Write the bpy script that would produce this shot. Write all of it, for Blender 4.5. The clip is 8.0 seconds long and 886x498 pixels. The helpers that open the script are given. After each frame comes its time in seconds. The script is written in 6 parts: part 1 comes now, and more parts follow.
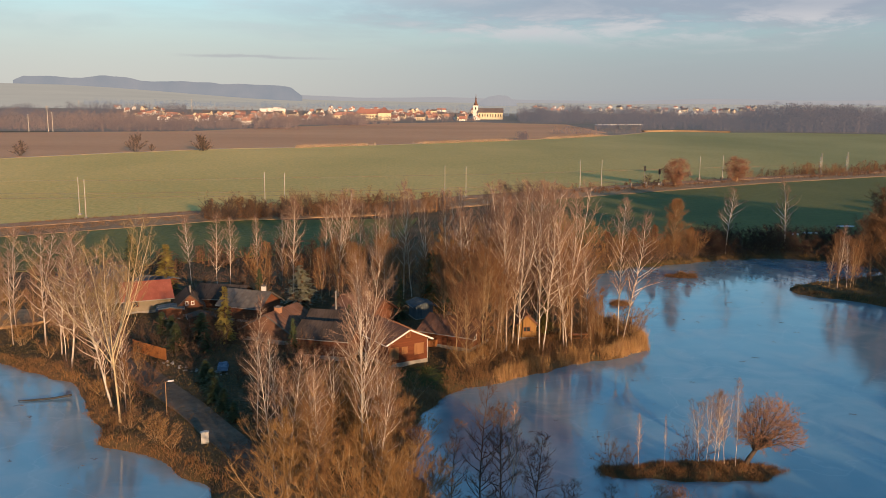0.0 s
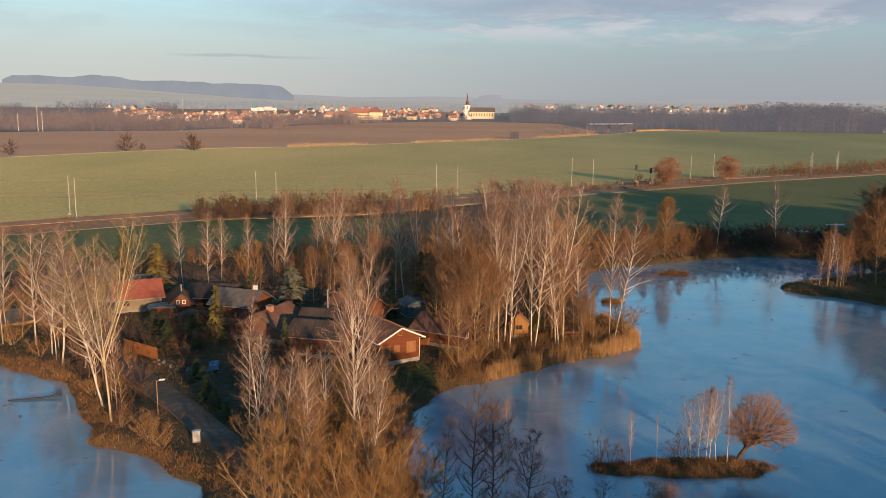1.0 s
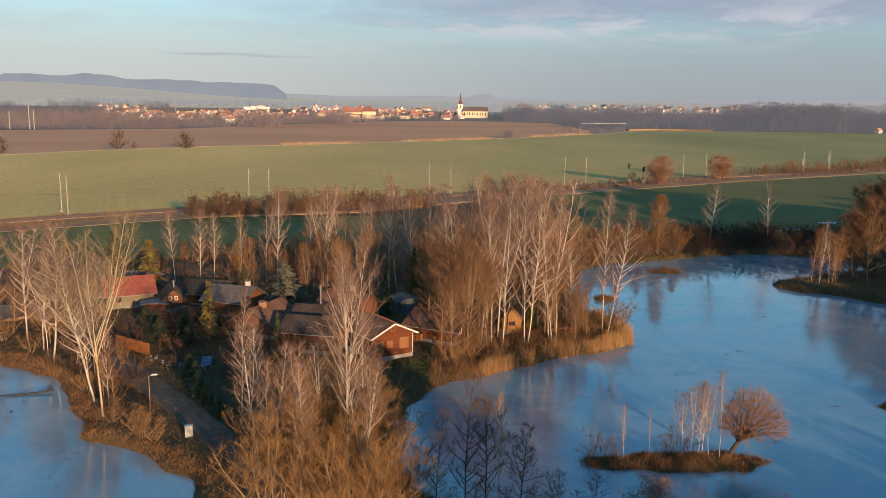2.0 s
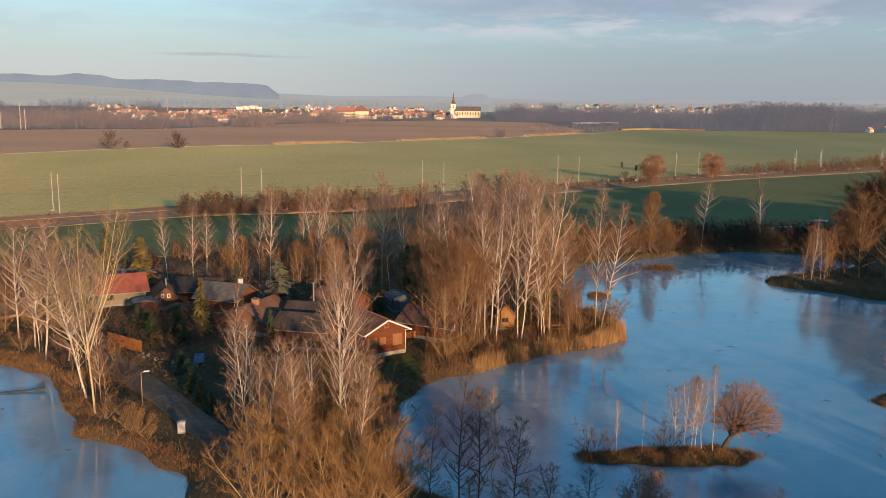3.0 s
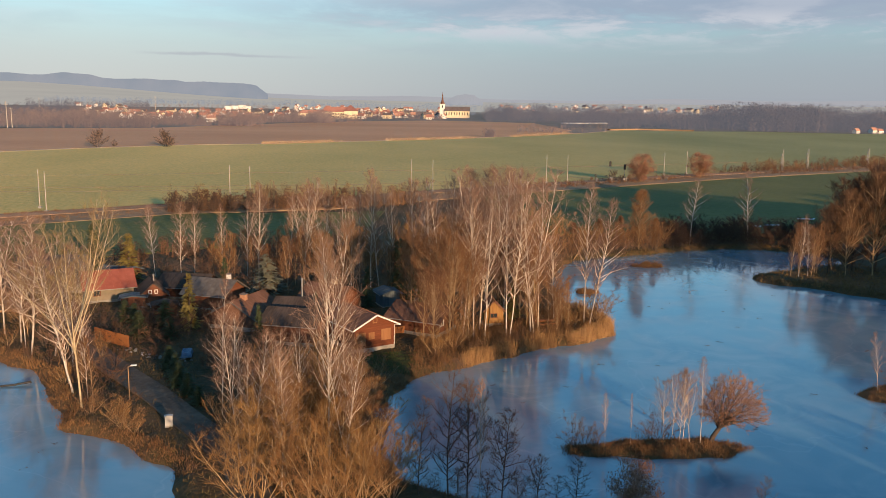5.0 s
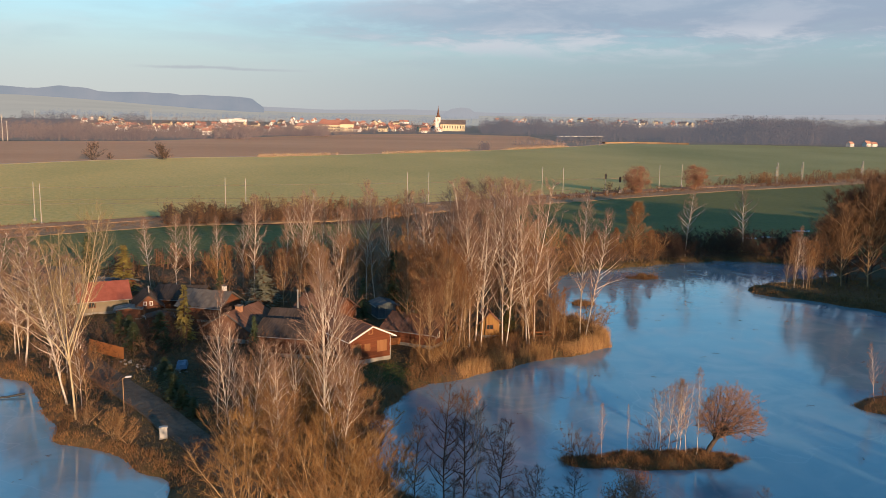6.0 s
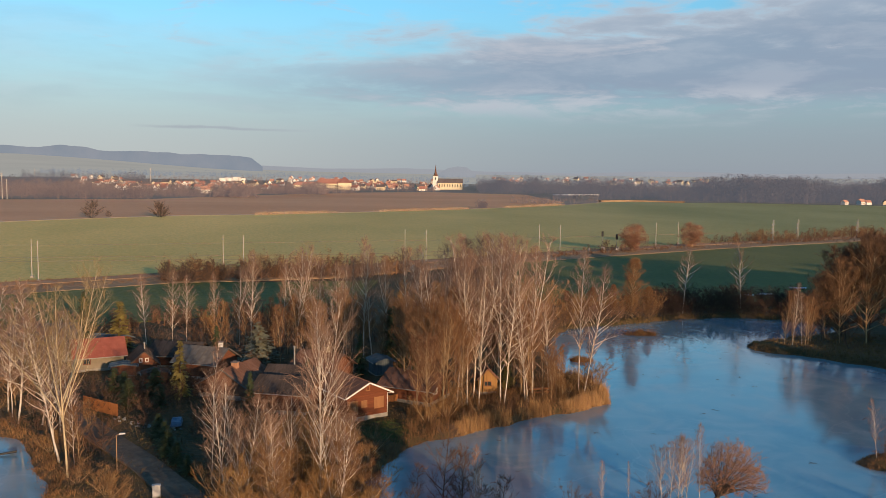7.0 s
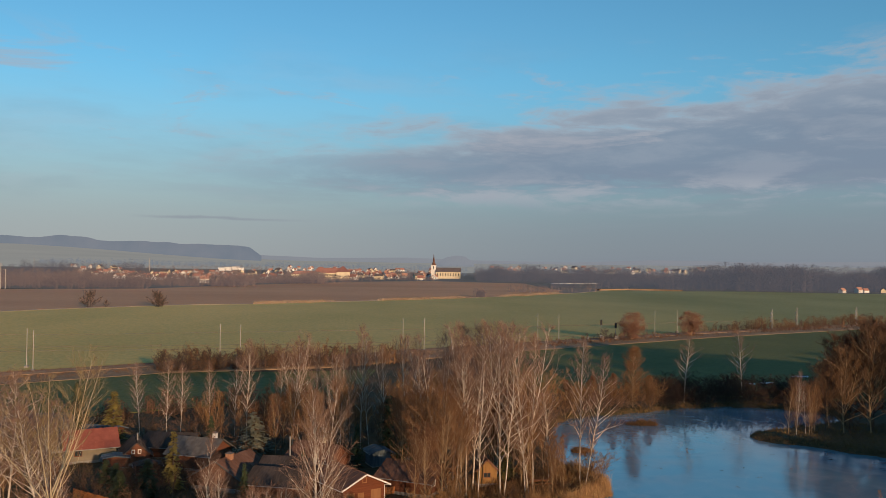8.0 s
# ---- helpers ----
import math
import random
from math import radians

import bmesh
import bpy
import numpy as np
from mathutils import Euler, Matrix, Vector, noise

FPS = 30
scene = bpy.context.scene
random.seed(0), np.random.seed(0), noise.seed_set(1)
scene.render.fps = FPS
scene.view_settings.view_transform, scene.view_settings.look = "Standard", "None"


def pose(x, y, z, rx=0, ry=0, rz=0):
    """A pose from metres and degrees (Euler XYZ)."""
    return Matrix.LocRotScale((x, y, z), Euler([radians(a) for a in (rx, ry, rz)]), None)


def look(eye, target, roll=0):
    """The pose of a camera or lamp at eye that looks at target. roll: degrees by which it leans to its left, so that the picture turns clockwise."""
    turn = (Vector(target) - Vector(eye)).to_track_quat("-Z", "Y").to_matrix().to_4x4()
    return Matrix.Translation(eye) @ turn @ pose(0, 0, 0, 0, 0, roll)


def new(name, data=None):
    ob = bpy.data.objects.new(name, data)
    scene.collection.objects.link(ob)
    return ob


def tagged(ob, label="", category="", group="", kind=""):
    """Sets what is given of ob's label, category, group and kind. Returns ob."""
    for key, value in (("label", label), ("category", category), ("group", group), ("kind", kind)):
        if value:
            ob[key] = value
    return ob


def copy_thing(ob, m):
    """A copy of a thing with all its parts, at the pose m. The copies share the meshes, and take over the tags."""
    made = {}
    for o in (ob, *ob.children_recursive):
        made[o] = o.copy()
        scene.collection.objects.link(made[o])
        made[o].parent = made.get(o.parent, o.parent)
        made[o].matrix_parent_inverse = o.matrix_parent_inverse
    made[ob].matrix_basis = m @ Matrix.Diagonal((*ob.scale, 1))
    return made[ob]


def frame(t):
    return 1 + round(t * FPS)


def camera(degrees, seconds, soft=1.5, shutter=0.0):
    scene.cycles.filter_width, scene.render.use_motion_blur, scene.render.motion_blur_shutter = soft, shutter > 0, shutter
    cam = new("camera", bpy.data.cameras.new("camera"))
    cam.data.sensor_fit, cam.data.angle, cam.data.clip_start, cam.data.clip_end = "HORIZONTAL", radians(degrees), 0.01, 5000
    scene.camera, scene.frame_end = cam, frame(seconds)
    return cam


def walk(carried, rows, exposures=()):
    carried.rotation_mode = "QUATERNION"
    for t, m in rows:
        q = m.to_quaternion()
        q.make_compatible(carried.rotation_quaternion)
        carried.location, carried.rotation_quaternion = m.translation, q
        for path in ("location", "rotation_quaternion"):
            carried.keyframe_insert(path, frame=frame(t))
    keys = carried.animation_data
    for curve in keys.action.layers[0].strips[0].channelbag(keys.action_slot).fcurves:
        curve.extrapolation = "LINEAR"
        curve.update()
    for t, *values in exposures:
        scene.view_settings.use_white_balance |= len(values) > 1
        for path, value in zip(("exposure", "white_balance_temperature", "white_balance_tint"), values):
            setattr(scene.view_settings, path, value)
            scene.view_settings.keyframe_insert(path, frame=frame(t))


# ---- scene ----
cam = camera(54.1, 8.0, soft=0.8)
PATH = [
    (0, (0.049, 0.087, 31.028), (0.037, 2.059, 30.695), 0.4),
    (0.5, (0.025, 0.105, 30.988), (0.023, 2.077, 30.654), 0.4),
    (1, (0.03, 0.113, 30.873), (0.037, 2.084, 30.539), 0.4),
    (1.5, (0.006, 0.08, 30.658), (0.021, 2.051, 30.323), 0.5),
    (3, (0.023, 0.059, 30.002), (0.062, 2.03, 29.667), 0.5),
    (3.5, (0.019, 0.032, 29.812), (0.065, 2.003, 29.478), 0.5),
    (4, (0.051, 0.024, 29.654), (0.104, 1.995, 29.319), 0.5),
    (4.5, (0.064, 0.006, 29.488), (0.123, 1.977, 29.153), 0.6),
    (6, (0.025, 0.009, 29.136), (0.099, 1.985, 28.832), 0.7),
    (6.5, (0.028, -0.021, 29.016), (0.106, 1.962, 28.773), 0.7),
    (7, (0.002, -0.101, 28.848), (0.081, 1.89, 28.677), 0.7),
    (7.5, (0.004, -0.152, 28.74), (0.084, 1.844, 28.651), 0.6),
    (8, (0.026, -0.15, 28.703), (0.107, 1.848, 28.737), 0.6),
]
walk(cam, [(t, look(eye, target, roll)) for t, eye, target, roll in PATH],
     exposures=((0, 0.46, 7350, 14), (1.5, 0.47, 6980, 13), (5.8, 0.52, 6850, 12), (6.5, 0.44, 6750, 11), (7.2, 0.18, 6600, 10), (8, -0.17, 6500, 10)))

# ---- world, sun ----
SUN_AZ, SUN_EL = radians(155), radians(8.5)
to_sun = Vector((math.sin(SUN_AZ) * math.cos(SUN_EL), math.cos(SUN_AZ) * math.cos(SUN_EL), math.sin(SUN_EL)))
sun_data = bpy.data.lights.new("sun", "SUN")
sun_data.energy, sun_data.angle, sun_data.color = 5.0, radians(0.6), (1.0, 0.66, 0.39)
sun = new("sun", sun_data)
sun.matrix_world = look(to_sun * 100, (0, 0, 0))

world = bpy.data.worlds.new("winter_sky")
scene.world = world
world.use_nodes = True
wt = world.node_tree
wt.nodes.clear()


def wnode(kind, **values):
    n = wt.nodes.new(kind)
    for k, v in values.items():
        n.inputs[int(k[1:])].default_value = v
    return n


def wmath(op, a, b=0.0, c=0.0, clamp=False):
    n = wt.nodes.new("ShaderNodeMath")
    n.operation, n.use_clamp = op, clamp
    for i, v in enumerate((a, b, c)):
        if isinstance(v, (int, float)):
            n.inputs[i].default_value = v
        else:
            wt.links.new(v, n.inputs[i])
    return n.outputs[0]


def wstep(v, lo, hi):
    n = wt.nodes.new("ShaderNodeMapRange")
    n.interpolation_type = "SMOOTHSTEP"
    n.inputs["From Min"].default_value, n.inputs["From Max"].default_value = lo, hi
    wt.links.new(v, n.inputs["Value"])
    return n.outputs["Result"]


def wmix(fac, a, b):
    n = wt.nodes.new("ShaderNodeMix")
    n.data_type = "RGBA"
    if isinstance(fac, float):
        n.inputs[0].default_value = fac
    else:
        wt.links.new(fac, n.inputs[0])
    for i, v in ((6, a), (7, b)):
        if isinstance(v, tuple):
            n.inputs[i].default_value = (*v, 1)
        else:
            wt.links.new(v, n.inputs[i])
    return n.outputs[2]


sky = wt.nodes.new("ShaderNodeTexSky")
sky.sky_type, sky.sun_disc = "NISHITA", False
sky.sun_elevation, sky.sun_rotation = SUN_EL, SUN_AZ
sky.altitude, sky.dust_density, sky.ozone_density = 300, 0.6, 2.5
gain = wnode("ShaderNodeMix")
gain.data_type, gain.blend_type = "RGBA", "MULTIPLY"
gain.inputs[0].default_value = 1.0
wt.links.new(sky.outputs[0], gain.inputs[6])
gain.inputs[7].default_value = (0.105, 0.172, 0.184, 1)
coord = wt.nodes.new("ShaderNodeTexCoord")
sep = wt.nodes.new("ShaderNodeSeparateXYZ")
wt.links.new(coord.outputs["Generated"], sep.inputs[0])
dx, dy, dz = sep.outputs
flat = wmath("MAXIMUM", wmath("ADD", wmath("ABSOLUTE", dz), 0.06), 0.03)
deck = wt.nodes.new("ShaderNodeCombineXYZ")
wt.links.new(wmath("DIVIDE", dx, flat), deck.inputs[0])
wt.links.new(wmath("DIVIDE", dy, flat), deck.inputs[1])


def wnoise(vec, scale, detail=6.0, rough=0.55, warp=0.0):
    n = wt.nodes.new("ShaderNodeTexNoise")
    n.inputs["Scale"].default_value, n.inputs["Detail"].default_value = scale, detail
    n.inputs["Roughness"].default_value, n.inputs["Distortion"].default_value = rough, warp
    wt.links.new(vec, n.inputs["Vector"])
    return n.outputs[0]


stretch = wt.nodes.new("ShaderNodeVectorMath")
stretch.operation = "MULTIPLY"
stretch.inputs[1].default_value = (5.0, 5.0, 22.0)
wt.links.new(coord.outputs["Generated"], stretch.inputs[0])
n_big = wnoise(deck.outputs[0], 0.55, 7, 0.58, 0.3)
n_fine = wnoise(stretch.outputs[0], 1.7, 8, 0.6, 0.25)
# bank of cloud: its upper edge climbs towards the right, a thin tail runs to the left
edge = wmath("ADD", wmath("MULTIPLY", dx, 0.130), 0.163)
ragged = wmath("MULTIPLY", wmath("SUBTRACT", n_fine, 0.5), 0.16)
under = wmath("ADD", wmath("SUBTRACT", edge, dz), ragged)
bank = wstep(under, -0.004, 0.035)
low = wstep(wmath("ADD", dz, wmath("MULTIPLY", ragged, 0.5)), 0.066, 0.100)
side = wstep(wmath("ADD", dx, wmath("MULTIPLY", ragged, 2.0)), -0.34, 0.16)
cloud = wmath("MULTIPLY", wmath("MULTIPLY", bank, low), side, clamp=True)
streaks = wmath("MULTIPLY", wstep(n_big, 0.44, 0.66), wstep(dz, 0.03, 0.10))
lively = wmath("MULTIPLY_ADD", side, 0.7, 0.3)
wisp = wmath("MULTIPLY", wmath("MULTIPLY", wmath("MULTIPLY", streaks, lively), wmath("SUBTRACT", 1.0, wstep(dz, 0.14, 0.28))), 0.75)
haze = wmath("SUBTRACT", 1.0, wstep(dz, 0.025, 0.225))
tone = wmix(wstep(under, 0.0, 0.06), (0.47, 0.50, 0.56), (0.228, 0.292, 0.388))
tone = wmix(wmath("MULTIPLY", wstep(n_fine, 0.42, 0.66), 0.36), tone, (0.40, 0.44, 0.51))
col = wmix(wmath("MULTIPLY", haze, 0.88), gain.outputs[2], wmix(wstep(dx, -0.42, 0.30), (0.395, 0.398, 0.440), (0.238, 0.258, 0.335)))
grey = wmix(wstep(n_fine, 0.40, 0.62), (0.27, 0.315, 0.385), (0.42, 0.45, 0.51))
col = wmix(wisp, col, grey)
col = wmix(wmath("MULTIPLY", cloud, 0.92), col, tone)
# a thin low streak, and small puffs above the tail of the bank
low_streak = wmath("MULTIPLY", wmath("MULTIPLY", wstep(dx, -0.31, -0.25), wmath("SUBTRACT", 1.0, wstep(dx, -0.20, -0.09))),
                   wmath("SUBTRACT", 1.0, wstep(wmath("ABSOLUTE", wmath("SUBTRACT", wmath("ADD", dz, wmath("MULTIPLY", ragged, 0.06)), 0.0485)), 0.0003, 0.0024)))
col = wmix(wmath("MULTIPLY", low_streak, 0.6), col, (0.285, 0.315, 0.37))
gleam = wmath("MULTIPLY", wmath("MULTIPLY", wstep(dz, 0.060, 0.080), wmath("SUBTRACT", 1.0, wstep(dz, 0.086, 0.104))), wmath("MULTIPLY", wstep(n_fine, 0.44, 0.60), wstep(dx, -0.16, 0.06)))
col = wmix(wmath("MULTIPLY", gleam, 0.55), col, (0.47, 0.50, 0.55))
n_puff = wnoise(stretch.outputs[0], 1.05, 9, 0.62, 0.5)
puffs = wmath("MULTIPLY", wmath("MULTIPLY", wstep(n_puff, 0.56, 0.67), wstep(dz, 0.105, 0.145)), wmath("SUBTRACT", 1.0, wstep(dz, 0.19, 0.26)))
col = wmix(wmath("MULTIPLY", puffs, 0.62), col, (0.44, 0.46, 0.52))
bg = wt.nodes.new("ShaderNodeBackground")
bg.inputs[1].default_value = 1.0
wt.links.new(col, bg.inputs[0])
out = wt.nodes.new("ShaderNodeOutputWorld")
wt.links.new(bg.outputs[0], out.inputs[0])


# ---- materials ----
def mat(name, a, b, scale=1.0, rough=0.85, bump=0.0, grain=None, big=None, vary=0.0, metal=0.0, spec=0.3, glow=None, stretch=(1, 1, 1), island=0.0):
    """Two colours mixed by a fine grain and a coarse patchiness, at real size; vary: by object; island: by loose piece;
    glow: distance haze put in as emission.
    """
    m = bpy.data.materials.new(name)
    m.use_nodes = True
    t = m.node_tree
    p = t.nodes["Principled BSDF"]
    p.inputs["Roughness"].default_value, p.inputs["Metallic"].default_value = rough, metal
    p.inputs["Specular IOR Level"].default_value = spec
    tc = t.nodes.new("ShaderNodeTexCoord")
    mp = t.nodes.new("ShaderNodeMapping")
    mp.inputs["Scale"].default_value = stretch
    t.links.new(tc.outputs["Object"], mp.inputs[0])

    def noi(s, detail=5.0):
        n = t.nodes.new("ShaderNodeTexNoise")
        n.inputs["Scale"].default_value, n.inputs["Detail"].default_value = s, detail
        t.links.new(mp.outputs[0], n.inputs["Vector"])
        return n.outputs[0]

    fine, coarse = noi(scale), noi(scale * 0.13 if big is None else big, 4.0)
    add = t.nodes.new("ShaderNodeMath")
    add.operation = "MULTIPLY_ADD"
    t.links.new(coarse, add.inputs[0])
    add.inputs[1].default_value = 1.2
    t.links.new(fine, add.inputs[2])
    ramp = t.nodes.new("ShaderNodeMapRange")
    ramp.inputs["From Min"].default_value, ramp.inputs["From Max"].default_value = 0.82, 1.38
    t.links.new(add.outputs[0], ramp.inputs["Value"])
    fac = ramp.outputs["Result"]
    mix = t.nodes.new("ShaderNodeMix")
    mix.data_type = "RGBA"
    mix.inputs[6].default_value, mix.inputs[7].default_value = (*a, 1), (*b, 1)
    t.links.new(fac, mix.inputs[0])
    col = mix.outputs[2]
    if vary or island:
        src = t.nodes.new("ShaderNodeObjectInfo").outputs["Random"] if vary else t.nodes.new("ShaderNodeNewGeometry").outputs["Random Per Island"]
        hsv = t.nodes.new("ShaderNodeHueSaturation")
        v = t.nodes.new("ShaderNodeMapRange")
        w = vary or island
        v.inputs["To Min"].default_value, v.inputs["To Max"].default_value = 1 - w, 1 + w
        t.links.new(src, v.inputs["Value"])
        t.links.new(v.outputs["Result"], hsv.inputs["Value"])
        h = t.nodes.new("ShaderNodeMapRange")
        h.inputs["To Min"].default_value, h.inputs["To Max"].default_value = 0.5 - w * 0.035, 0.5 + w * 0.035
        t.links.new(src, h.inputs["Value"])
        t.links.new(h.outputs["Result"], hsv.inputs["Hue"])
        t.links.new(col, hsv.inputs["Color"])
        col = hsv.outputs[0]
    t.links.new(col, p.inputs["Base Color"])
    if bump:
        bn = t.nodes.new("ShaderNodeBump")
        bn.inputs["Strength"].default_value, bn.inputs["Distance"].default_value = bump, 0.5 / scale
        t.links.new(fine, bn.inputs["Height"])
        t.links.new(bn.outputs[0], p.inputs["Normal"])
    if glow:
        p.inputs["Emission Color"].default_value, p.inputs["Emission Strength"].default_value = (*glow, 1), 1.0
    return m


M = {}
M["soil"] = mat("leaf_litter_ground", (0.035, 0.036, 0.014), (0.125, 0.072, 0.034), 1.3, 0.95, 0.6, big=0.09)
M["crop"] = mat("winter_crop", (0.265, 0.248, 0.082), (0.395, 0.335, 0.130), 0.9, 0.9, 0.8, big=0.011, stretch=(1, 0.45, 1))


def haze_crop(m):
    """Brightens and warms the crop colour towards the west, putting warm haze into it."""
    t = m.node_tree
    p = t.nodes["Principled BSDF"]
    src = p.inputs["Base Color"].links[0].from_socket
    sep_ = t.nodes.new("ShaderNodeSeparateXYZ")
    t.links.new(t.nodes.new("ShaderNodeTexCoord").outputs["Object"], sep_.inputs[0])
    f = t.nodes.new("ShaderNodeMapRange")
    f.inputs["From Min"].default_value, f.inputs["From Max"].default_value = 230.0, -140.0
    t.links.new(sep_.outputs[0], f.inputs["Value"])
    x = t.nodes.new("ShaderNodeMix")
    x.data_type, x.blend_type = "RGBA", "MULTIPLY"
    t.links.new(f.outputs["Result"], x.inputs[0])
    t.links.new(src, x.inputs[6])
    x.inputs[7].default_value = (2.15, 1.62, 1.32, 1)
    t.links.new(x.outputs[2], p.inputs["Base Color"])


# the warm haze over the western field is multiplied into the crop colour
haze_crop(M["crop"])
M["meadow"] = mat("meadow_grass", (0.092, 0.104, 0.024), (0.160, 0.150, 0.038), 0.8, 0.9, 0.5, big=0.02)
M["plough"] = mat("ploughed_soil", (0.54, 0.268, 0.135), (0.66, 0.345, 0.185), 0.7, 0.95, 0.8, big=0.008, stretch=(0.35, 1, 1))
M["ballast"] = mat("railway_ballast", (0.24, 0.148, 0.088), (0.40, 0.26, 0.16), 1.5, 0.95, 0.2, big=0.06)
M["verge"] = mat("dry_verge", (0.21, 0.13, 0.07), (0.37, 0.24, 0.135), 0.9, 0.95, 0.2, big=0.05)
M["paleverge"] = mat("bleached_grass", (0.34, 0.235, 0.15), (0.50, 0.365, 0.24), 0.9, 0.95, 0.2)
M["track"] = mat("gravel_track", (0.080, 0.062, 0.047), (0.140, 0.110, 0.083), 1.6, 0.92, 0.3)
M["rail"] = mat("rusty_rail", (0.10, 0.055, 0.035), (0.15, 0.09, 0.06), 3, 0.85, metal=0.2)
M["birch"] = mat("birch_bark", (0.26, 0.20, 0.155), (0.76, 0.68, 0.58), 4, 0.8, 0.3, stretch=(1, 1, 0.6), vary=0.1)
M["birchlimb"] = mat("birch_limb", (0.42, 0.33, 0.25), (0.70, 0.59, 0.47), 3, 0.85, vary=0.12)
M["twig"] = mat("birch_twigs", (0.175, 0.104, 0.075), (0.29, 0.18, 0.13), 0.5, 0.9, vary=0.15)
M["willowbark"] = mat("willow_bark", (0.23, 0.150, 0.080), (0.44, 0.305, 0.175), 3, 0.9, 0.4, vary=0.1)
M["willowtwig"] = mat("willow_twigs", (0.190, 0.097, 0.036), (0.300, 0.160, 0.062), 0.5, 0.9, vary=0.16)
M["orangetwig"] = mat("orange_willow_twigs", (0.24, 0.125, 0.070), (0.36, 0.195, 0.115), 0.5, 0.9)
M["brushtwig"] = mat("brush_twigs", (0.10, 0.053, 0.03), (0.19, 0.102, 0.055), 0.5, 0.9, vary=0.22)
M["olivetwig"] = mat("poplar_twigs", (0.17, 0.115, 0.052), (0.27, 0.185, 0.088), 0.5, 0.9, vary=0.1)
M["creambark"] = mat("poplar_bark", (0.30, 0.23, 0.135), (0.58, 0.465, 0.30), 3, 0.9, 0.4, vary=0.1)
M["russettwig"] = mat("russet_twigs", (0.135, 0.066, 0.031), (0.225, 0.115, 0.056), 0.5, 0.9, vary=0.18)
M["darkbark"] = mat("alder_bark", (0.055, 0.042, 0.034), (0.12, 0.09, 0.07), 3, 0.9, 0.4, vary=0.1)
# brush twigs at about half value, with shade put into the colour
M["duskytwig"] = mat("shade_darkened_twigs", (0.052, 0.030, 0.020), (0.10, 0.056, 0.036), 0.5, 0.9, vary=0.15)
M["darktwig"] = mat("alder_twigs", (0.075, 0.050, 0.038), (0.13, 0.085, 0.062), 0.5, 0.9, vary=0.1)
M["oakleaf"] = mat("dry_oak_leaves", (0.19, 0.090, 0.055), (0.31, 0.155, 0.098), 0.6, 0.85, island=0.25)
M["needle"] = mat("spruce_needles", (0.035, 0.05, 0.022), (0.075, 0.09, 0.04), 0.8, 0.8, island=0.25)
M["bluespruce"] = mat("pale_spruce_needles", (0.13, 0.14, 0.10), (0.24, 0.23, 0.16), 0.8, 0.8, island=0.2)
M["yellowspruce"] = mat("larch_needles", (0.16, 0.13, 0.035), (0.28, 0.21, 0.06), 0.8, 0.8, island=0.2)
M["reed"] = mat("dry_reeds", (0.20, 0.112, 0.050), (0.47, 0.275, 0.125), 0.3, 0.9, island=0.32)
M["lawn"] = mat("lawn_grass", (0.035, 0.06, 0.018), (0.09, 0.105, 0.035), 0.4, 0.9, island=0.25)
M["grass"] = mat("winter_grass", (0.075, 0.06, 0.022), (0.20, 0.115, 0.045), 0.12, 0.9, island=0.3)
M["tussock"] = mat("rusty_tussocks", (0.118, 0.062, 0.029), (0.215, 0.114, 0.052), 0.3, 0.9, island=0.28)
M["roofbrown"] = mat("brown_roof_sheets", (0.115, 0.060, 0.042), (0.19, 0.10, 0.07), 1.5, 0.9, 0.2, spec=0.1, stretch=(1, 4, 1))
M["roofdark"] = mat("dark_roof_felt", (0.046, 0.037, 0.032), (0.09, 0.068, 0.058), 1.5, 0.9, 0.2, spec=0.1, stretch=(1, 4, 1))
M["roofgrey"] = mat("grey_fibre_cement_roof", (0.085, 0.076, 0.070), (0.145, 0.130, 0.118), 1.5, 0.85, 0.2)
M["roofred"] = mat("red_tin_roof", (0.22, 0.062, 0.040), (0.32, 0.10, 0.065), 1.2, 0.55, 0.1)
M["logs"] = mat("stained_timber_wall", (0.088, 0.023, 0.008), (0.15, 0.043, 0.016), 2.0, 0.7, 0.3, stretch=(0.25, 0.25, 5))
M["darkwood"] = mat("dark_timber_wall", (0.10, 0.035, 0.018), (0.17, 0.065, 0.035), 2.0, 0.75, 0.3, stretch=(0.25, 0.25, 5))
M["yellowwood"] = mat("yellow_timber_wall", (0.21, 0.105, 0.034), (0.29, 0.155, 0.052), 2.0, 0.75, 0.3, stretch=(4, 4, 0.3))
# a darker beige plaster, roughly two fifths of the value below
M["dimplaster"] = mat("dim_beige_plaster", (0.15, 0.125, 0.09), (0.22, 0.185, 0.135), 1.0, 0.9, 0.1)
M["plaster"] = mat("beige_plaster", (0.40, 0.34, 0.25), (0.50, 0.43, 0.32), 1.0, 0.9, 0.1)
M["white"] = mat("white_paint", (0.56, 0.54, 0.51), (0.70, 0.68, 0.65), 1.5, 0.6)
M["concrete"] = mat("concrete", (0.20, 0.185, 0.165), (0.30, 0.28, 0.25), 2.0, 0.9, 0.3)
M["brick"] = mat("brick_chimney", (0.30, 0.14, 0.08), (0.44, 0.24, 0.14), 5.0, 0.9, 0.4)
M["shutter"] = mat("pale_wood_shutter", (0.20, 0.088, 0.036), (0.26, 0.12, 0.052), 2.0, 0.7, stretch=(4, 4, 0.4))
M["steel"] = mat("galvanised_steel", (0.22, 0.21, 0.20), (0.34, 0.33, 0.31), 3.0, 0.6, metal=0.3)
M["pole"] = mat("pale_mast", (0.33, 0.30, 0.26), (0.44, 0.40, 0.35), 2.0, 0.8)
M["rustpole"] = mat("ochre_lamp_post", (0.24, 0.15, 0.08), (0.32, 0.20, 0.11), 2.0, 0.7)
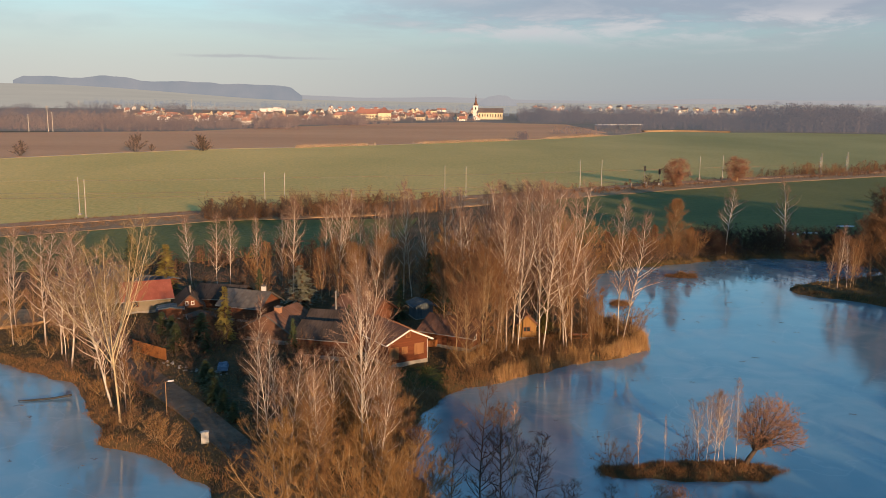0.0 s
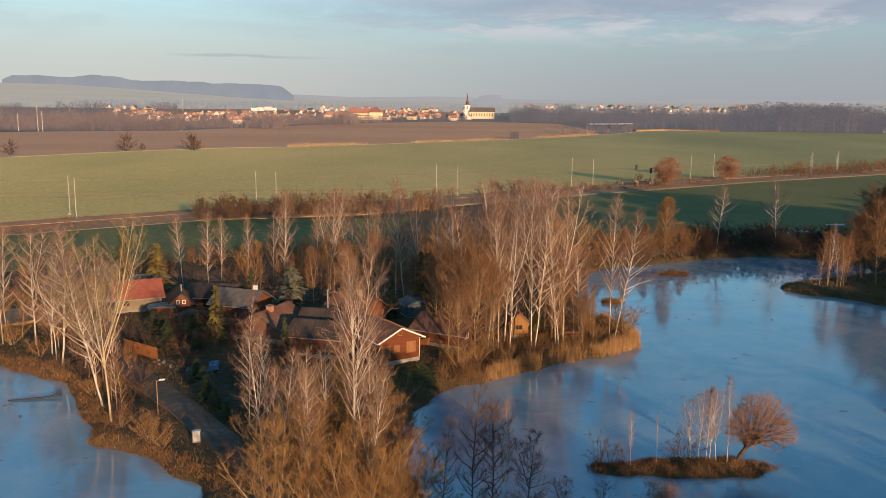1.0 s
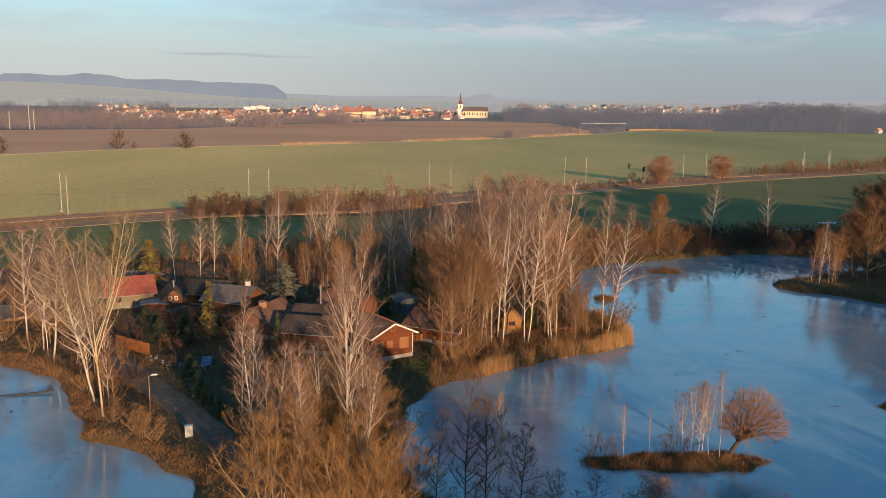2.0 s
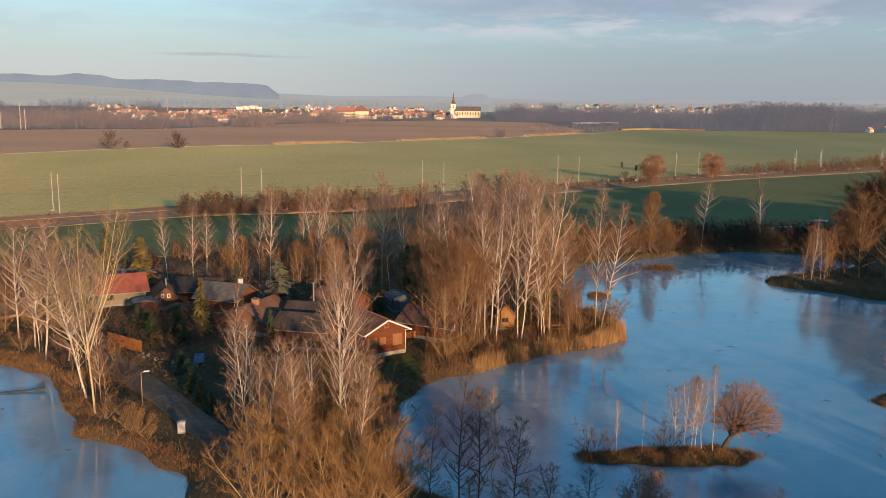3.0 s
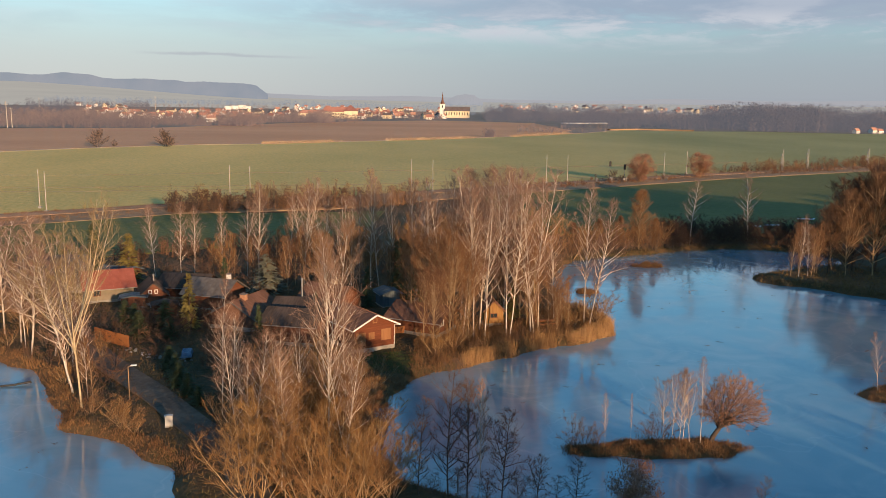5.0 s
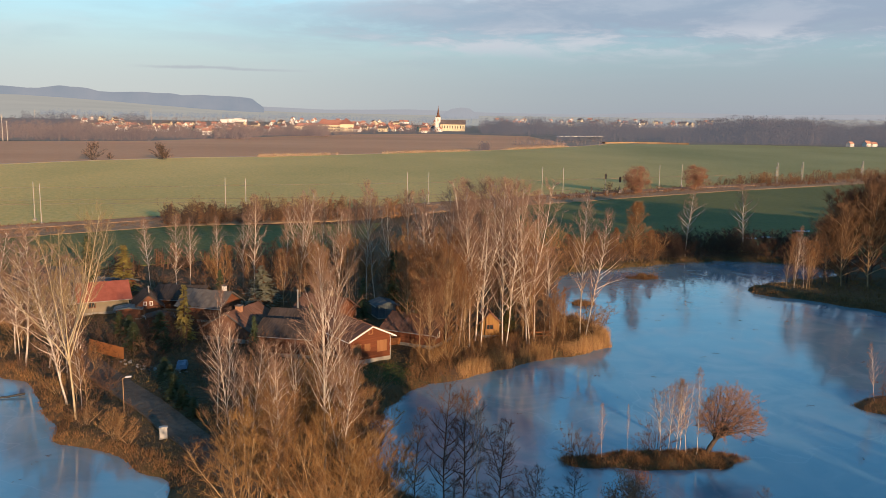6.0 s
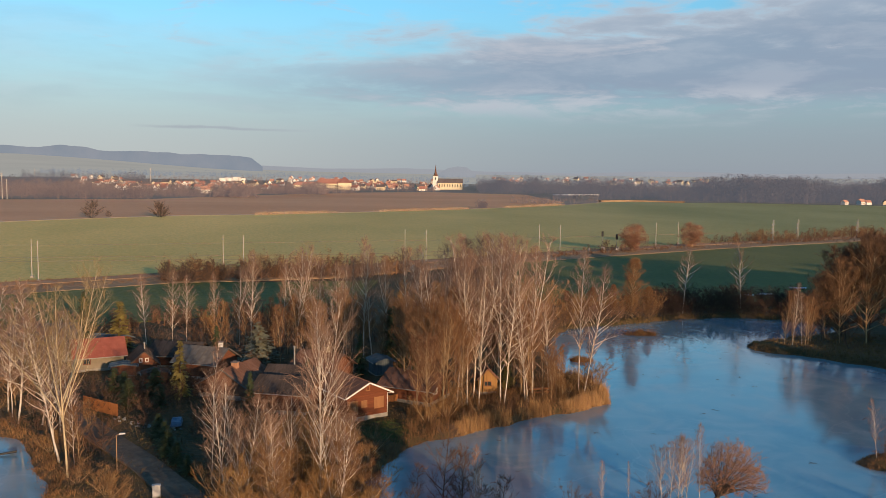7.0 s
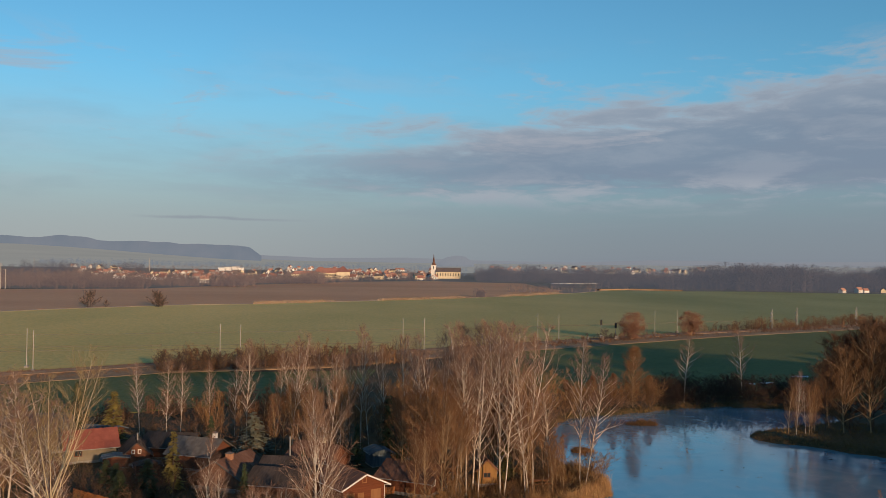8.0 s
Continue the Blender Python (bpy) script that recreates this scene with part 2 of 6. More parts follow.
M["black"] = mat("black_signal_paint", (0.015, 0.015, 0.015), (0.03, 0.03, 0.03), 2.0, 0.6)
M["tarp"] = mat("blue_tarpaulin", (0.06, 0.11, 0.19), (0.11, 0.18, 0.28), 1.2, 0.5, 0.5)
M["bluetin"] = mat("blue_grey_sheeting", (0.07, 0.095, 0.115), (0.13, 0.16, 0.18), 1.0, 0.9, spec=0.1, stretch=(6, 1, 1))
M["fence"] = mat("orange_brown_fence_boards", (0.22, 0.08, 0.026), (0.33, 0.13, 0.045), 2.0, 0.8, stretch=(4, 4, 0.4))
M["stone"] = mat("grey_rubble", (0.12, 0.115, 0.11), (0.30, 0.285, 0.27), 3.0, 0.9, 0.3, vary=0.3)
M["snow"] = mat("old_snow", (0.62, 0.66, 0.72), (0.78, 0.80, 0.84), 2.0, 0.8, 0.2)
# both far woods emit a little blue-grey, which stands in for haze
M["farwood"] = mat("hazed_bare_trees", (0.085, 0.060, 0.050), (0.17, 0.118, 0.095), 0.06, 0.95, big=0.006, glow=(0.052, 0.050, 0.058), spec=0.0, island=0.25)
M["eastwood"] = mat("hazed_dark_trees", (0.040, 0.034, 0.034), (0.08, 0.064, 0.060), 0.05, 0.95, big=0.006, glow=(0.060, 0.067, 0.085), spec=0.0, island=0.15)
M["farwall"] = mat("village_walls", (0.58, 0.545, 0.50), (0.76, 0.72, 0.67), 0.3, 0.9, vary=0.25)
M["farroof"] = mat("village_roofs", (0.33, 0.155, 0.115), (0.45, 0.23, 0.175), 0.4, 0.85, vary=0.4)
M["farochre"] = mat("ochre_walls", (0.56, 0.47, 0.32), (0.68, 0.58, 0.41), 0.3, 0.9)
M["slate"] = mat("slate_roof", (0.10, 0.085, 0.085), (0.16, 0.13, 0.125), 0.5, 0.8)
# pale emission lays the haze over the hill fields
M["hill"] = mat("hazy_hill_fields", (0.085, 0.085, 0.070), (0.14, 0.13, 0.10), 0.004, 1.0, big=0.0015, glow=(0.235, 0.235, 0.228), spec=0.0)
M["rubblepaint"] = mat("grey_white_paint", (0.36, 0.35, 0.34), (0.48, 0.47, 0.45), 2.0, 0.7)
# the ground round the village carries its haze as a faint emission
M["outskirts"] = mat("hazed_village_ground", (0.10, 0.082, 0.064), (0.17, 0.138, 0.105), 0.05, 1.0, big=0.006, glow=(0.052, 0.053, 0.058), spec=0.0)
# hill forest and far ridge: blue haze of distance added as emission
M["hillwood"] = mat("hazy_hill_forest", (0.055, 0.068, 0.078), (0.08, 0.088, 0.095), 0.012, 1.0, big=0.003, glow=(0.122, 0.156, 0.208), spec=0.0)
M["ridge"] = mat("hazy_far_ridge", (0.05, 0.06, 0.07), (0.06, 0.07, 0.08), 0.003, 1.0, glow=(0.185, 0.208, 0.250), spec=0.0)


def glass_mat():
    m = bpy.data.materials.new("window_glass")
    m.use_nodes = True
    p = m.node_tree.nodes["Principled BSDF"]
    p.inputs["Base Color"].default_value = (0.03, 0.035, 0.04, 1)
    p.inputs["Roughness"].default_value = 0.06
    return m


M["glass"] = glass_mat()


def ice_mat():
    """Grey-blue pond ice: half-matt with smooth, wetter patches, paler blots."""
    m = bpy.data.materials.new("pond_ice")
    m.use_nodes = True
    t = m.node_tree
    p = t.nodes["Principled BSDF"]
    tc = t.nodes.new("ShaderNodeTexCoord")

    def noi(s, d=5.0, warp=0.0):
        n = t.nodes.new("ShaderNodeTexNoise")
        n.inputs["Scale"].default_value, n.inputs["Detail"].default_value, n.inputs["Distortion"].default_value = s, d, warp
        t.links.new(tc.outputs["Object"], n.inputs["Vector"])
        return n.outputs[0]

    def rng(v, lo, hi, a, b):
        n = t.nodes.new("ShaderNodeMapRange")
        for k, x in (("From Min", lo), ("From Max", hi), ("To Min", a), ("To Max", b)):
            n.inputs[k].default_value = x
        t.links.new(v, n.inputs["Value"])
        return n.outputs["Result"]

    def mix(f, a, b):
        n = t.nodes.new("ShaderNodeMix")
        n.data_type = "RGBA"
        t.links.new(f, n.inputs[0])
        for i, v in ((6, a), (7, b)):
            if isinstance(v, tuple):
                n.inputs[i].default_value = (*v, 1)
            else:
                t.links.new(v, n.inputs[i])
        return n.outputs[2]

    patch, blot, fine = noi(0.045, 8.0, 1.2), noi(0.16, 8.0, 0.9), noi(2.2, 4.0)
    col = mix(rng(patch, 0.38, 0.62, 0, 1), (0.092, 0.205, 0.285), (0.140, 0.260, 0.330))
    col = mix(rng(blot, 0.44, 0.72, 0, 0.85), col, (0.215, 0.300, 0.355))
    # thin healed cracks
    vo = t.nodes.new("ShaderNodeTexVoronoi")
    vo.feature = "DISTANCE_TO_EDGE"
    vo.inputs["Scale"].default_value = 0.07
    wp = t.nodes.new("ShaderNodeVectorMath")
    wp.operation = "MULTIPLY_ADD"
    nz = t.nodes.new("ShaderNodeTexNoise")
    nz.inputs["Scale"].default_value, nz.inputs["Detail"].default_value = 0.12, 5.0
    t.links.new(tc.outputs["Object"], nz.inputs["Vector"])
    t.links.new(nz.outputs["Color"], wp.inputs[0])
    wp.inputs[1].default_value = (9.0, 9.0, 0.0)
    t.links.new(tc.outputs["Object"], wp.inputs[2])
    t.links.new(wp.outputs[0], vo.inputs["Vector"])
    col = mix(rng(vo.outputs["Distance"], 0.0, 0.010, 0.16, 0.0), col, (0.33, 0.42, 0.47))
    t.links.new(col, p.inputs["Base Color"])
    sp = t.nodes.new("ShaderNodeSeparateXYZ")
    t.links.new(tc.outputs["Object"], sp.inputs[0])
    wet = t.nodes.new("ShaderNodeMath")
    wet.operation = "MULTIPLY"
    t.links.new(rng(blot, 0.38, 0.66, 0.05, 0.17), wet.inputs[0])
    t.links.new(rng(sp.outputs[1], 118, 150, 1.0, 0.35), wet.inputs[1])
    t.links.new(wet.outputs[0], p.inputs["Roughness"])
    p.inputs["IOR"].default_value = 1.92
    bn = t.nodes.new("ShaderNodeBump")
    bn.inputs["Strength"].default_value, bn.inputs["Distance"].default_value = 0.03, 0.1
    t.links.new(fine, bn.inputs["Height"])
    t.links.new(bn.outputs[0], p.inputs["Normal"])
    return m


M["ice"] = ice_mat()


# ---- mesh helpers ----
class Acc:
    """Collects vertices and faces of one mesh."""

    def __init__(self):
        self.v, self.f = [], []

    def tube(self, pts, radii, sides):
        base = len(self.v)
        n = len(pts)
        for i, (p, r) in enumerate(zip(pts, radii)):
            d = (pts[min(i + 1, n - 1)] - pts[max(i - 1, 0)])
            d = d.normalized() if d.length > 1e-6 else Vector((0, 0, 1))
            u = d.cross(Vector((1, 0.3, 0)) if abs(d.x) < 0.8 else Vector((0, 1, 0))).normalized()
            w = d.cross(u)
            for k in range(sides):
                a = 2 * math.pi * k / sides
                self.v.append(p + u * (math.cos(a) * r) + w * (math.sin(a) * r))
        for i in range(n - 1):
            for k in range(sides):
                a, b = base + i * sides + k, base + i * sides + (k + 1) % sides
                self.f.append((a, b, b + sides, a + sides))

    def needle(self, p, q, r):
        d = q - p
        u = d.cross(Vector((0.31, 0.77, 0.2)))
        u = u.normalized() * r if u.length > 1e-6 else Vector((r, 0, 0))
        w = d.normalized().cross(u)
        b = len(self.v)
        self.v += [p + u, p - u * 0.5 + w * 0.87, p - u * 0.5 - w * 0.87, q]
        self.f += [(b, b + 1, b + 3), (b + 1, b + 2, b + 3), (b + 2, b, b + 3)]

    def twig(self, p, q, r):
        d = q - p
        u = d.cross(Vector((math.sin(p.x * 97.0 + p.z * 31.0), math.cos(p.y * 89.0), 0.3)))
        u = u.normalized() * r if u.length > 1e-6 else Vector((r, 0, 0))
        b = len(self.v)
        self.v += [p + u, p - u, q]
        self.f.append((b, b + 1, b + 2))

    def tri(self, a, b, c):
        n = len(self.v)
        self.v += [a, b, c]
        self.f.append((n, n + 1, n + 2))

    def quad(self, a, b, c, d):
        n = len(self.v)
        self.v += [a, b, c, d]
        self.f.append((n, n + 1, n + 2, n + 3))

    def box(self, x0, y0, z0, x1, y1, z1):
        b = len(self.v)
        self.v += [Vector(p) for p in ((x0, y0, z0), (x1, y0, z0), (x1, y1, z0), (x0, y1, z0), (x0, y0, z1), (x1, y0, z1), (x1, y1, z1), (x0, y1, z1))]
        self.f += [tuple(b + i for i in q) for q in ((3, 2, 1, 0), (4, 5, 6, 7), (0, 1, 5, 4), (1, 2, 6, 5), (2, 3, 7, 6), (3, 0, 4, 7))]

    def prism(self, poly, axis_pts):
        """A closed polygon of vectors swept by a vector."""
        b, n = len(self.v), len(poly)
        self.v += [Vector(p) for p in poly] + [Vector(p) + axis_pts for p in poly]
        self.f += [tuple(range(b + n - 1, b - 1, -1)), tuple(range(b + n, b + 2 * n))]
        self.f += [(b + i, b + (i + 1) % n, b + n + (i + 1) % n, b + n + i) for i in range(n)]

    def mesh(self, name, material, smooth=False):
        me = bpy.data.meshes.new(name)
        me.from_pydata([tuple(p) for p in self.v], [], self.f)
        me.materials.append(material)
        if smooth:
            me.shade_smooth()
        me.update()
        return me


def part(name, acc, material, parent=None, label="", smooth=False):
    ob = new(name, acc.mesh(name, material, smooth))
    if parent is not None:
        ob.parent = parent
    if label:
        ob["label"] = label
    if name in ("crown", "branchwork"):
        ob["kind"] = "stuff"
    return ob


def thing(name, x, y, z, rz, label, category, group=""):
    ob = new(name)
    ob.matrix_basis = pose(x, y, z, 0, 0, rz)
    return tagged(ob, label, category, group)


# ---- ground with two ponds ----
LAND = 0.7
POND = [(-1.7, 85.6), (-0.7, 88.2), (2.7, 91.7), (6.0, 94.0), (9.3, 95.9), (12.0, 98.2), (14.5, 100.2), (17.6, 102.2), (20.6, 103.8), (23.6, 105.0), (25.7, 108.0), (26.3, 112.6),
        (24.5, 118.5), (22.6, 125.6), (22.2, 136.9), (24.4, 147.9), (28.8, 159.2), (34.5, 163.8), (45.0, 167.1), (53.2, 172.3), (64.4, 175.2),
        (75.5, 173.3), (84.0, 166.0), (80.0, 157.0), (68.9, 151.6), (61.7, 148.5), (56.6, 143.3), (58.5, 140.4), (63.0, 138.0), (68.5, 133.0),
        (76.0, 124.0), (80.0, 105.0), (80.0, 85.0), (72.0, 66.0), (55.0, 54.0), (36.0, 51.0), (18.0, 57.0), (6.0, 60.0), (-1.0, 64.0), (-3.2, 70.0), (-3.4, 80.0)]
POND_W = [(-53.3, 99.4), (-48.2, 96.3), (-44.6, 94.3), (-41.4, 91.6), (-39.2, 88.4), (-37.4, 85.2), (-35.6, 82.2), (-34.2, 79.6), (-32.8, 76.9), (-31.7, 74.7),
          (-29.1, 73.4), (-25.9, 71.3), (-23.6, 69.9), (-21.5, 68.5), (-19.8, 66.6), (-18.7, 64.8), (-17.0, 55.0), (-22.0, 40.0), (-90.0, 40.0), (-90.0, 108.0)]
ISLES = [(21.2, 70.2, 8.2, 2.1, 0.04), (42.6, 155.4, 2.2, 1.1, 0.0), (27.2, 132.9, 1.6, 0.9, 0.0), (50.0, 84.2, 4.3, 2.4, 0.1)]


def smooth_loop(pts, k=3):
    pts = [np.array(p) for p in pts]
    for _ in range(2):
        pts = [q for a, b in zip(pts, pts[1:] + pts[:1]) for q in (a * 0.75 + b * 0.25, a * 0.25 + b * 0.75)]
    return np.array(pts)


def inside_distance(px, py, loop):
    """Signed distance to a closed loop: positive inside."""
    best = np.full(px.shape, 1e9)
    inside = np.zeros(px.shape, bool)
    for (ax, ay), (bx, by) in zip(loop, np.roll(loop, -1, 0)):
        ex, ey = bx - ax, by - ay
        s = np.clip(((px - ax) * ex + (py - ay) * ey) / (ex * ex + ey * ey + 1e-12), 0, 1)
        best = np.minimum(best, np.hypot(px - ax - s * ex, py - ay - s * ey))
        cross = ((ay > py) != (by > py)) & (px < ex * (py - ay) / (ey if abs(ey) > 1e-9 else 1e-9) + ax)
        inside ^= cross
    return np.where(inside, best, -best)


LOOPS = [smooth_loop(POND), smooth_loop(POND_W)]


def water(px, py):
    """Metres into the water (positive) or onto the land (negative)."""
    px, py = np.asarray(px, float), np.asarray(py, float)
    wob = 0.45 * np.sin(px * 0.9 + 1.3 * np.sin(py * 0.7)) + 0.35 * np.sin(py * 1.3 + px * 0.4)
    d = np.maximum(inside_distance(px, py, LOOPS[0]), inside_distance(px, py, LOOPS[1])) + wob * 0.8
    for ix, iy, ra, rb, tilt in ISLES:
        u, v = (px - ix) * math.cos(tilt) + (py - iy) * math.sin(tilt), -(px - ix) * math.sin(tilt) + (py - iy) * math.cos(tilt)
        r = np.hypot(u / ra, v / rb)
        d = np.minimum(d, (r - 1) * min(ra, rb) + wob * 0.3)
    return d


def stepf(a, lo, hi):
    s = np.clip((a - lo) / (hi - lo), 0, 1)
    return s * s * (3 - 2 * s)


def height(px, py):
    px, py = np.asarray(px, float), np.asarray(py, float)
    d = water(px, py)
    lump = 0.12 * np.sin(px * 0.53 + 0.7) * np.sin(py * 0.47) + 0.07 * np.sin(px * 1.7 + py * 1.1)
    lump = lump * (1 - stepf(py, 118, 150))
    z = LAND + lump - stepf(d, -1.6, 0.5) * (LAND + 0.25) - stepf(d, 0.3, 4.0) * 1.2
    far = np.clip(py - 1400, 0, None)
    z = z * (py < 400) + LAND * (py >= 400) + 0.0095 * far
    z = z + 74 * stepf(py, 1700, 3900) * stepf(-px, 480, 2000) + 5 * stepf(py, 1400, 2300) * stepf(-px, -100, 500)
    return z


def spaced(lo, hi, fine_lo, fine_hi, fine, growth):
    mid = list(np.arange(fine_lo, fine_hi + 1e-6, fine))
    up, s, p = [], fine, fine_hi
    while p < hi:
        s *= growth
        p += s
        up.append(min(p, hi))
    down, s, p = [], fine, fine_lo
    while p > lo:
        s *= growth
        p -= s
        down.append(max(p, lo))
    return np.array(down[::-1] + mid + up)


gx, gy = spaced(-4600, 4600, -62, 92, 0.62, 1.16), spaced(-1500, 4850, 56, 180, 0.62, 1.12)
GX, GY = np.meshgrid(gx, gy)
GZ = height(GX, GY)
gv = np.stack([GX, GY, GZ], -1).reshape(-1, 3)
nx = len(gx)
idx = np.arange(len(gx) * len(gy)).reshape(len(gy), nx)
gf = np.stack([idx[:-1, :-1], idx[:-1, 1:], idx[1:, 1:], idx[1:, :-1]], -1).reshape(-1, 4)
me = bpy.data.meshes.new("ground")
me.from_pydata(gv.tolist(), [], gf.tolist())
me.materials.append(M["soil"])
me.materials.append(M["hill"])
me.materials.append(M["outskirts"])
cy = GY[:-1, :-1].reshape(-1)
# ground past 780 m and 1950 m takes the materials with haze emission
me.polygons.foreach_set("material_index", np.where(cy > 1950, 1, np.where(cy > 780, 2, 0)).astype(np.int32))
me.shade_smooth()
tagged(new("ground", me), "brown winter ground with leaf litter round two ponds", "ground", kind="structure")


def sheet(name, poly, z, material, label, category):
    a = Acc()
    a.prism([Vector((x, y, z - 0.5)) for x, y in poly], Vector((0, 0, 0.5)))
    return tagged(part(name, a, material), label, category, kind="structure")


def ice(name, x0, y0, x1, y1):
    a = Acc()
    a.box(x0, y0, -0.25, x1, y1, 0.0)
    return tagged(part(name, a, M["ice"]), "frozen pond with grey-blue ice and paler blots", "pond", kind="structure")


ice("water_east", -8, 46, 92, 181)
ice("water_west", -88, 42, -14, 106)

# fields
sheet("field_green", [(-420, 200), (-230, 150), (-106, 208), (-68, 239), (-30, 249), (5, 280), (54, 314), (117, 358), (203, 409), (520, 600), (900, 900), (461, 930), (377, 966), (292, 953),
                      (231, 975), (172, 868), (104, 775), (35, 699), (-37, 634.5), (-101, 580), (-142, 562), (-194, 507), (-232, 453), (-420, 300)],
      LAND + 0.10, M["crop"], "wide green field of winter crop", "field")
sheet("field_brown", [(-420, 300.5), (-232, 453.5), (-194, 507.5), (-142, 562.5), (-101, 580.5), (-37, 635), (35, 699.5), (104, 775.5), (167, 930), (170, 1270), (34, 1384), (-83, 1282),
                      (-206, 1030), (-261, 881), (-412, 810), (-900, 640), (-900, 300)],
      LAND + 0.10, M["plough"], "wide brown ploughed field", "field")
sheet("field_meadow", [(26, 190), (64, 184), (100, 178), (150, 190), (330, 330), (330, 452), (200, 397), (140, 354), (84, 316), (52, 294), (20, 262)],
      LAND + 0.14, M["meadow"], "dark green meadow between the pond and the railway", "field")
sheet("field_meadow_west", [(-105, 150), (-66, 152), (-40, 168), (-12, 178), (-8, 228), (-34, 222), (-66, 222), (-92, 208), (-105, 196)],
      LAND + 0.14, M["meadow"], "dark green meadow behind the cottages", "field")
sheet("field_stubble", [(-75, 108), (-60, 112), (-53, 118), (-56, 123), (-66, 122), (-80, 118)], LAND + 0.32, M["verge"], "dry straw-coloured clearing behind the birches", "field")


def strip(name, line, width, z, material, label, category, thick=0.4):
    """A strip of even width along a line on the ground."""
    a = Acc()
    pts = [Vector((x, y, 0)) for x, y in line]
    sides = []
    for i, p in enumerate(pts):
        d = (pts[min(i + 1, len(pts) - 1)] - pts[max(i - 1, 0)]).normalized()
        nrm = Vector((-d.y, d.x, 0)) * width / 2
        sides.append((p + nrm, p - nrm))
    for (a0, b0), (a1, b1) in zip(sides, sides[1:]):
        up, dn = Vector((0, 0, z)), Vector((0, 0, z - thick))
        a.quad(b0 + up, b1 + up, a1 + up, a0 + up)
        a.quad(a0 + up, a1 + up, a1 + dn, a0 + dn)
        a.quad(b1 + up, b0 + up, b0 + dn, b1 + dn)
    return tagged(part(name, a, material), label, category, kind="structure")


RAIL = [(-420, 90), (-230, 148), (-107, 206), (-93, 216), (-68, 234), (-30, 247), (5, 277), (54, 311), (117, 355), (203, 405), (420, 520), (700, 660)]


def offset_line(line, d):
    res = []
    for i, (x, y) in enumerate(line):
        (ax, ay), (bx, by) = line[max(i - 1, 0)], line[min(i + 1, len(line) - 1)]
        n = math.hypot(bx - ax, by - ay)
        res.append((x - (by - ay) / n * d, y + (bx - ax) / n * d))
    return res


strip("railway_verge", offset_line(RAIL, -6.2), 23, LAND + 0.24, M["verge"], "dry straw-coloured verge along the railway", "verge")
strip("railway_bed", RAIL, 6.6, LAND + 0.36, M["ballast"], "brown ballast bed of a double railway track", "railway", 0.8)
for k, d in enumerate((-2.75, -1.25, 1.25, 2.75)):
    strip("rail_line", offset_line(RAIL, d), 0.08, LAND + 0.41, M["rail"], "rusty steel rail on the ballast bed", "rail", 0.3)
strip("field_path", offset_line(RAIL, -15)[4:], 3.0, LAND + 0.28, M["verge"], "pale dry farm track beside the railway", "path")
strip("field_edge", [(-420, 300), (-232, 453), (-194, 507), (-142, 562), (-101, 580), (-37, 634.5), (35, 699), (104, 775), (172, 868), (231, 978)], 3.6, LAND + 0.22, M["paleverge"],
      "pale dry grass strip between two fields", "verge")
strip("lane", [(-44, 108), (-38, 99.5), (-34.4, 94.1), (-30.4, 88.8), (-25.7, 83), (-20.8, 76), (-17.6, 71.6), (-13.8, 66), (-11, 58), (-8.5, 40), (-6, 10), (-5, -60)], 3.0, LAND + 0.16, M["track"],
      "grey gravel lane between the pond and the thicket", "lane", 0.5)

# ---- trees ----
UP = Vector((0, 0, 1))


def rnd(rng, a, b):
    return a + (b - a) * rng.random()


def bent(p, d, length, steps, rng, wander, lift):
    """Points of a branch from p in direction d, bending a little and lifting (or drooping) on its way."""
    pts, d = [p.copy()], d.normalized()
    for _ in range(steps):
        d = (d + Vector((rnd(rng, -1, 1), rnd(rng, -1, 1), rnd(rng, -0.6, 0.6))) * wander + UP * lift).normalized()
        p = p + d * (length / steps)
        pts.append(p.copy())
    return pts


def along(pts, s):
    f = s * (len(pts) - 1)
    i = min(int(f), len(pts) - 2)
    return pts[i].lerp(pts[i + 1], f - i), (pts[i + 1] - pts[i]).normalized()


def spray(twigs, pts, rng, count, length, r, spread=0.9, lift=0.15, start=0.15):
    for _ in range(count):
        p, d = along(pts, rnd(rng, start, 1.0))
        side = Vector((rnd(rng, -1, 1), rnd(rng, -1, 1), rnd(rng, -0.7, 0.9))).normalized()
        q = (d + side * spread + UP * lift).normalized()
        twigs.twig(p, p + q * length * rnd(rng, 0.5, 1.25), r)


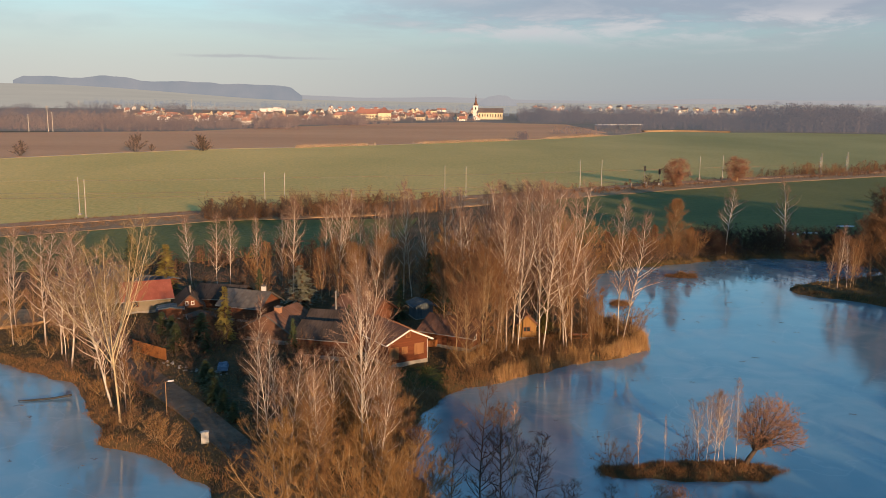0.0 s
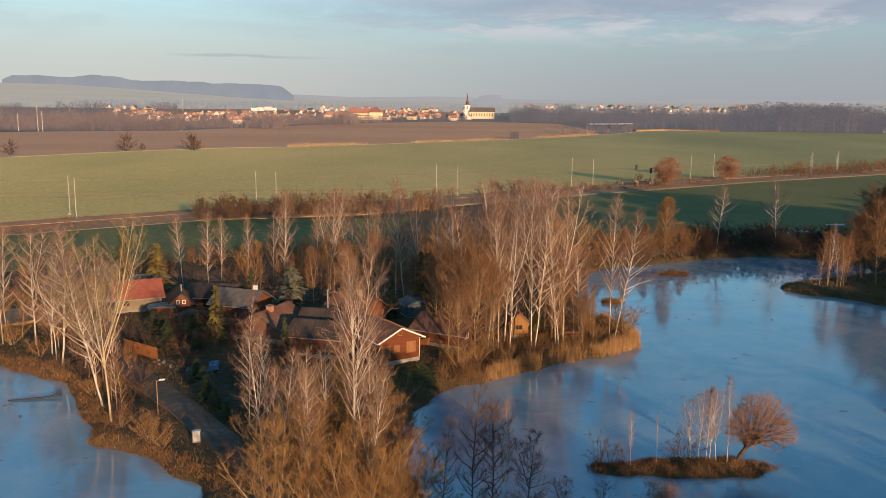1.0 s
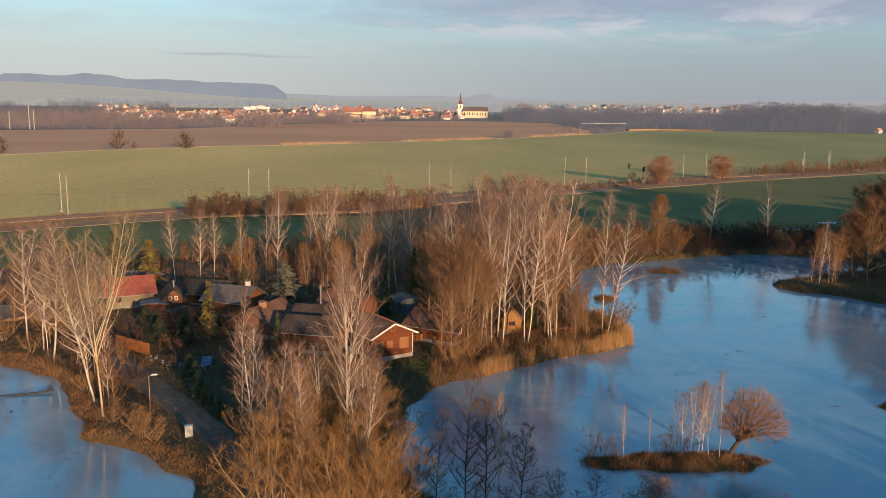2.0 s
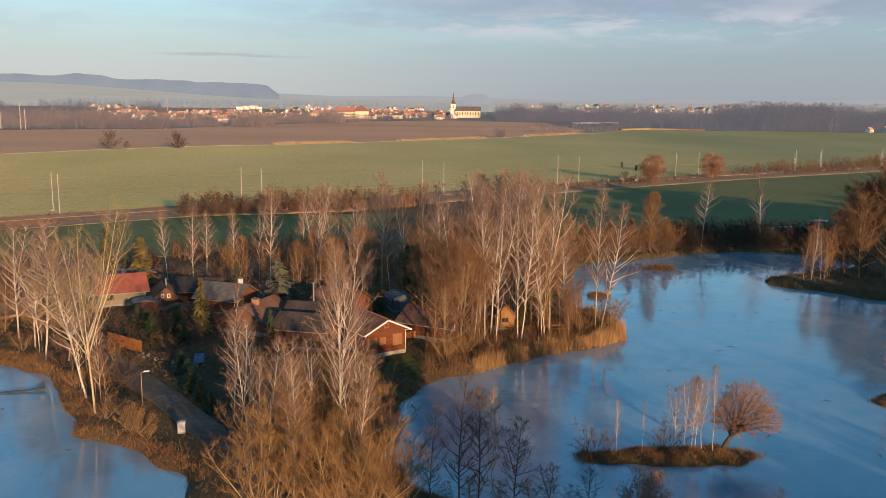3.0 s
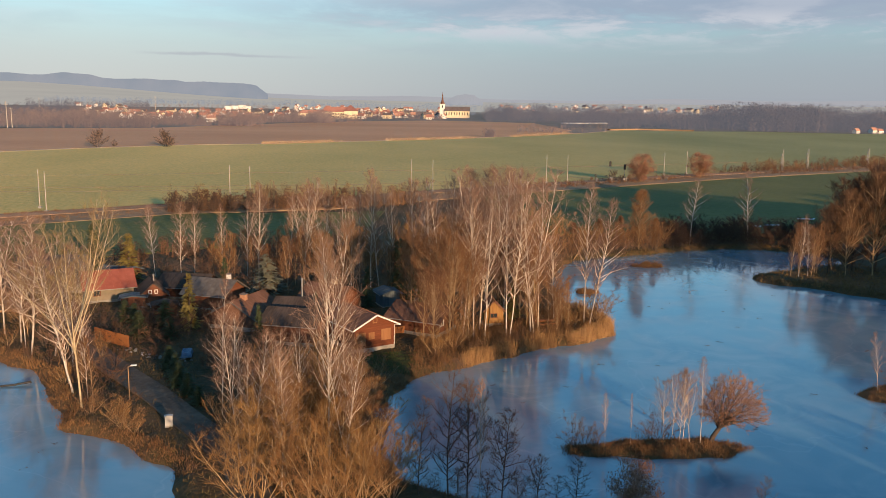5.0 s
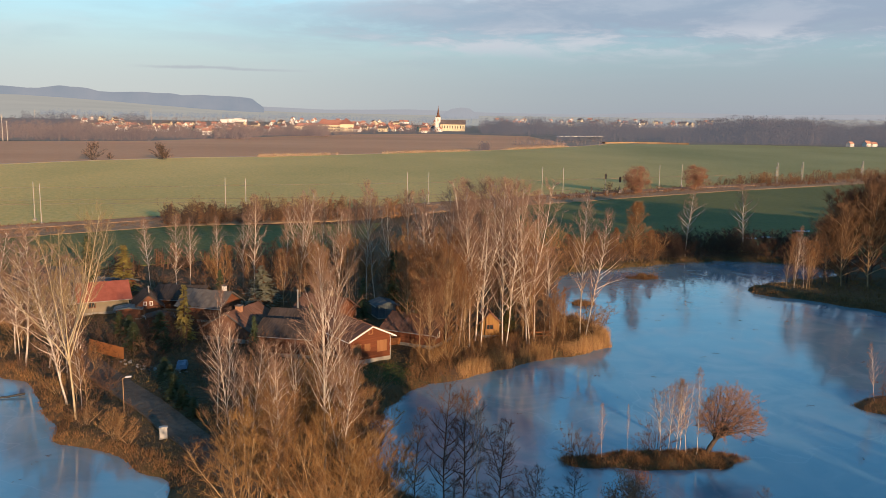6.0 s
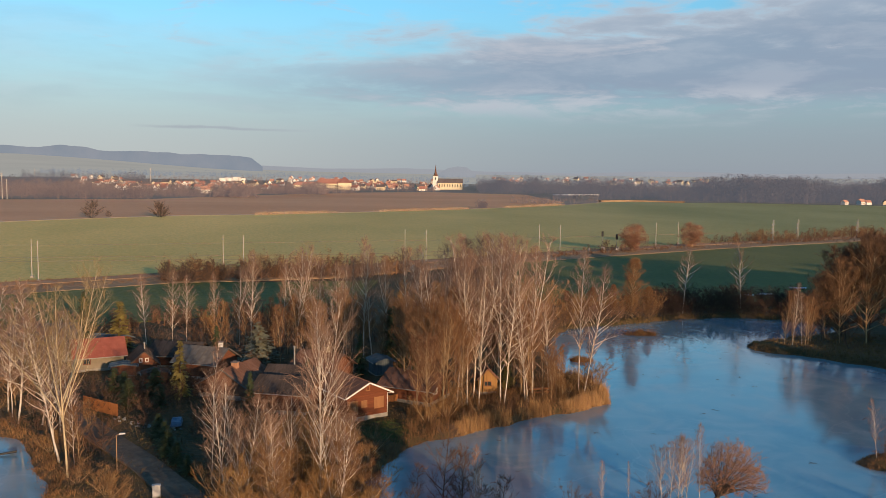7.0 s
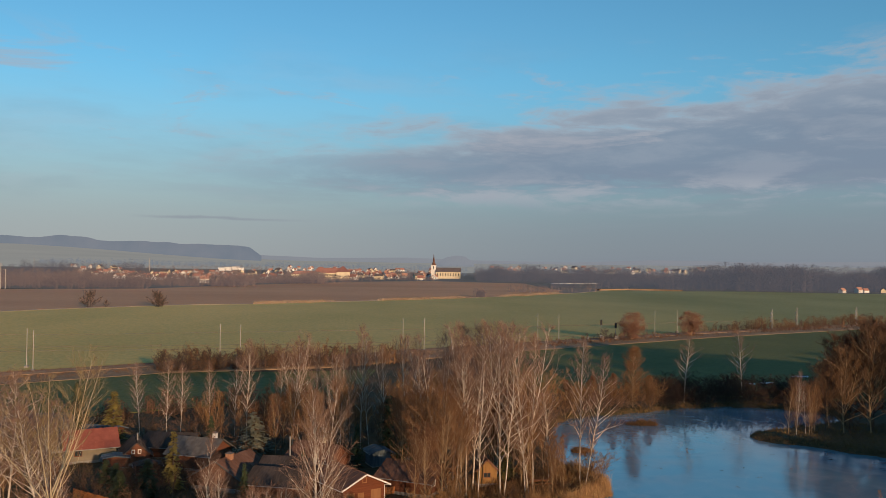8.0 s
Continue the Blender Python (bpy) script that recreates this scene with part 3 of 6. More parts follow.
def grow_birch(seed, h=16.0, first=0.3, prim=34, reach=0.24, sub=6, spr=9, steep=0.75, r0=0.0072, fork=0, twr=0.012):
    """A slender tree: a trunk that may fork, rising limbs, fine hanging twigs. Returns (trunk, limbs, twigs)."""
    rng = random.Random(seed)
    trunk, limbs, twigs = Acc(), Acc(), Acc()
    stems = []
    main = bent(Vector((0, 0, -0.4)), Vector((rnd(rng, -0.05, 0.05), rnd(rng, -0.05, 0.05), 1)), h * 0.985, 12, rng, 0.05, 0.05)
    stems.append((main, h * r0, first))
    for _ in range(fork):
        p, d = along(main, rnd(rng, 0.2, 0.5))
        a = rnd(rng, 0, 6.28)
        stem = bent(p, Vector((math.cos(a) * 0.35, math.sin(a) * 0.35, 1)), (h - p.z) * rnd(rng, 0.8, 0.97), 8, rng, 0.06, 0.08)
        stems.append((stem, h * r0 * 0.6, 0.1))
    for pts, r, f0 in stems:
        n = len(pts)
        trunk.tube(pts, [max(0.014, r * (1 - i / (n - 0.6)) ** 0.62) for i in range(n)], 6)
        share = prim if pts is main else int(prim * 0.6)
        top = pts[-1].z
        for i in range(share):
            s = f0 + (0.985 - f0) * (i + rng.random()) / share
            p, d = along(pts, s)
            a = i * 2.4 + rnd(rng, -0.5, 0.5)
            prof = min(1.0, (1.02 - s) / 0.45) ** 0.8 * (0.55 + 0.45 * min(1, (s - f0 + 0.08) / 0.25))
            ln = h * reach * prof * rnd(rng, 0.7, 1.25)
            dirn = Vector((math.cos(a), math.sin(a), steep * rnd(rng, 0.7, 1.5)))
            b = bent(p, dirn, ln, 4, rng, 0.24, 0.07)
            rb = max(0.025, r * (1 - s) ** 0.6 * 0.7)
            limbs.tube(b, [rb * (1 - 0.8 * k / 4) for k in range(5)], 4)
            for _ in range(sub):
                q, dd = along(b, rnd(rng, 0.2, 0.98))
                sd = Vector((rnd(rng, -1, 1), rnd(rng, -1, 1), rnd(rng, -0.3, 0.9)))
                c = bent(q, dd + sd * 1.0, ln * rnd(rng, 0.22, 0.48) + 0.25, 2, rng, 0.15, 0.05)
                twigs.tube(c, [max(0.010, rb * 0.38), max(0.009, rb * 0.25), 0.007], 3)
                spray(twigs, c, rng, spr * 2, 0.040 * h + 0.15, twr, 1.1, 0.12, 0.05)
            spray(twigs, b, rng, spr, 0.05 * h, twr, 1.0, 0.15)
    return trunk, limbs, twigs


def grow_clump(seed, h=6.0, stems=14, wide=0.55, sub=12, spr=16, r=0.045, twr=0.011, tl=0.12):
    """A many-stemmed bush or willow: stems fan out from one foot to a ragged domed head."""
    rng = random.Random(seed)
    limbs, twigs = Acc(), Acc()
    for i in range(stems):
        a = i * 2.4 + rnd(rng, -0.5, 0.5)
        el = rnd(rng, 0.12, 1.5)
        reach = rnd(rng, 0.72, 1.06)
        tip = Vector((math.cos(a) * math.cos(el) * wide * h * reach, math.sin(a) * math.cos(el) * wide * h * reach, h * (0.28 + 0.72 * math.sin(el)) * reach))
        foot = Vector((math.cos(a) * 0.05 * h, math.sin(a) * 0.05 * h, -0.2))
        b = []
        for k in range(7):
            f = k / 6
            p = foot.lerp(tip, f)
            p.z += tip.z * 0.18 * math.sin(math.pi * f)
            if 0 < k < 6:
                p += Vector((rnd(rng, -1, 1), rnd(rng, -1, 1), rnd(rng, -0.5, 0.5))) * h * 0.028
            b.append(p)
        limbs.tube(b, [r * h / 6 * (1 - 0.85 * j / 6) for j in range(7)], 4)
        for _ in range(sub):
            s = rnd(rng, 0.2, 1.0)
            q, d = along(b, s)
            out_ = Vector((q.x, q.y, 0.25 * h))
            sd = Vector((rnd(rng, -1, 1), rnd(rng, -1, 1), rnd(rng, -0.5, 1.0))) + out_.normalized() * 0.35
            c = bent(q, d * 0.6 + sd, h * rnd(rng, 0.10, 0.24), 2, rng, 0.2, 0.05)
            twigs.tube(c, [0.016 * h / 6, 0.012 * h / 6, 0.006], 3)
            spray(twigs, c, rng, spr, h * tl, twr, 1.3, 0.2, 0.0)
        spray(twigs, b, rng, spr, h * tl, twr, 1.3, 0.2, 0.2)
    return limbs, twigs


def grow_fan(seed, h=9.0, stems=6, splay=0.42, fork=0.0, limbs_per=9, sub=5, spr=6, r0=0.011, twr=0.008, twl=0.11, rise=0.16):
    """A fan-shaped willow or poplar: leaders part from one trunk (which divides at the share fork of the height) and curve upwards,
    with rising limbs, finer side shoots and long thin twigs that follow them. Returns (trunk, limbs, twigs)."""
    rng = random.Random(seed)
    trunk, limbs, twigs = Acc(), Acc(), Acc()
    top = Vector((0, 0, max(0.0, h * fork)))
    if fork:
        bole = bent(Vector((0, 0, -0.4)), Vector((rnd(rng, -0.06, 0.06), rnd(rng, -0.06, 0.06), 1)), top.z + 0.4, 5, rng, 0.04, 0.05)
        trunk.tube(bole, [h * r0 * (1.25 - 0.07 * i) for i in range(6)], 7)
        top = bole[-1]
    for i in range(stems):
        a = i * 6.283 / stems + rnd(rng, -0.4, 0.4)
        out_ = splay * (0.25 if i % 3 == 2 else 1.0) * rnd(rng, 0.7, 1.25)
        start = top - UP * (rnd(rng, 0, 0.3) * top.z) if fork else Vector((math.cos(a) * 0.03 * h, math.sin(a) * 0.03 * h, -0.3))
        length = (h - start.z) * rnd(rng, 0.78, 1.0) * (1 + 0.22 * out_)
        pts = bent(start, Vector((math.cos(a) * out_, math.sin(a) * out_, 0.8)), length, 9, rng, 0.13, rise * 0.5)
        r = h * r0 * rnd(rng, 0.45, 0.75)
        trunk.tube(pts, [max(0.013, r * (1 - k / 9.6) ** 0.75) for k in range(10)], 5)
        for k in range(limbs_per):
            s = 0.16 + 0.8 * (k + rng.random()) / limbs_per
            p, d = along(pts, s)
            aa = k * 2.4 + i + rnd(rng, -0.5, 0.5)
            ln = length * 0.36 * (1.08 - s) ** 0.7 * rnd(rng, 0.65, 1.3)
            b = bent(p, d * 0.55 + Vector((math.cos(aa), math.sin(aa), 0.2)), ln, 5, rng, 0.2, rise)
            rb = max(0.014, r * (1 - s) ** 0.7 * 0.5)
            limbs.tube(b, [rb * (1 - 0.8 * q / 5) for q in range(6)], 4)
            for _ in range(sub):
                q, dd = along(b, rnd(rng, 0.15, 0.97))
                sd = Vector((rnd(rng, -1, 1), rnd(rng, -1, 1), rnd(rng, -0.3, 0.8)))
                c = bent(q, dd + sd * 1.05, ln * rnd(rng, 0.3, 0.55) + 0.02 * h, 3, rng, 0.2, rise * 0.7)
                twigs.tube(c, [max(0.009, rb * 0.45), 0.009, 0.007, 0.005], 3)
                spray(twigs, c, rng, spr, twl * h * 0.7, twr, 1.05, 0.15, 0.0)
            spray(twigs, b, rng, spr + 2, twl * h * 0.75, twr, 1.0, 0.15, 0.1)
        spray(twigs, pts, rng, spr * 2, twl * h, twr, 0.6, 0.15, 0.35)
    return trunk, limbs, twigs


def grow_leafy(seed, h=9.5, leaves=9500, size=0.29):
    """An oak that keeps its dry leaves: trunk, limbs, a crown of leaf tufts with gaps."""
    rng = random.Random(seed)
    trunk, crown = Acc(), Acc()
    main = bent(Vector((0, 0, -0.3)), UP, h * 0.6, 6, rng, 0.08, 0.1)
    trunk.tube(main, [0.28 * (1 - 0.7 * i / 6) for i in range(7)], 7)
    tips = []
    for i in range(26):
        p, d = along(main, rnd(rng, 0.12, 1.0))
        a = i * 2.4
        b = bent(p, Vector((math.cos(a), math.sin(a), rnd(rng, -0.1, 1.1))), h * rnd(rng, 0.26, 0.4), 5, rng, 0.16, 0.08)
        trunk.tube(b, [0.09 * (1 - 0.8 * k / 5) for k in range(6)], 4)
        tips += [along(b, s)[0] for s in (0.35, 0.5, 0.65, 0.8, 0.92, 1.0)]
    tufts = []
    while len(tufts) < 90:
        q = Vector((rnd(rng, -1, 1), rnd(rng, -1, 1), rnd(rng, -1, 1)))
        if 0.45 < q.length < 1.0:
            tufts.append(Vector((q.x * h * 0.44, q.y * h * 0.44, h * (0.50 + 0.47 * q.z))))
    tips = tips[::3] + tufts
    for _ in range(leaves):
        c = tips[rng.randrange(len(tips))] + Vector((rng.gauss(0, 1), rng.gauss(0, 1), rng.gauss(0, 0.8))) * h * 0.055
        u = Vector((rnd(rng, -1, 1), rnd(rng, -1, 1), rnd(rng, -1, 1))).normalized() * size * rnd(rng, 0.6, 1.2)
        w = u.cross(Vector((rnd(rng, -1, 1), rnd(rng, -1, 1), rnd(rng, -1, 1)))).normalized() * size * 0.5
        crown.quad(c - u * 0.5, c + w * 0.5, c + u * 0.5, c - w * 0.5)
    return trunk, crown


def grow_spruce(seed, h=6.0, width=0.24, tiers=26, per=11, fine=0.2):
    rng = random.Random(seed)
    trunk, crown = Acc(), Acc()
    trunk.tube([Vector((0, 0, -0.2)), Vector((0, 0, h * 0.5)), Vector((0, 0, h))], [0.02 * h, 0.012 * h, 0.01], 6)
    for i in range(tiers):
        s = (i + 0.5) / tiers
        z = h * (0.06 + 0.92 * s)
        ln0 = h * width * (1 - s) ** 0.85 + 0.1
        for k in range(max(4, int(per * (1 - 0.5 * s)))):
            a = rnd(rng, 0, 6.28)
            ln = ln0 * rnd(rng, 0.6, 1.2)
            tip = Vector((math.cos(a) * ln, math.sin(a) * ln, z - ln * 0.25 + ln * rnd(rng, -0.2, 0.3)))
            p = Vector((0, 0, z))
            for j in range(7):
                q = p.lerp(tip, 0.25 + 0.75 * j / 6)
                side = Vector((-math.sin(a), math.cos(a), rnd(rng, -0.5, 0.5))) * fine * rnd(rng, 0.6, 1.4) * (1 - 0.4 * j / 6)
                out_ = (tip - p).normalized() * fine * rnd(rng, 0.8, 1.6)
                crown.tri(q - side, q + side, q + out_ + Vector((0, 0, rnd(rng, -0.15, 0.05))))
    return trunk, crown


def tree_proto(name, kind_label, category, group, pieces):
    """An Empty at the foot that parents the parts; the first use stands at the first place, copies take the rest."""
    root = new(name)
    tagged(root, kind_label, category, group)
    for pn, acc, material in pieces:
        part(pn, acc, material, root, smooth=(pn == "trunk"))
    return root


PROTO, USED = {}, {}


def proto(key, name, label, category, group, pieces):
    PROTO[key] = tree_proto(name, label, category, group, pieces)
    USED[key] = False


def plant(key, x, y, h, base, rz=None, wide=1.0, lean=(0, 0), label=""):
    """Stands a copy of a kind of tree at (x, y), scaled from its base height to h metres."""
    rng = random.Random(int(x * 131 + y * 977))
    turn = rng.random() * 360 if rz is None else rz
    s = h / base
    z = float(height(x, y)) - 0.03
    m = pose(x, y, z, lean[0], lean[1], turn) @ Matrix.Diagonal((s * wide, s * wide, s, 1))
    if not USED[key]:
        USED[key] = True
        PROTO[key].matrix_basis = m
        ob = PROTO[key]
    else:
        ob = copy_thing(PROTO[key], m)
        ob.matrix_basis = m
    if label:
        ob["label"] = label
    return ob


BIRCH_LABEL = "bare birch with a pale trunk and reddish-brown twigs"
for i, (first, reach, fork, steep) in enumerate(((0.24, 0.21, 0, 0.95), (0.20, 0.20, 1, 1.05), (0.30, 0.19, 0, 1.2), (0.24, 0.19, 2, 1.0))):
    tr, li, tw = grow_birch(20 + i, first=first, reach=reach, fork=fork, steep=steep, prim=26 if fork else 38, sub=6, spr=3, r0=0.0052, twr=0.0100)
    proto("birch%d" % i, "birch_tree", BIRCH_LABEL, "tree", "birches by the ponds", [("trunk", tr, M["birch"]), ("branchwork", li, M["birchlimb"]), ("crown", tw, M["twig"])])
tr, li, tw = grow_birch(36, first=0.34, reach=0.23, fork=3, steep=1.05, prim=28, sub=6, spr=4, r0=0.0056, twr=0.0088)
proto("lead", "birch_tree", "tall bare birch with white limbs and pinkish twigs", "tree", "birches by the ponds", [("trunk", tr, M["birch"]), ("branchwork", li, M["birch"]), ("crown", tw, M["twig"])])
tr, li, tw = grow_birch(33, first=0.30, reach=0.22, fork=0, steep=0.75, prim=26, sub=5, spr=4, r0=0.0085, twr=0.0095)
proto("crook", "birch_tree", "bare birch with crooked white limbs on the far shore", "tree", "birches by the ponds", [("trunk", tr, M["birch"]), ("branchwork", li, M["birch"]), ("crown", tw, M["twig"])])
tr, li, tw = grow_fan(43, h=16, stems=8, splay=0.60, fork=0.36, limbs_per=11, sub=5, spr=5, r0=0.0062, twr=0.0085, twl=0.06, rise=0.10)
proto("poplar", "poplar_tree", "bare poplar with steep pale forked limbs and olive twigs", "tree", "poplars on the pond bank", [("trunk", tr, M["creambark"]), ("branchwork", li, M["creambark"]), ("crown", tw, M["olivetwig"])])
for i in range(2):
    tr, li, tw = grow_birch(47 + i, h=12, first=0.10, reach=0.19, fork=i, steep=1.5, prim=34, sub=5, spr=5, r0=0.0052, twr=0.0105)
    proto("sapling%d" % i, "young_tree", "slender bare young tree with russet upright twigs", "tree", "young trees on the bank", [("trunk", tr, M["willowbark"]), ("branchwork", li, M["willowbark"]), ("crown", tw, M["russettwig"])])
for i in range(2):
    tr, li, tw = grow_birch(51 + i, h=12, first=0.14, reach=0.23, fork=i, steep=0.42, prim=34, sub=5, spr=4, r0=0.0085, twr=0.011)
    proto("alder%d" % i, "alder_tree", "dark bare alder with thin spreading branches", "tree", "alders on the near shore", [("trunk", tr, M["darkbark"]), ("branchwork", li, M["darkbark"]), ("crown", tw, M["darktwig"])])
for i in range(2):
    tr, li, tw = grow_birch(61 + i, h=18, first=0.10, reach=0.27, fork=3, steep=0.8, prim=34, sub=8, spr=8, twr=0.0135)
    proto("broad%d" % i, "broadleaf_tree", "tall bare broadleaf tree with a dense brown crown", "tree", "tall trees at the water", [("trunk", tr, M["darkbark" if i == 0 else "willowbark"]), ("branchwork", li, M["darkbark" if i == 0 else "willowbark"]), ("crown", tw, M["brushtwig"])])
tr, li, tw = grow_birch(71, h=12, first=0.05, reach=0.22, fork=0, steep=1.1, prim=80, sub=7, spr=7, twr=0.012)
proto("column", "hornbeam_tree", "dense bare russet tree with a narrow crown", "tree", "russet trees on the far shore", [("trunk", tr, M["willowbark"]), ("branchwork", li, M["willowbark"]), ("crown", tw, M["russettwig"])])
for i in range(3):
    tr, li, tw = grow_fan(81 + i, h=6.5, stems=6 + i, splay=0.55, limbs_per=13, sub=6, spr=5, r0=0.0105, twr=0.0078, twl=0.09, rise=0.10)
    proto("willow%d" % i, "willow_bush", "bare golden-brown willow bush with dense upright twigs", "bush", "willow bushes", [("trunk", tr, M["willowbark"]), ("branchwork", li, M["willowbark"]), ("crown", tw, M["willowtwig"])])
for i in range(3):
    li, tw = grow_clump(91 + i, h=3.5, stems=12, wide=0.8, sub=6, spr=6, r=0.035, twr=0.0165)
    proto("brush%d" % i, "brushwood", "bare dark brown brushwood on leaf litter", "bush", "brushwood", [("branchwork", li, M["darkbark"]), ("crown", tw, M["brushtwig"])])
for i in range(2):
    li, tw = grow_clump(95 + i, h=3.5, stems=12, wide=0.85, sub=6, spr=7, r=0.03, twr=0.017)
    proto("dusk%d" % i, "shade_shrub", "bare brush whose twigs are darkened for shade", "bush", "shore brush", [("branchwork", li, M["darkbark"]), ("crown", tw, M["duskytwig"])])
li, tw = grow_clump(99, h=3.5, stems=15, wide=0.75, sub=8, spr=12, r=0.035, twr=0.018)
proto("fieldbush", "field_bush", "dark leafless field bush beside the ploughed land", "bush", "field bushes", [("branchwork", li, M["darkbark"]), ("crown", tw, M["darktwig"])])
tr, cr = grow_leafy(101)
proto("oak", "oak_tree", "round oak still holding rust-brown leaves", "tree", "oaks at the railway", [("trunk", tr, M["willowbark"]), ("crown", cr, M["oakleaf"])])
tr, li, tw = grow_birch(75, h=13, first=0.14, reach=0.25, fork=4, steep=0.8, prim=30, sub=6, spr=5, r0=0.0062, twr=0.0090)
proto("sallow", "willow_tree", "bare many-forked willow with a rounded brown crown", "tree", "willows on the bank", [("trunk", tr, M["willowbark"]), ("branchwork", li, M["willowbark"]), ("crown", tw, M["russettwig"])])
for key, w, mt, lab in (("spruce", 0.2, "needle", "dark green spruce between the cottages"), ("blue", 0.27, "bluespruce", "pale grey-green spruce behind the cottages"),
                        ("larch", 0.19, "yellowspruce", "yellow-green conifer beside the cottages")):
    tr, cr = grow_spruce(111 + len(key), width=w)
    proto(key, "conifer", lab, "tree", "conifers at the cottages", [("trunk", tr, M["darkbark"]), ("crown", cr, M[mt])])

# birches, one by one: kind, place, height, width, lean
for key, x, y, h, w, lean in (
        ("birch0", -43.1, 95.8, 16.6, 1.3, (0, -3)), ("birch1", -50.2, 104.9, 14.5, 1.3, (0, -2)), ("birch2", -33.4, 82.6, 14.8, 1.3, (0, -9)), ("birch3", -40.6, 96.0, 13.5, 1.3, (0, 4)),
        ("birch0", -46.5, 101.0, 14.0, 1.3, (0, 3)), ("birch1", -31.6, 81.6, 10.5, 0.8, (0, 0)), ("birch2", -55.0, 101.8, 13.0, 1.1, (0, -5)), ("birch3", -36.8, 91.5, 12.0, 1.3, (0, -6)),
        ("birch2", -42.3, 140.4, 12.0, 0.9, (0, -3)), ("birch0", -37.5, 138.3, 12.8, 0.85, (0, -4)), ("birch2", -36.2, 141.4, 12.0, 0.8, (0, -4)),
        ("birch2", -24.1, 132.5, 16.7, 0.85, (0, 0)), ("lead", -17.4, 134.7, 17.0, 0.9, (0, 0)), ("birch1", -11.2, 133.0, 14.8, 0.9, (0, 0)), ("birch2", -6.8, 131.2, 17.6, 0.85, (0, 1)),
        ("birch0", -5.6, 134.0, 19.0, 0.8, (0, 3)), ("birch3", 0.0, 136.5, 17.5, 0.8, (0, -1)), ("birch1", 2.4, 139.0, 17.0, 0.8, (0, 1)), ("birch2", -8.8, 137.0, 15.0, 0.8, (0, 0)),
        ("birch1", -13.6, 65.6, 12.5, 0.8, (0, -11)), ("birch2", -12.2, 62.6, 12.0, 0.9, (0, -8)), ("birch0", -9.8, 61.2, 11.5, 0.9, (0, -3)), ("birch3", -5.2, 61.4, 11.0, 0.9, (0, 5)), ("lead", -6.4, 63.4, 19.4, 0.64, (0, -1)), ("birch2", -5.4, 66.5, 13.5, 0.7, (0, 1)), ("birch1", -9.6, 68.5, 11.0, 0.8, (0, -3)), ("birch0", -12.4, 64.0, 11.0, 0.8, (0, -9)), ("birch2", -15.2, 74.0, 10.5, 0.8, (0, -5)), ("birch1", -11.2, 66.5, 11.5, 0.9, (0, -6)),
        ("birch0", -17.6, 77.0, 13.5, 0.6, (0, -9)),
        ("birch0", 6.0, 104.2, 19.0, 0.9, (0, -2)), ("birch2", 7.3, 103.3, 20.0, 0.85, (0, 1)), ("birch1", 8.7, 103.3, 18.0, 0.8, (0, 2)), ("birch3", 8.3, 107.6, 21.5, 0.9, (0, 0)),
        ("birch1", 11.5, 104.6, 21.5, 0.85, (0, 0)), ("birch0", 11.9, 104.5, 20.0, 0.75, (0, 3)), ("birch3", 14.8, 106.4, 21.8, 0.85, (0, 1)), ("birch2", 15.8, 107.0, 20.0, 0.8, (0, 3)),
        ("birch0", 15.1, 105.6, 14.0, 0.8, (0, 6)), ("birch1", 18.5, 111.3, 12.5, 0.9, (0, 4)), ("birch2", 22.3, 110.4, 18.9, 0.75, (0, 0)), ("birch0", 22.9, 109.8, 17.6, 0.8, (0, 5)),
        ("birch3", 4.4, 106.0, 18.0, 0.8, (0, -1)), ("birch0", 3.0, 110.0, 17.5, 0.9, (0, 0)), ("birch2", 6.2, 112.5, 20.5, 0.9, (0, -1)), ("birch0", 8.0, 113.4, 21.0, 0.8, (0, -1)),
        ("birch1", 12.2, 115.0, 20.5, 0.8, (0, 1)), ("birch3", 10.0, 121.0, 19.0, 0.9, (0, 0)), ("birch2", 13.4, 113.0, 20.0, 0.75, (0, 2)), ("birch1", 5.0, 118.0, 19.0, 0.8, (0, 0)),
        ("crook", 57.1, 176.4, 14.3, 0.95, (0, -2)), ("crook", 71.8, 183.0, 15.3, 0.95, (0, 3)), ("birch0", 65.4, 143.2, 11.0, 0.7, (0, -1)), ("birch1", 67.2, 143.6, 9.0, 0.8, (0, 2)),
        ("birch2", 24.7, 70.2, 7.8, 0.6, (0, 1)), ("birch0", 23.4, 70.9, 7.0, 0.8, (0, -1)), ("birch1", 22.4, 70.9, 6.4, 0.9, (0, -5)), ("birch3", 23.9, 70.6, 6.8, 0.8, (0, 2)), ("birch1", 22.9, 70.3, 6.6, 0.8, (0, -2)), ("birch3", 21.7, 70.8, 5.6, 0.9, (0, -6)), ("birch2", 16.5, 70.4, 5.0, 0.6, (0, 3)),
        ("birch2", 18.6, 70.0, 4.6, 0.3, (0, 1)), ("birch0", 47.8, 84.3, 6.2, 0.7, (0, -14)),
        ("birch2", -54.4, 105.0, 12.0, 0.9, (0, -6)), ("birch3", -44.8, 98.2, 12.5, 0.9, (0, -4)), ("birch1", -35.0, 85.6, 10.0, 0.9, (0, 5)), ("birch0", -58.0, 113.0, 14.0, 1.0, (0, 0)), ("birch1", -62.0, 106.0, 14.5, 1.0, (0, 0)), ("birch3", -48.0, 112.0, 12.0, 1.0, (0, 0))):
    plant(key, x, y, h, 16.0, wide=w * 1.12, lean=lean)
plant("poplar", -31.0, 78.6, 20.5, 16.0, wide=0.7)
plant("poplar", -39.0, 97.5, 12.5, 16.0, wide=0.9)
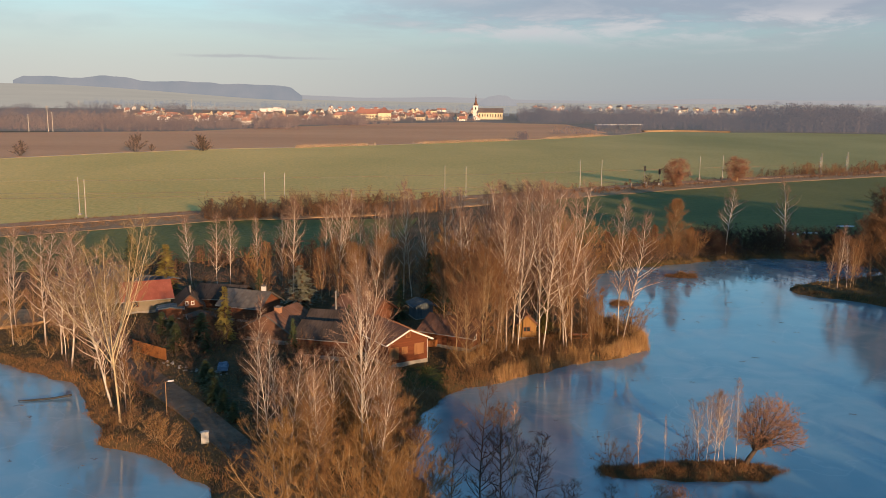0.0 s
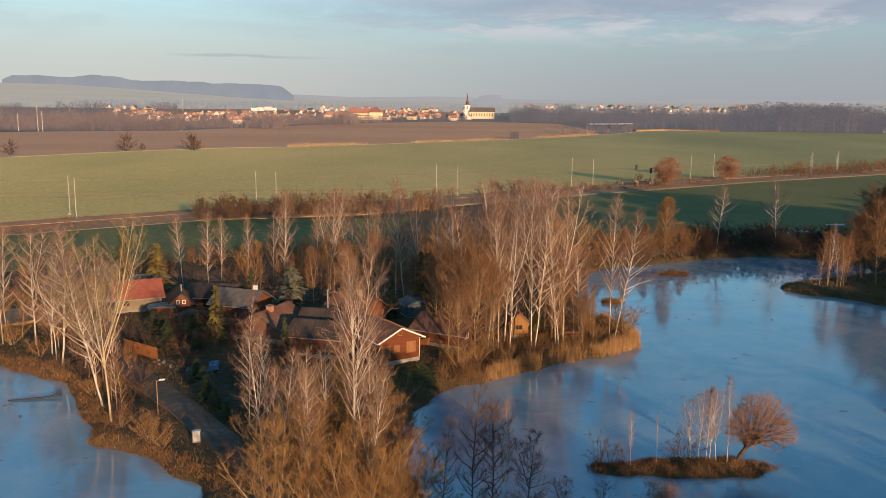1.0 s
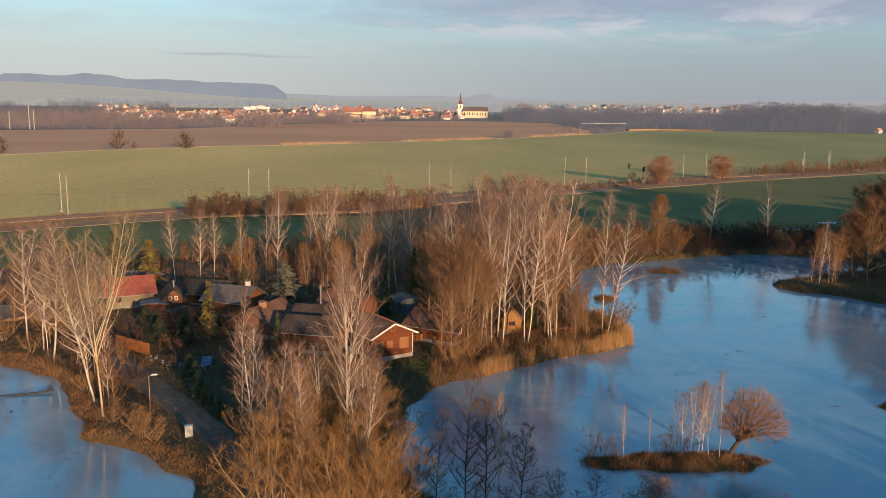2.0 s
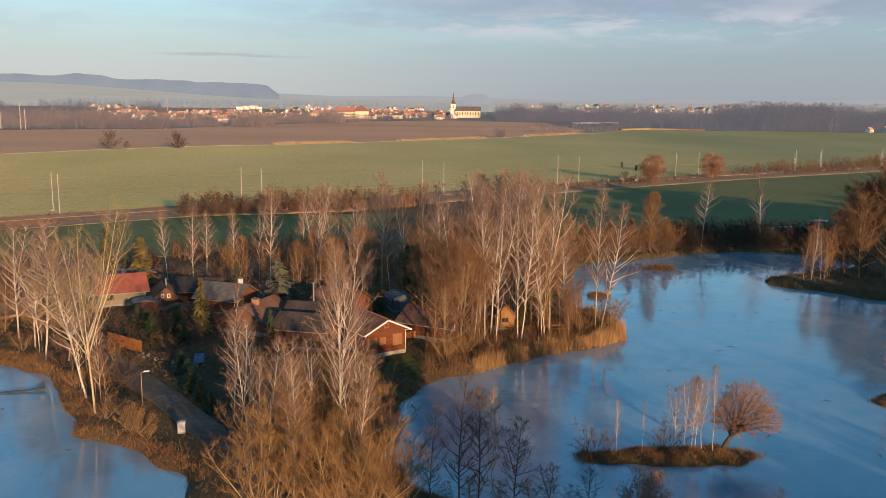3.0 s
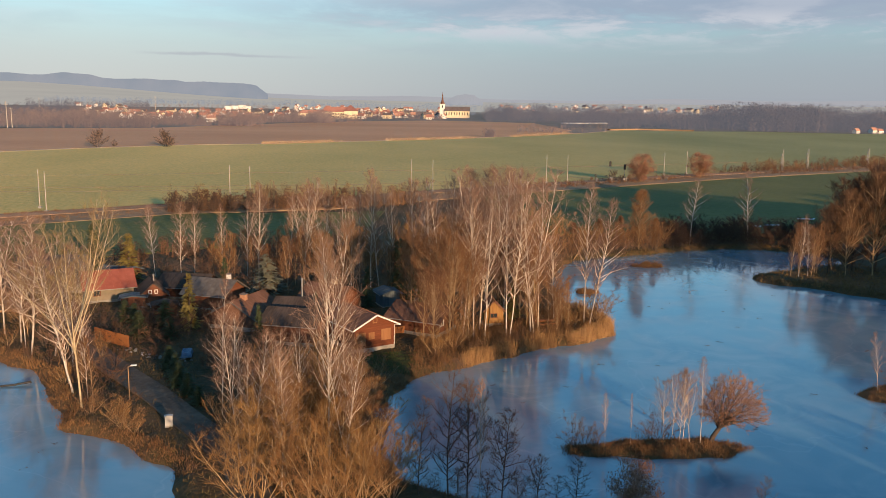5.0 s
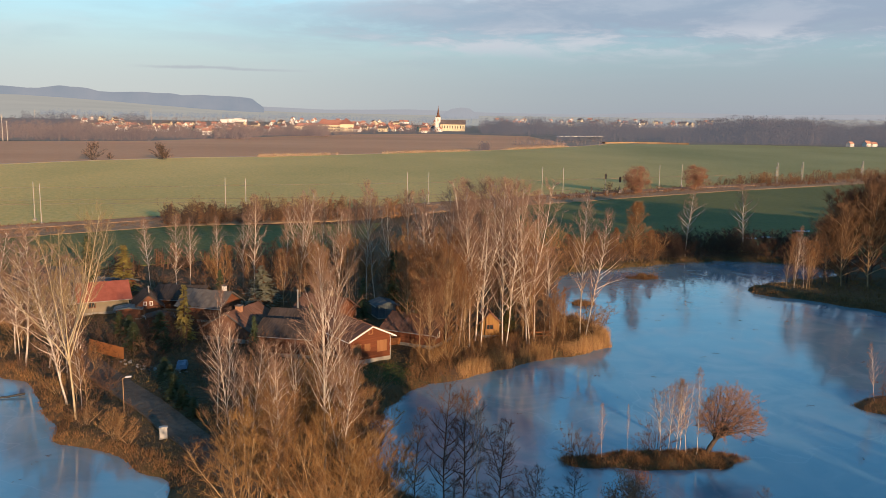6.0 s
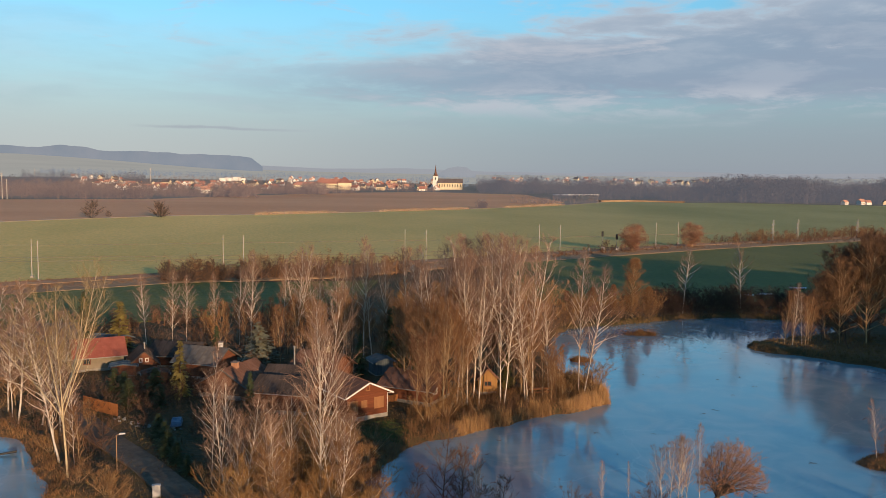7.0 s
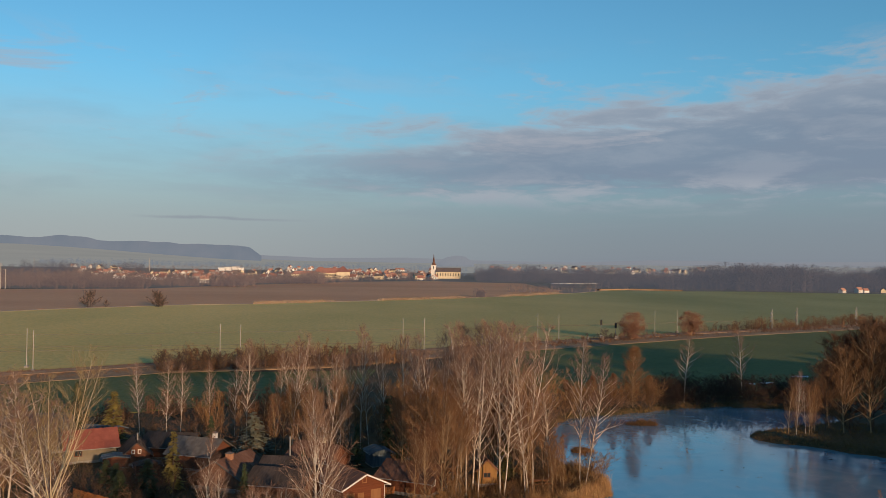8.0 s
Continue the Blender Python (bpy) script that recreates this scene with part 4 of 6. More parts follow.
for key, x, y, h, w in (("alder0", 2.6, 59.8, 10.8, 0.75), ("alder1", 4.0, 60.0, 9.8, 0.7), ("alder1", 6.4, 58.8, 7.6, 0.9), ("alder0", 0.4, 60.4, 8.0, 0.7), ("alder1", 8.8, 58.0, 4.6, 1.0),
                        ("alder0", 11.5, 57.5, 4.2, 1.1), ("alder0", 22.8, 52.5, 5.2, 0.8)):
    plant(key, x, y, h, 12.0, wide=w)
for key, x, y, h, w in (("broad0", 72.0, 146.5, 12.5, 1.1), ("broad1", 74.6, 145.2, 15.0, 1.05), ("broad0", 77.0, 148.0, 17.0, 1.05), ("broad1", 79.0, 144.6, 18.5, 1.0), ("broad0", 81.5, 148.5, 19.5, 1.0), ("broad1", 84.0, 143.0, 20.5, 1.0),
                        ("broad0", 78.0, 151.4, 15.5, 1.1), ("broad1", 74.0, 149.2, 11.5, 1.2), ("broad0", 86.5, 138.0, 19.0, 0.9), ("broad0", 99.0, 127.0, 18.0, 0.8), ("broad1", 82.5, 139.0, 16.0, 1.0),
                        ("broad0", 94.0, 168.0, 17.0, 0.9), ("broad1", 98.0, 152.0, 19.0, 0.8), ("broad1", 107.0, 132.0, 20.0, 1.0)):
    plant(key, x, y, h, 18.0, wide=w)
for x, y, h, w in ((2.2, 97.2, 10.5, 0.9), (4.2, 100.4, 13.5, 0.85), (6.6, 101.8, 11.5, 0.85), (1.2, 102.5, 13.0, 0.9), (4.8, 105.5, 14.5, 0.85), (-0.4, 107.5, 13.0, 0.8)):
    plant("sallow", x, y, h, 13.0, wide=w)
for i, (x, y, h) in enumerate(((6.8, 109.6, 19.5), (1.4, 114.0, 17.0), (12.6, 118.5, 19.0), (7.6, 118.0, 18.0), (9.6, 116.0, 18.0),
                               (-3.2, 130.0, 16.0), (-9.6, 129.0, 15.0), (-14.5, 138.0, 15.0), (-20.5, 139.0, 14.0), (-27.5, 141.0, 13.0), (-32.0, 143.0, 12.0))):
    plant("birch%d" % (i % 4), x, y, h, 16.0, wide=0.78)
for i, (x, y, h) in enumerate(((64.2, 143.6, 8.5), (66.0, 144.6, 10.0), (67.4, 142.8, 8.0), (68.6, 144.4, 9.5), (69.8, 146.0, 8.0))):
    plant("sapling%d" % (i % 2), x, y, h, 12.0, wide=1.2)
plant("column", 44.7, 169.6, 12.4, 12.0, wide=1.25)
for x, y, h, w in ((40.4, 169.5, 7.0, 1.2), (48.4, 171.0, 6.5, 1.3), (36.0, 168.5, 6.5, 1.3), (31.0, 166.5, 6.0, 1.3)):
    plant("column", x, y, h, 12.0, wide=w)
plant("birch2", 4.9, 59.4, 9.4, 16.0, wide=0.7)
for x, y, h in ((1.4, 58.4, 2.6), (5.2, 58.2, 3.0), (7.6, 57.4, 3.2), (10.2, 57.0, 3.0), (3.2, 58.0, 3.2)):
    plant("alder%d" % (int(x) % 2), x, y, h, 12.0, wide=1.5, label="low dark alder scrub at the ice edge")
plant("oak", 84.2, 322.5, 11.3, 9.5, wide=1.05)
plant("oak", 15.2, 55.6, 5.0, 9.5, wide=0.8, label="small shrubby oak with dry red-brown leaves at the shore")
plant("oak", 114.5, 345.5, 10.6, 9.5, wide=1.08)
for key, x, y, h, w in (("larch", -45.5, 137.5, 7.8, 1.4), ("blue", -22.3, 129.0, 6.2, 1.7), ("larch", -28.2, 107.0, 7.5, 0.9), ("spruce", -6.6, 119.5, 6.0, 0.9), ("spruce", -18.3, 100.0, 5.2, 0.9),
                        ("spruce", -2.4, 127.0, 9.0, 1.1), ("spruce", 0.2, 124.5, 8.0, 1.1), ("larch", 13.0, 112.8, 5.0, 1.3), ("larch", -68.0, 128.0, 9.0, 1.0), ("spruce", -29.0, 131.0, 5.0, 1.0),
                        ("spruce", -13.0, 112.0, 4.0, 1.2), ("spruce", -52.0, 140.0, 9.0, 1.1)):
    plant(key, x, y, h, 6.0, wide=w)
# willow thicket by the lane, willows on the bank, isle willow
for i, (x, y, h, w) in enumerate(((-7.5, 66.0, 8.0, 0.9), (-10.5, 63.5, 8.6, 0.9), (-4.6, 67.5, 7.0, 0.9), (-12.8, 68.5, 7.0, 0.9), (-8.6, 71.5, 8.0, 0.9), (-5.5, 74.0, 7.0, 0.9), (-11.0, 75.0, 7.6, 0.9),
                                  (-13.2, 65.5, 7.0, 0.9), (-7.5, 79.0, 6.5, 1.0), (-4.4, 63.0, 7.5, 0.9), (-10.5, 81.0, 5.5, 1.0), (-4.0, 84.0, 4.0, 1.0),
                                  (6.4, 102.0, 4.0, 0.9), (2.4, 96.0, 3.4, 1.0), (4.6, 98.6, 3.8, 1.0),
                                  (18.9, 111.2, 3.0, 1.1), (20.4, 109.4, 2.8, 1.0), (8.4, 99.8, 2.4, 1.0), (24.2, 110.4, 4.4, 1.3),  (-35.6, 86.0, 2.4, 1.1), (-29.6, 77.2, 2.2, 1.2),
                                  (-38.5, 92.2, 2.6, 1.0), (-26.4, 74.8, 2.6, 1.1), (-24.2, 72.4, 1.8, 1.2), (-47.5, 99.8, 2.8, 1.2), (-53.0, 104.5, 3.5, 1.2), (-58.0, 104.0, 4.0, 1.2), (-41.5, 101.0, 3.4, 1.0),
                                  (-35.0, 95.0, 3.0, 0.9), (-44.0, 106.0, 4.0, 1.1), (-51.0, 111.5, 4.5, 1.1), (-60.0, 112.0, 6.0, 1.2),
                                  (-6.0, 60.0, 7.5, 1.0), (-9.2, 59.5, 8.2, 1.0), (-12.6, 61.0, 7.6, 1.0), (-3.6, 59.5, 6.0, 1.0), (-9.0, 67.8, 7.6, 1.0), (-6.6, 70.2, 7.2, 1.0),
                                  (-11.2, 71.0, 6.8, 1.0), (-5.2, 78.6, 6.0, 1.0), (-9.4, 76.2, 6.6, 1.0), (-13.2, 79.0, 5.4, 1.0), (-7.4, 84.0, 4.6, 1.1), (-11.0, 86.0, 4.2, 1.1),
                                  (-3.9, 70.8, 5.6, 0.9), (-2.6, 64.6, 5.6, 0.9), (-2.2, 62.0, 5.4, 0.9), (-1.6, 59.6, 5.2, 0.9), (-11.0, 57.5, 6.6, 1.1), (-7.4, 57.0, 6.6, 1.1), (-4.6, 56.8, 6.0, 1.1), (-65.0, 108.0, 6.0, 1.2), (-56.0, 117.0, 4.5, 1.2), (-48.5, 107.5, 4.0, 1.1))):
    if i % 6 == 3:
        plant("sapling%d" % (i % 2), x, y, h * 1.15, 12.0, wide=w * 1.3)
    else:
        plant("willow%d" % (i % 3), x, y, h, 6.5, wide=w * 1.05)
# brushwood: settlement edges, behind the cottages, far shore, along the railway, on the isles
rng = random.Random(5)


def scatter(keys, base, count, x0, y0, x1, y1, h0, h1, wide=1.0, keep=lambda x, y: True):
    made = 0
    while made < count:
        x, y = rnd(rng, x0, x1), rnd(rng, y0, y1)
        made += 1
        if float(water(x, y)) > -1.0 or not keep(x, y):
            continue
        plant(keys[made % len(keys)], x, y, rnd(rng, h0, h1), base, wide=wide * rnd(rng, 0.85, 1.2))


BR = ["brush0", "brush1", "brush2"]
WI = ["willow0", "willow1", "willow2"]
scatter(BR, 3.5, 46, -46, 131, 18, 148, 2.5, 5, 1.0)
scatter(WI, 6.5, 12, -32, 136, 20, 156, 6, 10, 0.8)
scatter(WI, 6.5, 12, -14, 150, 26, 178, 6, 10, 0.9)
scatter(BR, 3.5, 14, 20, 118, 26, 168, 2.5, 4.5)


def shore_y(x):
    """The far shore of the large pond at x."""
    ys = np.arange(200, 140, -0.5)
    wet = water(np.full(ys.shape, x), ys) > -0.2
    return float(ys[wet.argmax()])


for i in range(46):
    x = 26.5 + i * 1.32 + rnd(rng, -0.5, 0.5)
    y = shore_y(min(x, 80))
    # east of here the darkened twigs imitate the shade on the shore
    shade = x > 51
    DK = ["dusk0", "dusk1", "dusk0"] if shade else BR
    plant(DK[i % 3], x, y + rnd(rng, 1.0, 2.2), rnd(rng, 3.4, 4.6), 3.5, wide=1.0, label="dark brown brush at the edge of the ice")
    if i % 2 == 0:
        plant(DK[i % 3] if shade else WI[i % 3], x + rnd(rng, -1, 1), y + rnd(rng, 3.0, 6.5), rnd(rng, 4.6, 6.0), 3.5 if shade else 6.5, wide=0.95 if shade else 1.1, label="bare brown brush along the far shore")
    else:
        plant(DK[i % 3], x, y + rnd(rng, 5, 11), rnd(rng, 4.6, 6.2), 3.5, wide=0.95, label="bare brown brush along the far shore")
# more of the brush that has shade in its twig colour
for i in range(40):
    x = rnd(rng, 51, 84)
    plant("dusk%d" % (i % 2), x, shore_y(min(x, 80)) + rnd(rng, 3, 15), rnd(rng, 3.6, 5.6), 3.5, wide=rnd(rng, 1.0, 1.4), label="far-shore brush with shade put into its twig colour")
for i in range(14):
    plant(BR[i % 3], 22.5 + rnd(rng, -3, 1), 121 + i * 3.3, rnd(rng, 3.0, 6.0), 3.5, wide=0.8)
for i in range(17):
    plant(BR[i % 3], -62 + i * 2.5 + rnd(rng, -1, 1), 222 + i * 0.8 + rnd(rng, -2, 4), rnd(rng, 4.5, 7.5), 3.5, wide=0.85, label="dark brown hedge bush along the railway")
for i in range(15):
    plant("fieldbush", -61 + i * 2.7 + rnd(rng, -1, 1), 221 + i * 0.85 + rnd(rng, -2, 3), rnd(rng, 3.5, 6.0), 3.5, wide=1.0, label="dark dense hedge bush along the railway")
for i in range(8):
    plant(BR[(i + 1) % 3], -44 + i * 3.6 + rnd(rng, -1, 1), 232 + i * 1.2 + rnd(rng, -2, 4), rnd(rng, 5.5, 8), 3.5, wide=0.8, label="dark brown hedge bush along the railway")
for i in range(16):
    plant(BR[i % 3], 140 + i * 5.5, 358 + i * 3.6 + rnd(rng, -2, 8), rnd(rng, 3.0, 6.0), 3.5, wide=1.3)
for i in range(22):
    plant(BR[i % 3], 30 + i * 5.0 + rnd(rng, -2, 2), 290 + i * 3.45 + rnd(rng, -3, 10), rnd(rng, 1.2, 2.6), 3.5, wide=1.3, label="low dry brush beside the railway")
for x, y, h in ((-233, 472, 7), (-187, 519, 9), (-152, 535, 8.5), (-181.6, 532, 3.5), (73, 319, 4), (-150, 534, 7)):
    plant("fieldbush", x, y, h * 1.15, 3.5, wide=1.05)
for x, y, h in ((13.8, 70.6, 2.8), (14.8, 71.0, 2.4), (15.6, 70.2, 2.2), (20.6, 71.0, 2.4), (21.6, 71.2, 3.2), (19.6, 70.4, 1.6), (48.6, 84.2, 2.6), (50.6, 84.6, 2.8), (49.4, 83.4, 2.2)):
    plant("brush%d" % (int(x * 10) % 3), x, y, h, 3.5, wide=0.9)
scatter(BR, 3.5, 30, -34, 98, -4, 132, 1.6, 3.4)
scatter(BR, 3.5, 22, -23, 82, -11, 99, 1.6, 4.0)
# shade-darkened brush for the dim ground between lane and cottages
scatter(["dusk0", "dusk1"], 3.5, 26, -40, 99, -25, 114, 2.0, 3.8)
# the first five are added as dark masses in place of plain shade
for x, y, h in ((-33.6, 104.0, 3.4), (-31.4, 107.5, 3.8), (-35.4, 108.0, 3.2), (-29.6, 103.0, 2.8), (-37.6, 111.0, 3.0), (-23.6, 84.6, 2.8), (-22.0, 82.0, 2.4), (-24.6, 87.2, 3.0), (-26.2, 90.6, 2.8), (-20.4, 79.6, 2.0)):
    plant("spruce", x, y, h, 6.0, wide=2.0, label="low dark evergreen shrub deepening the shade beside lane and cottages")
scatter(BR, 3.5, 8, -29, 94, -20, 99, 1.2, 2.6)
scatter(BR, 3.5, 26, 1, 97, 22, 113, 1.0, 2.2)
plant("brush1", 24.4, 110.6, 5.0, 3.5, wide=1.0)
plant("brush2", 23.4, 112.0, 4.2, 3.5, wide=1.0)
scatter(BR, 3.5, 26, -45, 78, -30, 100, 1.2, 2.8)
LANE = np.array([(-44, 108), (-38, 99.5), (-34.4, 94.1), (-30.4, 88.8), (-25.7, 83), (-20.8, 76), (-17.6, 71.6), (-13.8, 66)])


def off_lane(x, y):
    """True west of the lane and clear of it."""
    cx = float(np.interp(-y, -LANE[:, 1], LANE[:, 0]))
    return x < cx - 2.4


scatter(BR, 3.5, 30, -40, 72, -22, 94, 0.9, 2.4, 1.1, off_lane)
for key, x, y, h, w in (("sapling0", -34.6, 88.6, 8.0, 1.0), ("sapling1", -47.0, 104.0, 9.0, 1.0), ("sapling0", -53.4, 108.0, 9.5, 1.1), ("sapling1", -57.6, 106.0, 10.0, 1.0), ("sapling0", -30.6, 80.2, 6.5, 1.2), ("sapling1", -33.0, 84.0, 6.0, 1.2)):
    plant(key, x, y, h, 12.0, wide=w)
# young growth among the tall birches of the bank and behind the cottages
for i in range(28):
    x, y = rnd(rng, 1.5, 20.5), rnd(rng, 102, 120)
    if float(water(x, y)) < -2.0 and not (8.0 < x < 12.6 and y < 112.6):
        plant("sapling%d" % (i % 2), x, y, rnd(rng, 6.0, 15.0) * (1.0 if x < 16 else 0.6), 12.0, wide=rnd(rng, 0.8, 1.15))
plant("sallow", -8.8, 123.5, 11.5, 13.0, wide=0.75, label="russet round-crowned bare tree behind a cottage")
plant("sallow", -13.6, 127.5, 10.0, 13.0, wide=0.7, label="russet round-crowned bare tree behind a cottage")
for i in range(14):
    plant("sapling%d" % (i % 2), rnd(rng, -26, 2), rnd(rng, 126, 134), rnd(rng, 6.5, 10.0), 12.0, wide=rnd(rng, 0.9, 1.3))
for i in range(16):
    plant("sapling%d" % (i % 2), rnd(rng, -34, 4), rnd(rng, 134, 148), rnd(rng, 4.5, 8.0), 12.0, wide=rnd(rng, 0.9, 1.3))
# darkened brush imitates the shade on the thicket's lane side
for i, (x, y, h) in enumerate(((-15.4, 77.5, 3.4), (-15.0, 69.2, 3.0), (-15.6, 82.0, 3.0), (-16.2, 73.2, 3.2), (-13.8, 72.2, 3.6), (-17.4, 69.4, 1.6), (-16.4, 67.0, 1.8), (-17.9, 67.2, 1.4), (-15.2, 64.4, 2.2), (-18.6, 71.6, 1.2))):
    plant("dusk%d" % (i % 2), x, y, h, 3.5, wide=1.2, label="brush darkened for shade at the edge of the thicket")
plant("willow1", -25.6, 73.6, 2.4, 6.5, wide=1.4, label="low olive willow bush beside the utility cabinet")
scatter(BR, 3.5, 12, 68, 126, 92, 152, 1.5, 3.5)

# the round-headed isle willow: a short leaning trunk, a wide domed crown
def isle_willow(x, y):
    r = random.Random(7)
    trunk, twigs = Acc(), Acc()
    root = thing("willow_tree", x, y, 0.35, 0, "leaning round-headed willow with russet twigs on a tiny isle", "tree")
    main = [Vector((-0.35, 0, -0.3)), Vector((-0.05, 0, 0.7)), Vector((0.45, 0, 1.5)), Vector((0.85, 0.1, 1.95))]
    trunk.tube(main, [0.22, 0.19, 0.16, 0.12], 8)
    for i in range(120):
        a, up = i * 2.4, (i + 0.5) / 120
        el = math.asin(up * 1.05 - 0.05)
        k = rnd(r, 0.85, 1.0)
        tip = Vector((1.5 + math.cos(a) * math.cos(el) * 2.85 * k, math.sin(a) * math.cos(el) * 2.6 * k, 2.1 + math.sin(el) * 3.9 * k))
        p, _ = along(main, rnd(r, 0.55, 1.0))
        b = []
        for j in range(6):
            q = p.lerp(tip, j / 5)
            q.z += 0.35 * math.sin(math.pi * j / 5) * (1 - up)
            b.append(q + Vector((rnd(r, -1, 1), rnd(r, -1, 1), rnd(r, -1, 1))) * (0.12 if 0 < j < 5 else 0))
        trunk.tube(b, [0.026, 0.022, 0.018, 0.014, 0.010, 0.005] if i % 5 else [0.07, 0.06, 0.045, 0.03, 0.018, 0.008], 4)
        for _ in range(11):
            q, dd = along(b, rnd(r, 0.6, 1.0))
            c = bent(q, dd * 0.45 + Vector((rnd(r, -1, 1), rnd(r, -1, 1), rnd(r, -0.5, 1))), rnd(r, 0.25, 0.55), 2, r, 0.2, 0.0)
            twigs.tube(c, [0.008, 0.006, 0.003], 3)
            spray(twigs, c, r, 13, 0.34, 0.0060, 1.2, 0.1, 0.0)
    part("trunk", trunk, M["darkbark"], root, smooth=True)
    root.matrix_basis = root.matrix_basis @ Matrix.Diagonal((1.1, 1.1, 1.1, 1))
    part("crown", twigs, M["orangetwig"], root)


isle_willow(25.95, 70.5)

for line in ([(-330, 250), (-117, 268), (-30, 285), (60, 320)], [(-330, 262), (-117, 281), (-20, 300), (80, 345)], [(-330, 302), (-120, 330), (20, 372), (170, 440)]):
    for k in (0, 1.9):
        strip("tramline", offset_line(line, k), 0.45, LAND + 0.13, M["verge"], "faint pale tractor wheel track in the crop", "track", 0.05)


# ---- cottages ----
def wall_panel(acc, w, h, holes, m, t=0.16):
    """A wall w wide and h high with rectangular holes (x0, z0, x1, z1), thickness t inwards, put in place by m."""
    xs = sorted({-w / 2, w / 2, *[q for o in holes for q in (o[0], o[2])]})
    zs = sorted({0.0, h, *[q for o in holes for q in (o[1], o[3])]})
    solid = {}
    for i in range(len(xs) - 1):
        for k in range(len(zs) - 1):
            cx, cz = (xs[i] + xs[i + 1]) / 2, (zs[k] + zs[k + 1]) / 2
            solid[i, k] = not any(o[0] < cx < o[2] and o[1] < cz < o[3] for o in holes)
    seen = {}

    def vert(i, k, back):
        key = (i, k, back)
        if key not in seen:
            seen[key] = len(acc.v)
            acc.v.append(m @ Vector((xs[i], t if back else 0.0, zs[k])))
        return seen[key]

    for (i, k), full in solid.items():
        if not full:
            continue
        acc.f.append((vert(i, k, 0), vert(i + 1, k, 0), vert(i + 1, k + 1, 0), vert(i, k + 1, 0)))
        acc.f.append((vert(i, k + 1, 1), vert(i + 1, k + 1, 1), vert(i + 1, k, 1), vert(i, k, 1)))
        for (ni, nk), (p, q) in (((i - 1, k), ((i, k), (i, k + 1))), ((i + 1, k), ((i + 1, k + 1), (i + 1, k))), ((i, k - 1), ((i + 1, k), (i, k))), ((i, k + 1), ((i, k + 1), (i + 1, k + 1)))):
            if not solid.get((ni, nk), False):
                acc.f.append((vert(*p, 0), vert(*q, 0), vert(*q, 1), vert(*p, 1)))


def window(parent, m, x0, z0, x1, z1, frame_mat, bars=1, closed=None):
    """A window in its opening: frame, glass or shutter, sill."""
    fr, gl = Acc(), Acc()
    k = 0.07
    fr.box(x0 - k, -0.04, z0 - k, x0 + k * 0.4, 0.06, z1 + k)
    fr.box(x1 - k * 0.4, -0.04, z0 - k, x1 + k, 0.06, z1 + k)
    fr.box(x0 + k * 0.4, -0.037, z1 - k * 0.4, x1 - k * 0.4, 0.06, z1 + k)
    fr.box(x0 + k * 0.4, -0.037, z0 - k, x1 - k * 0.4, 0.06, z0 + k * 0.4)
    for i in range(bars):
        cx = x0 + (x1 - x0) * (i + 1) / (bars + 1)
        fr.box(cx - 0.025, -0.02, z0 + k * 0.4, cx + 0.025, 0.05, z1 - k * 0.4)
    gl.box(x0, 0.07, z0, x1, 0.09, z1)
    root = new("window")
    root.parent = parent
    root.matrix_basis = m
    part("window_frame", fr, frame_mat, root)
    if closed:
        sh = Acc()
        n = max(3, int((x1 - x0) / 0.14))
        for i in range(n):
            a, b = x0 + 0.03 + (x1 - x0 - 0.06) * i / n, x0 + 0.03 + (x1 - x0 - 0.06) * (i + 0.93) / n
            sh.box(a, -0.015, z0 + 0.03, b, 0.025, z1 - 0.03)
        part("shutter", sh, closed, root, "closed wooden shutter")
    part("pane", gl, M["glass"], root)
    return root


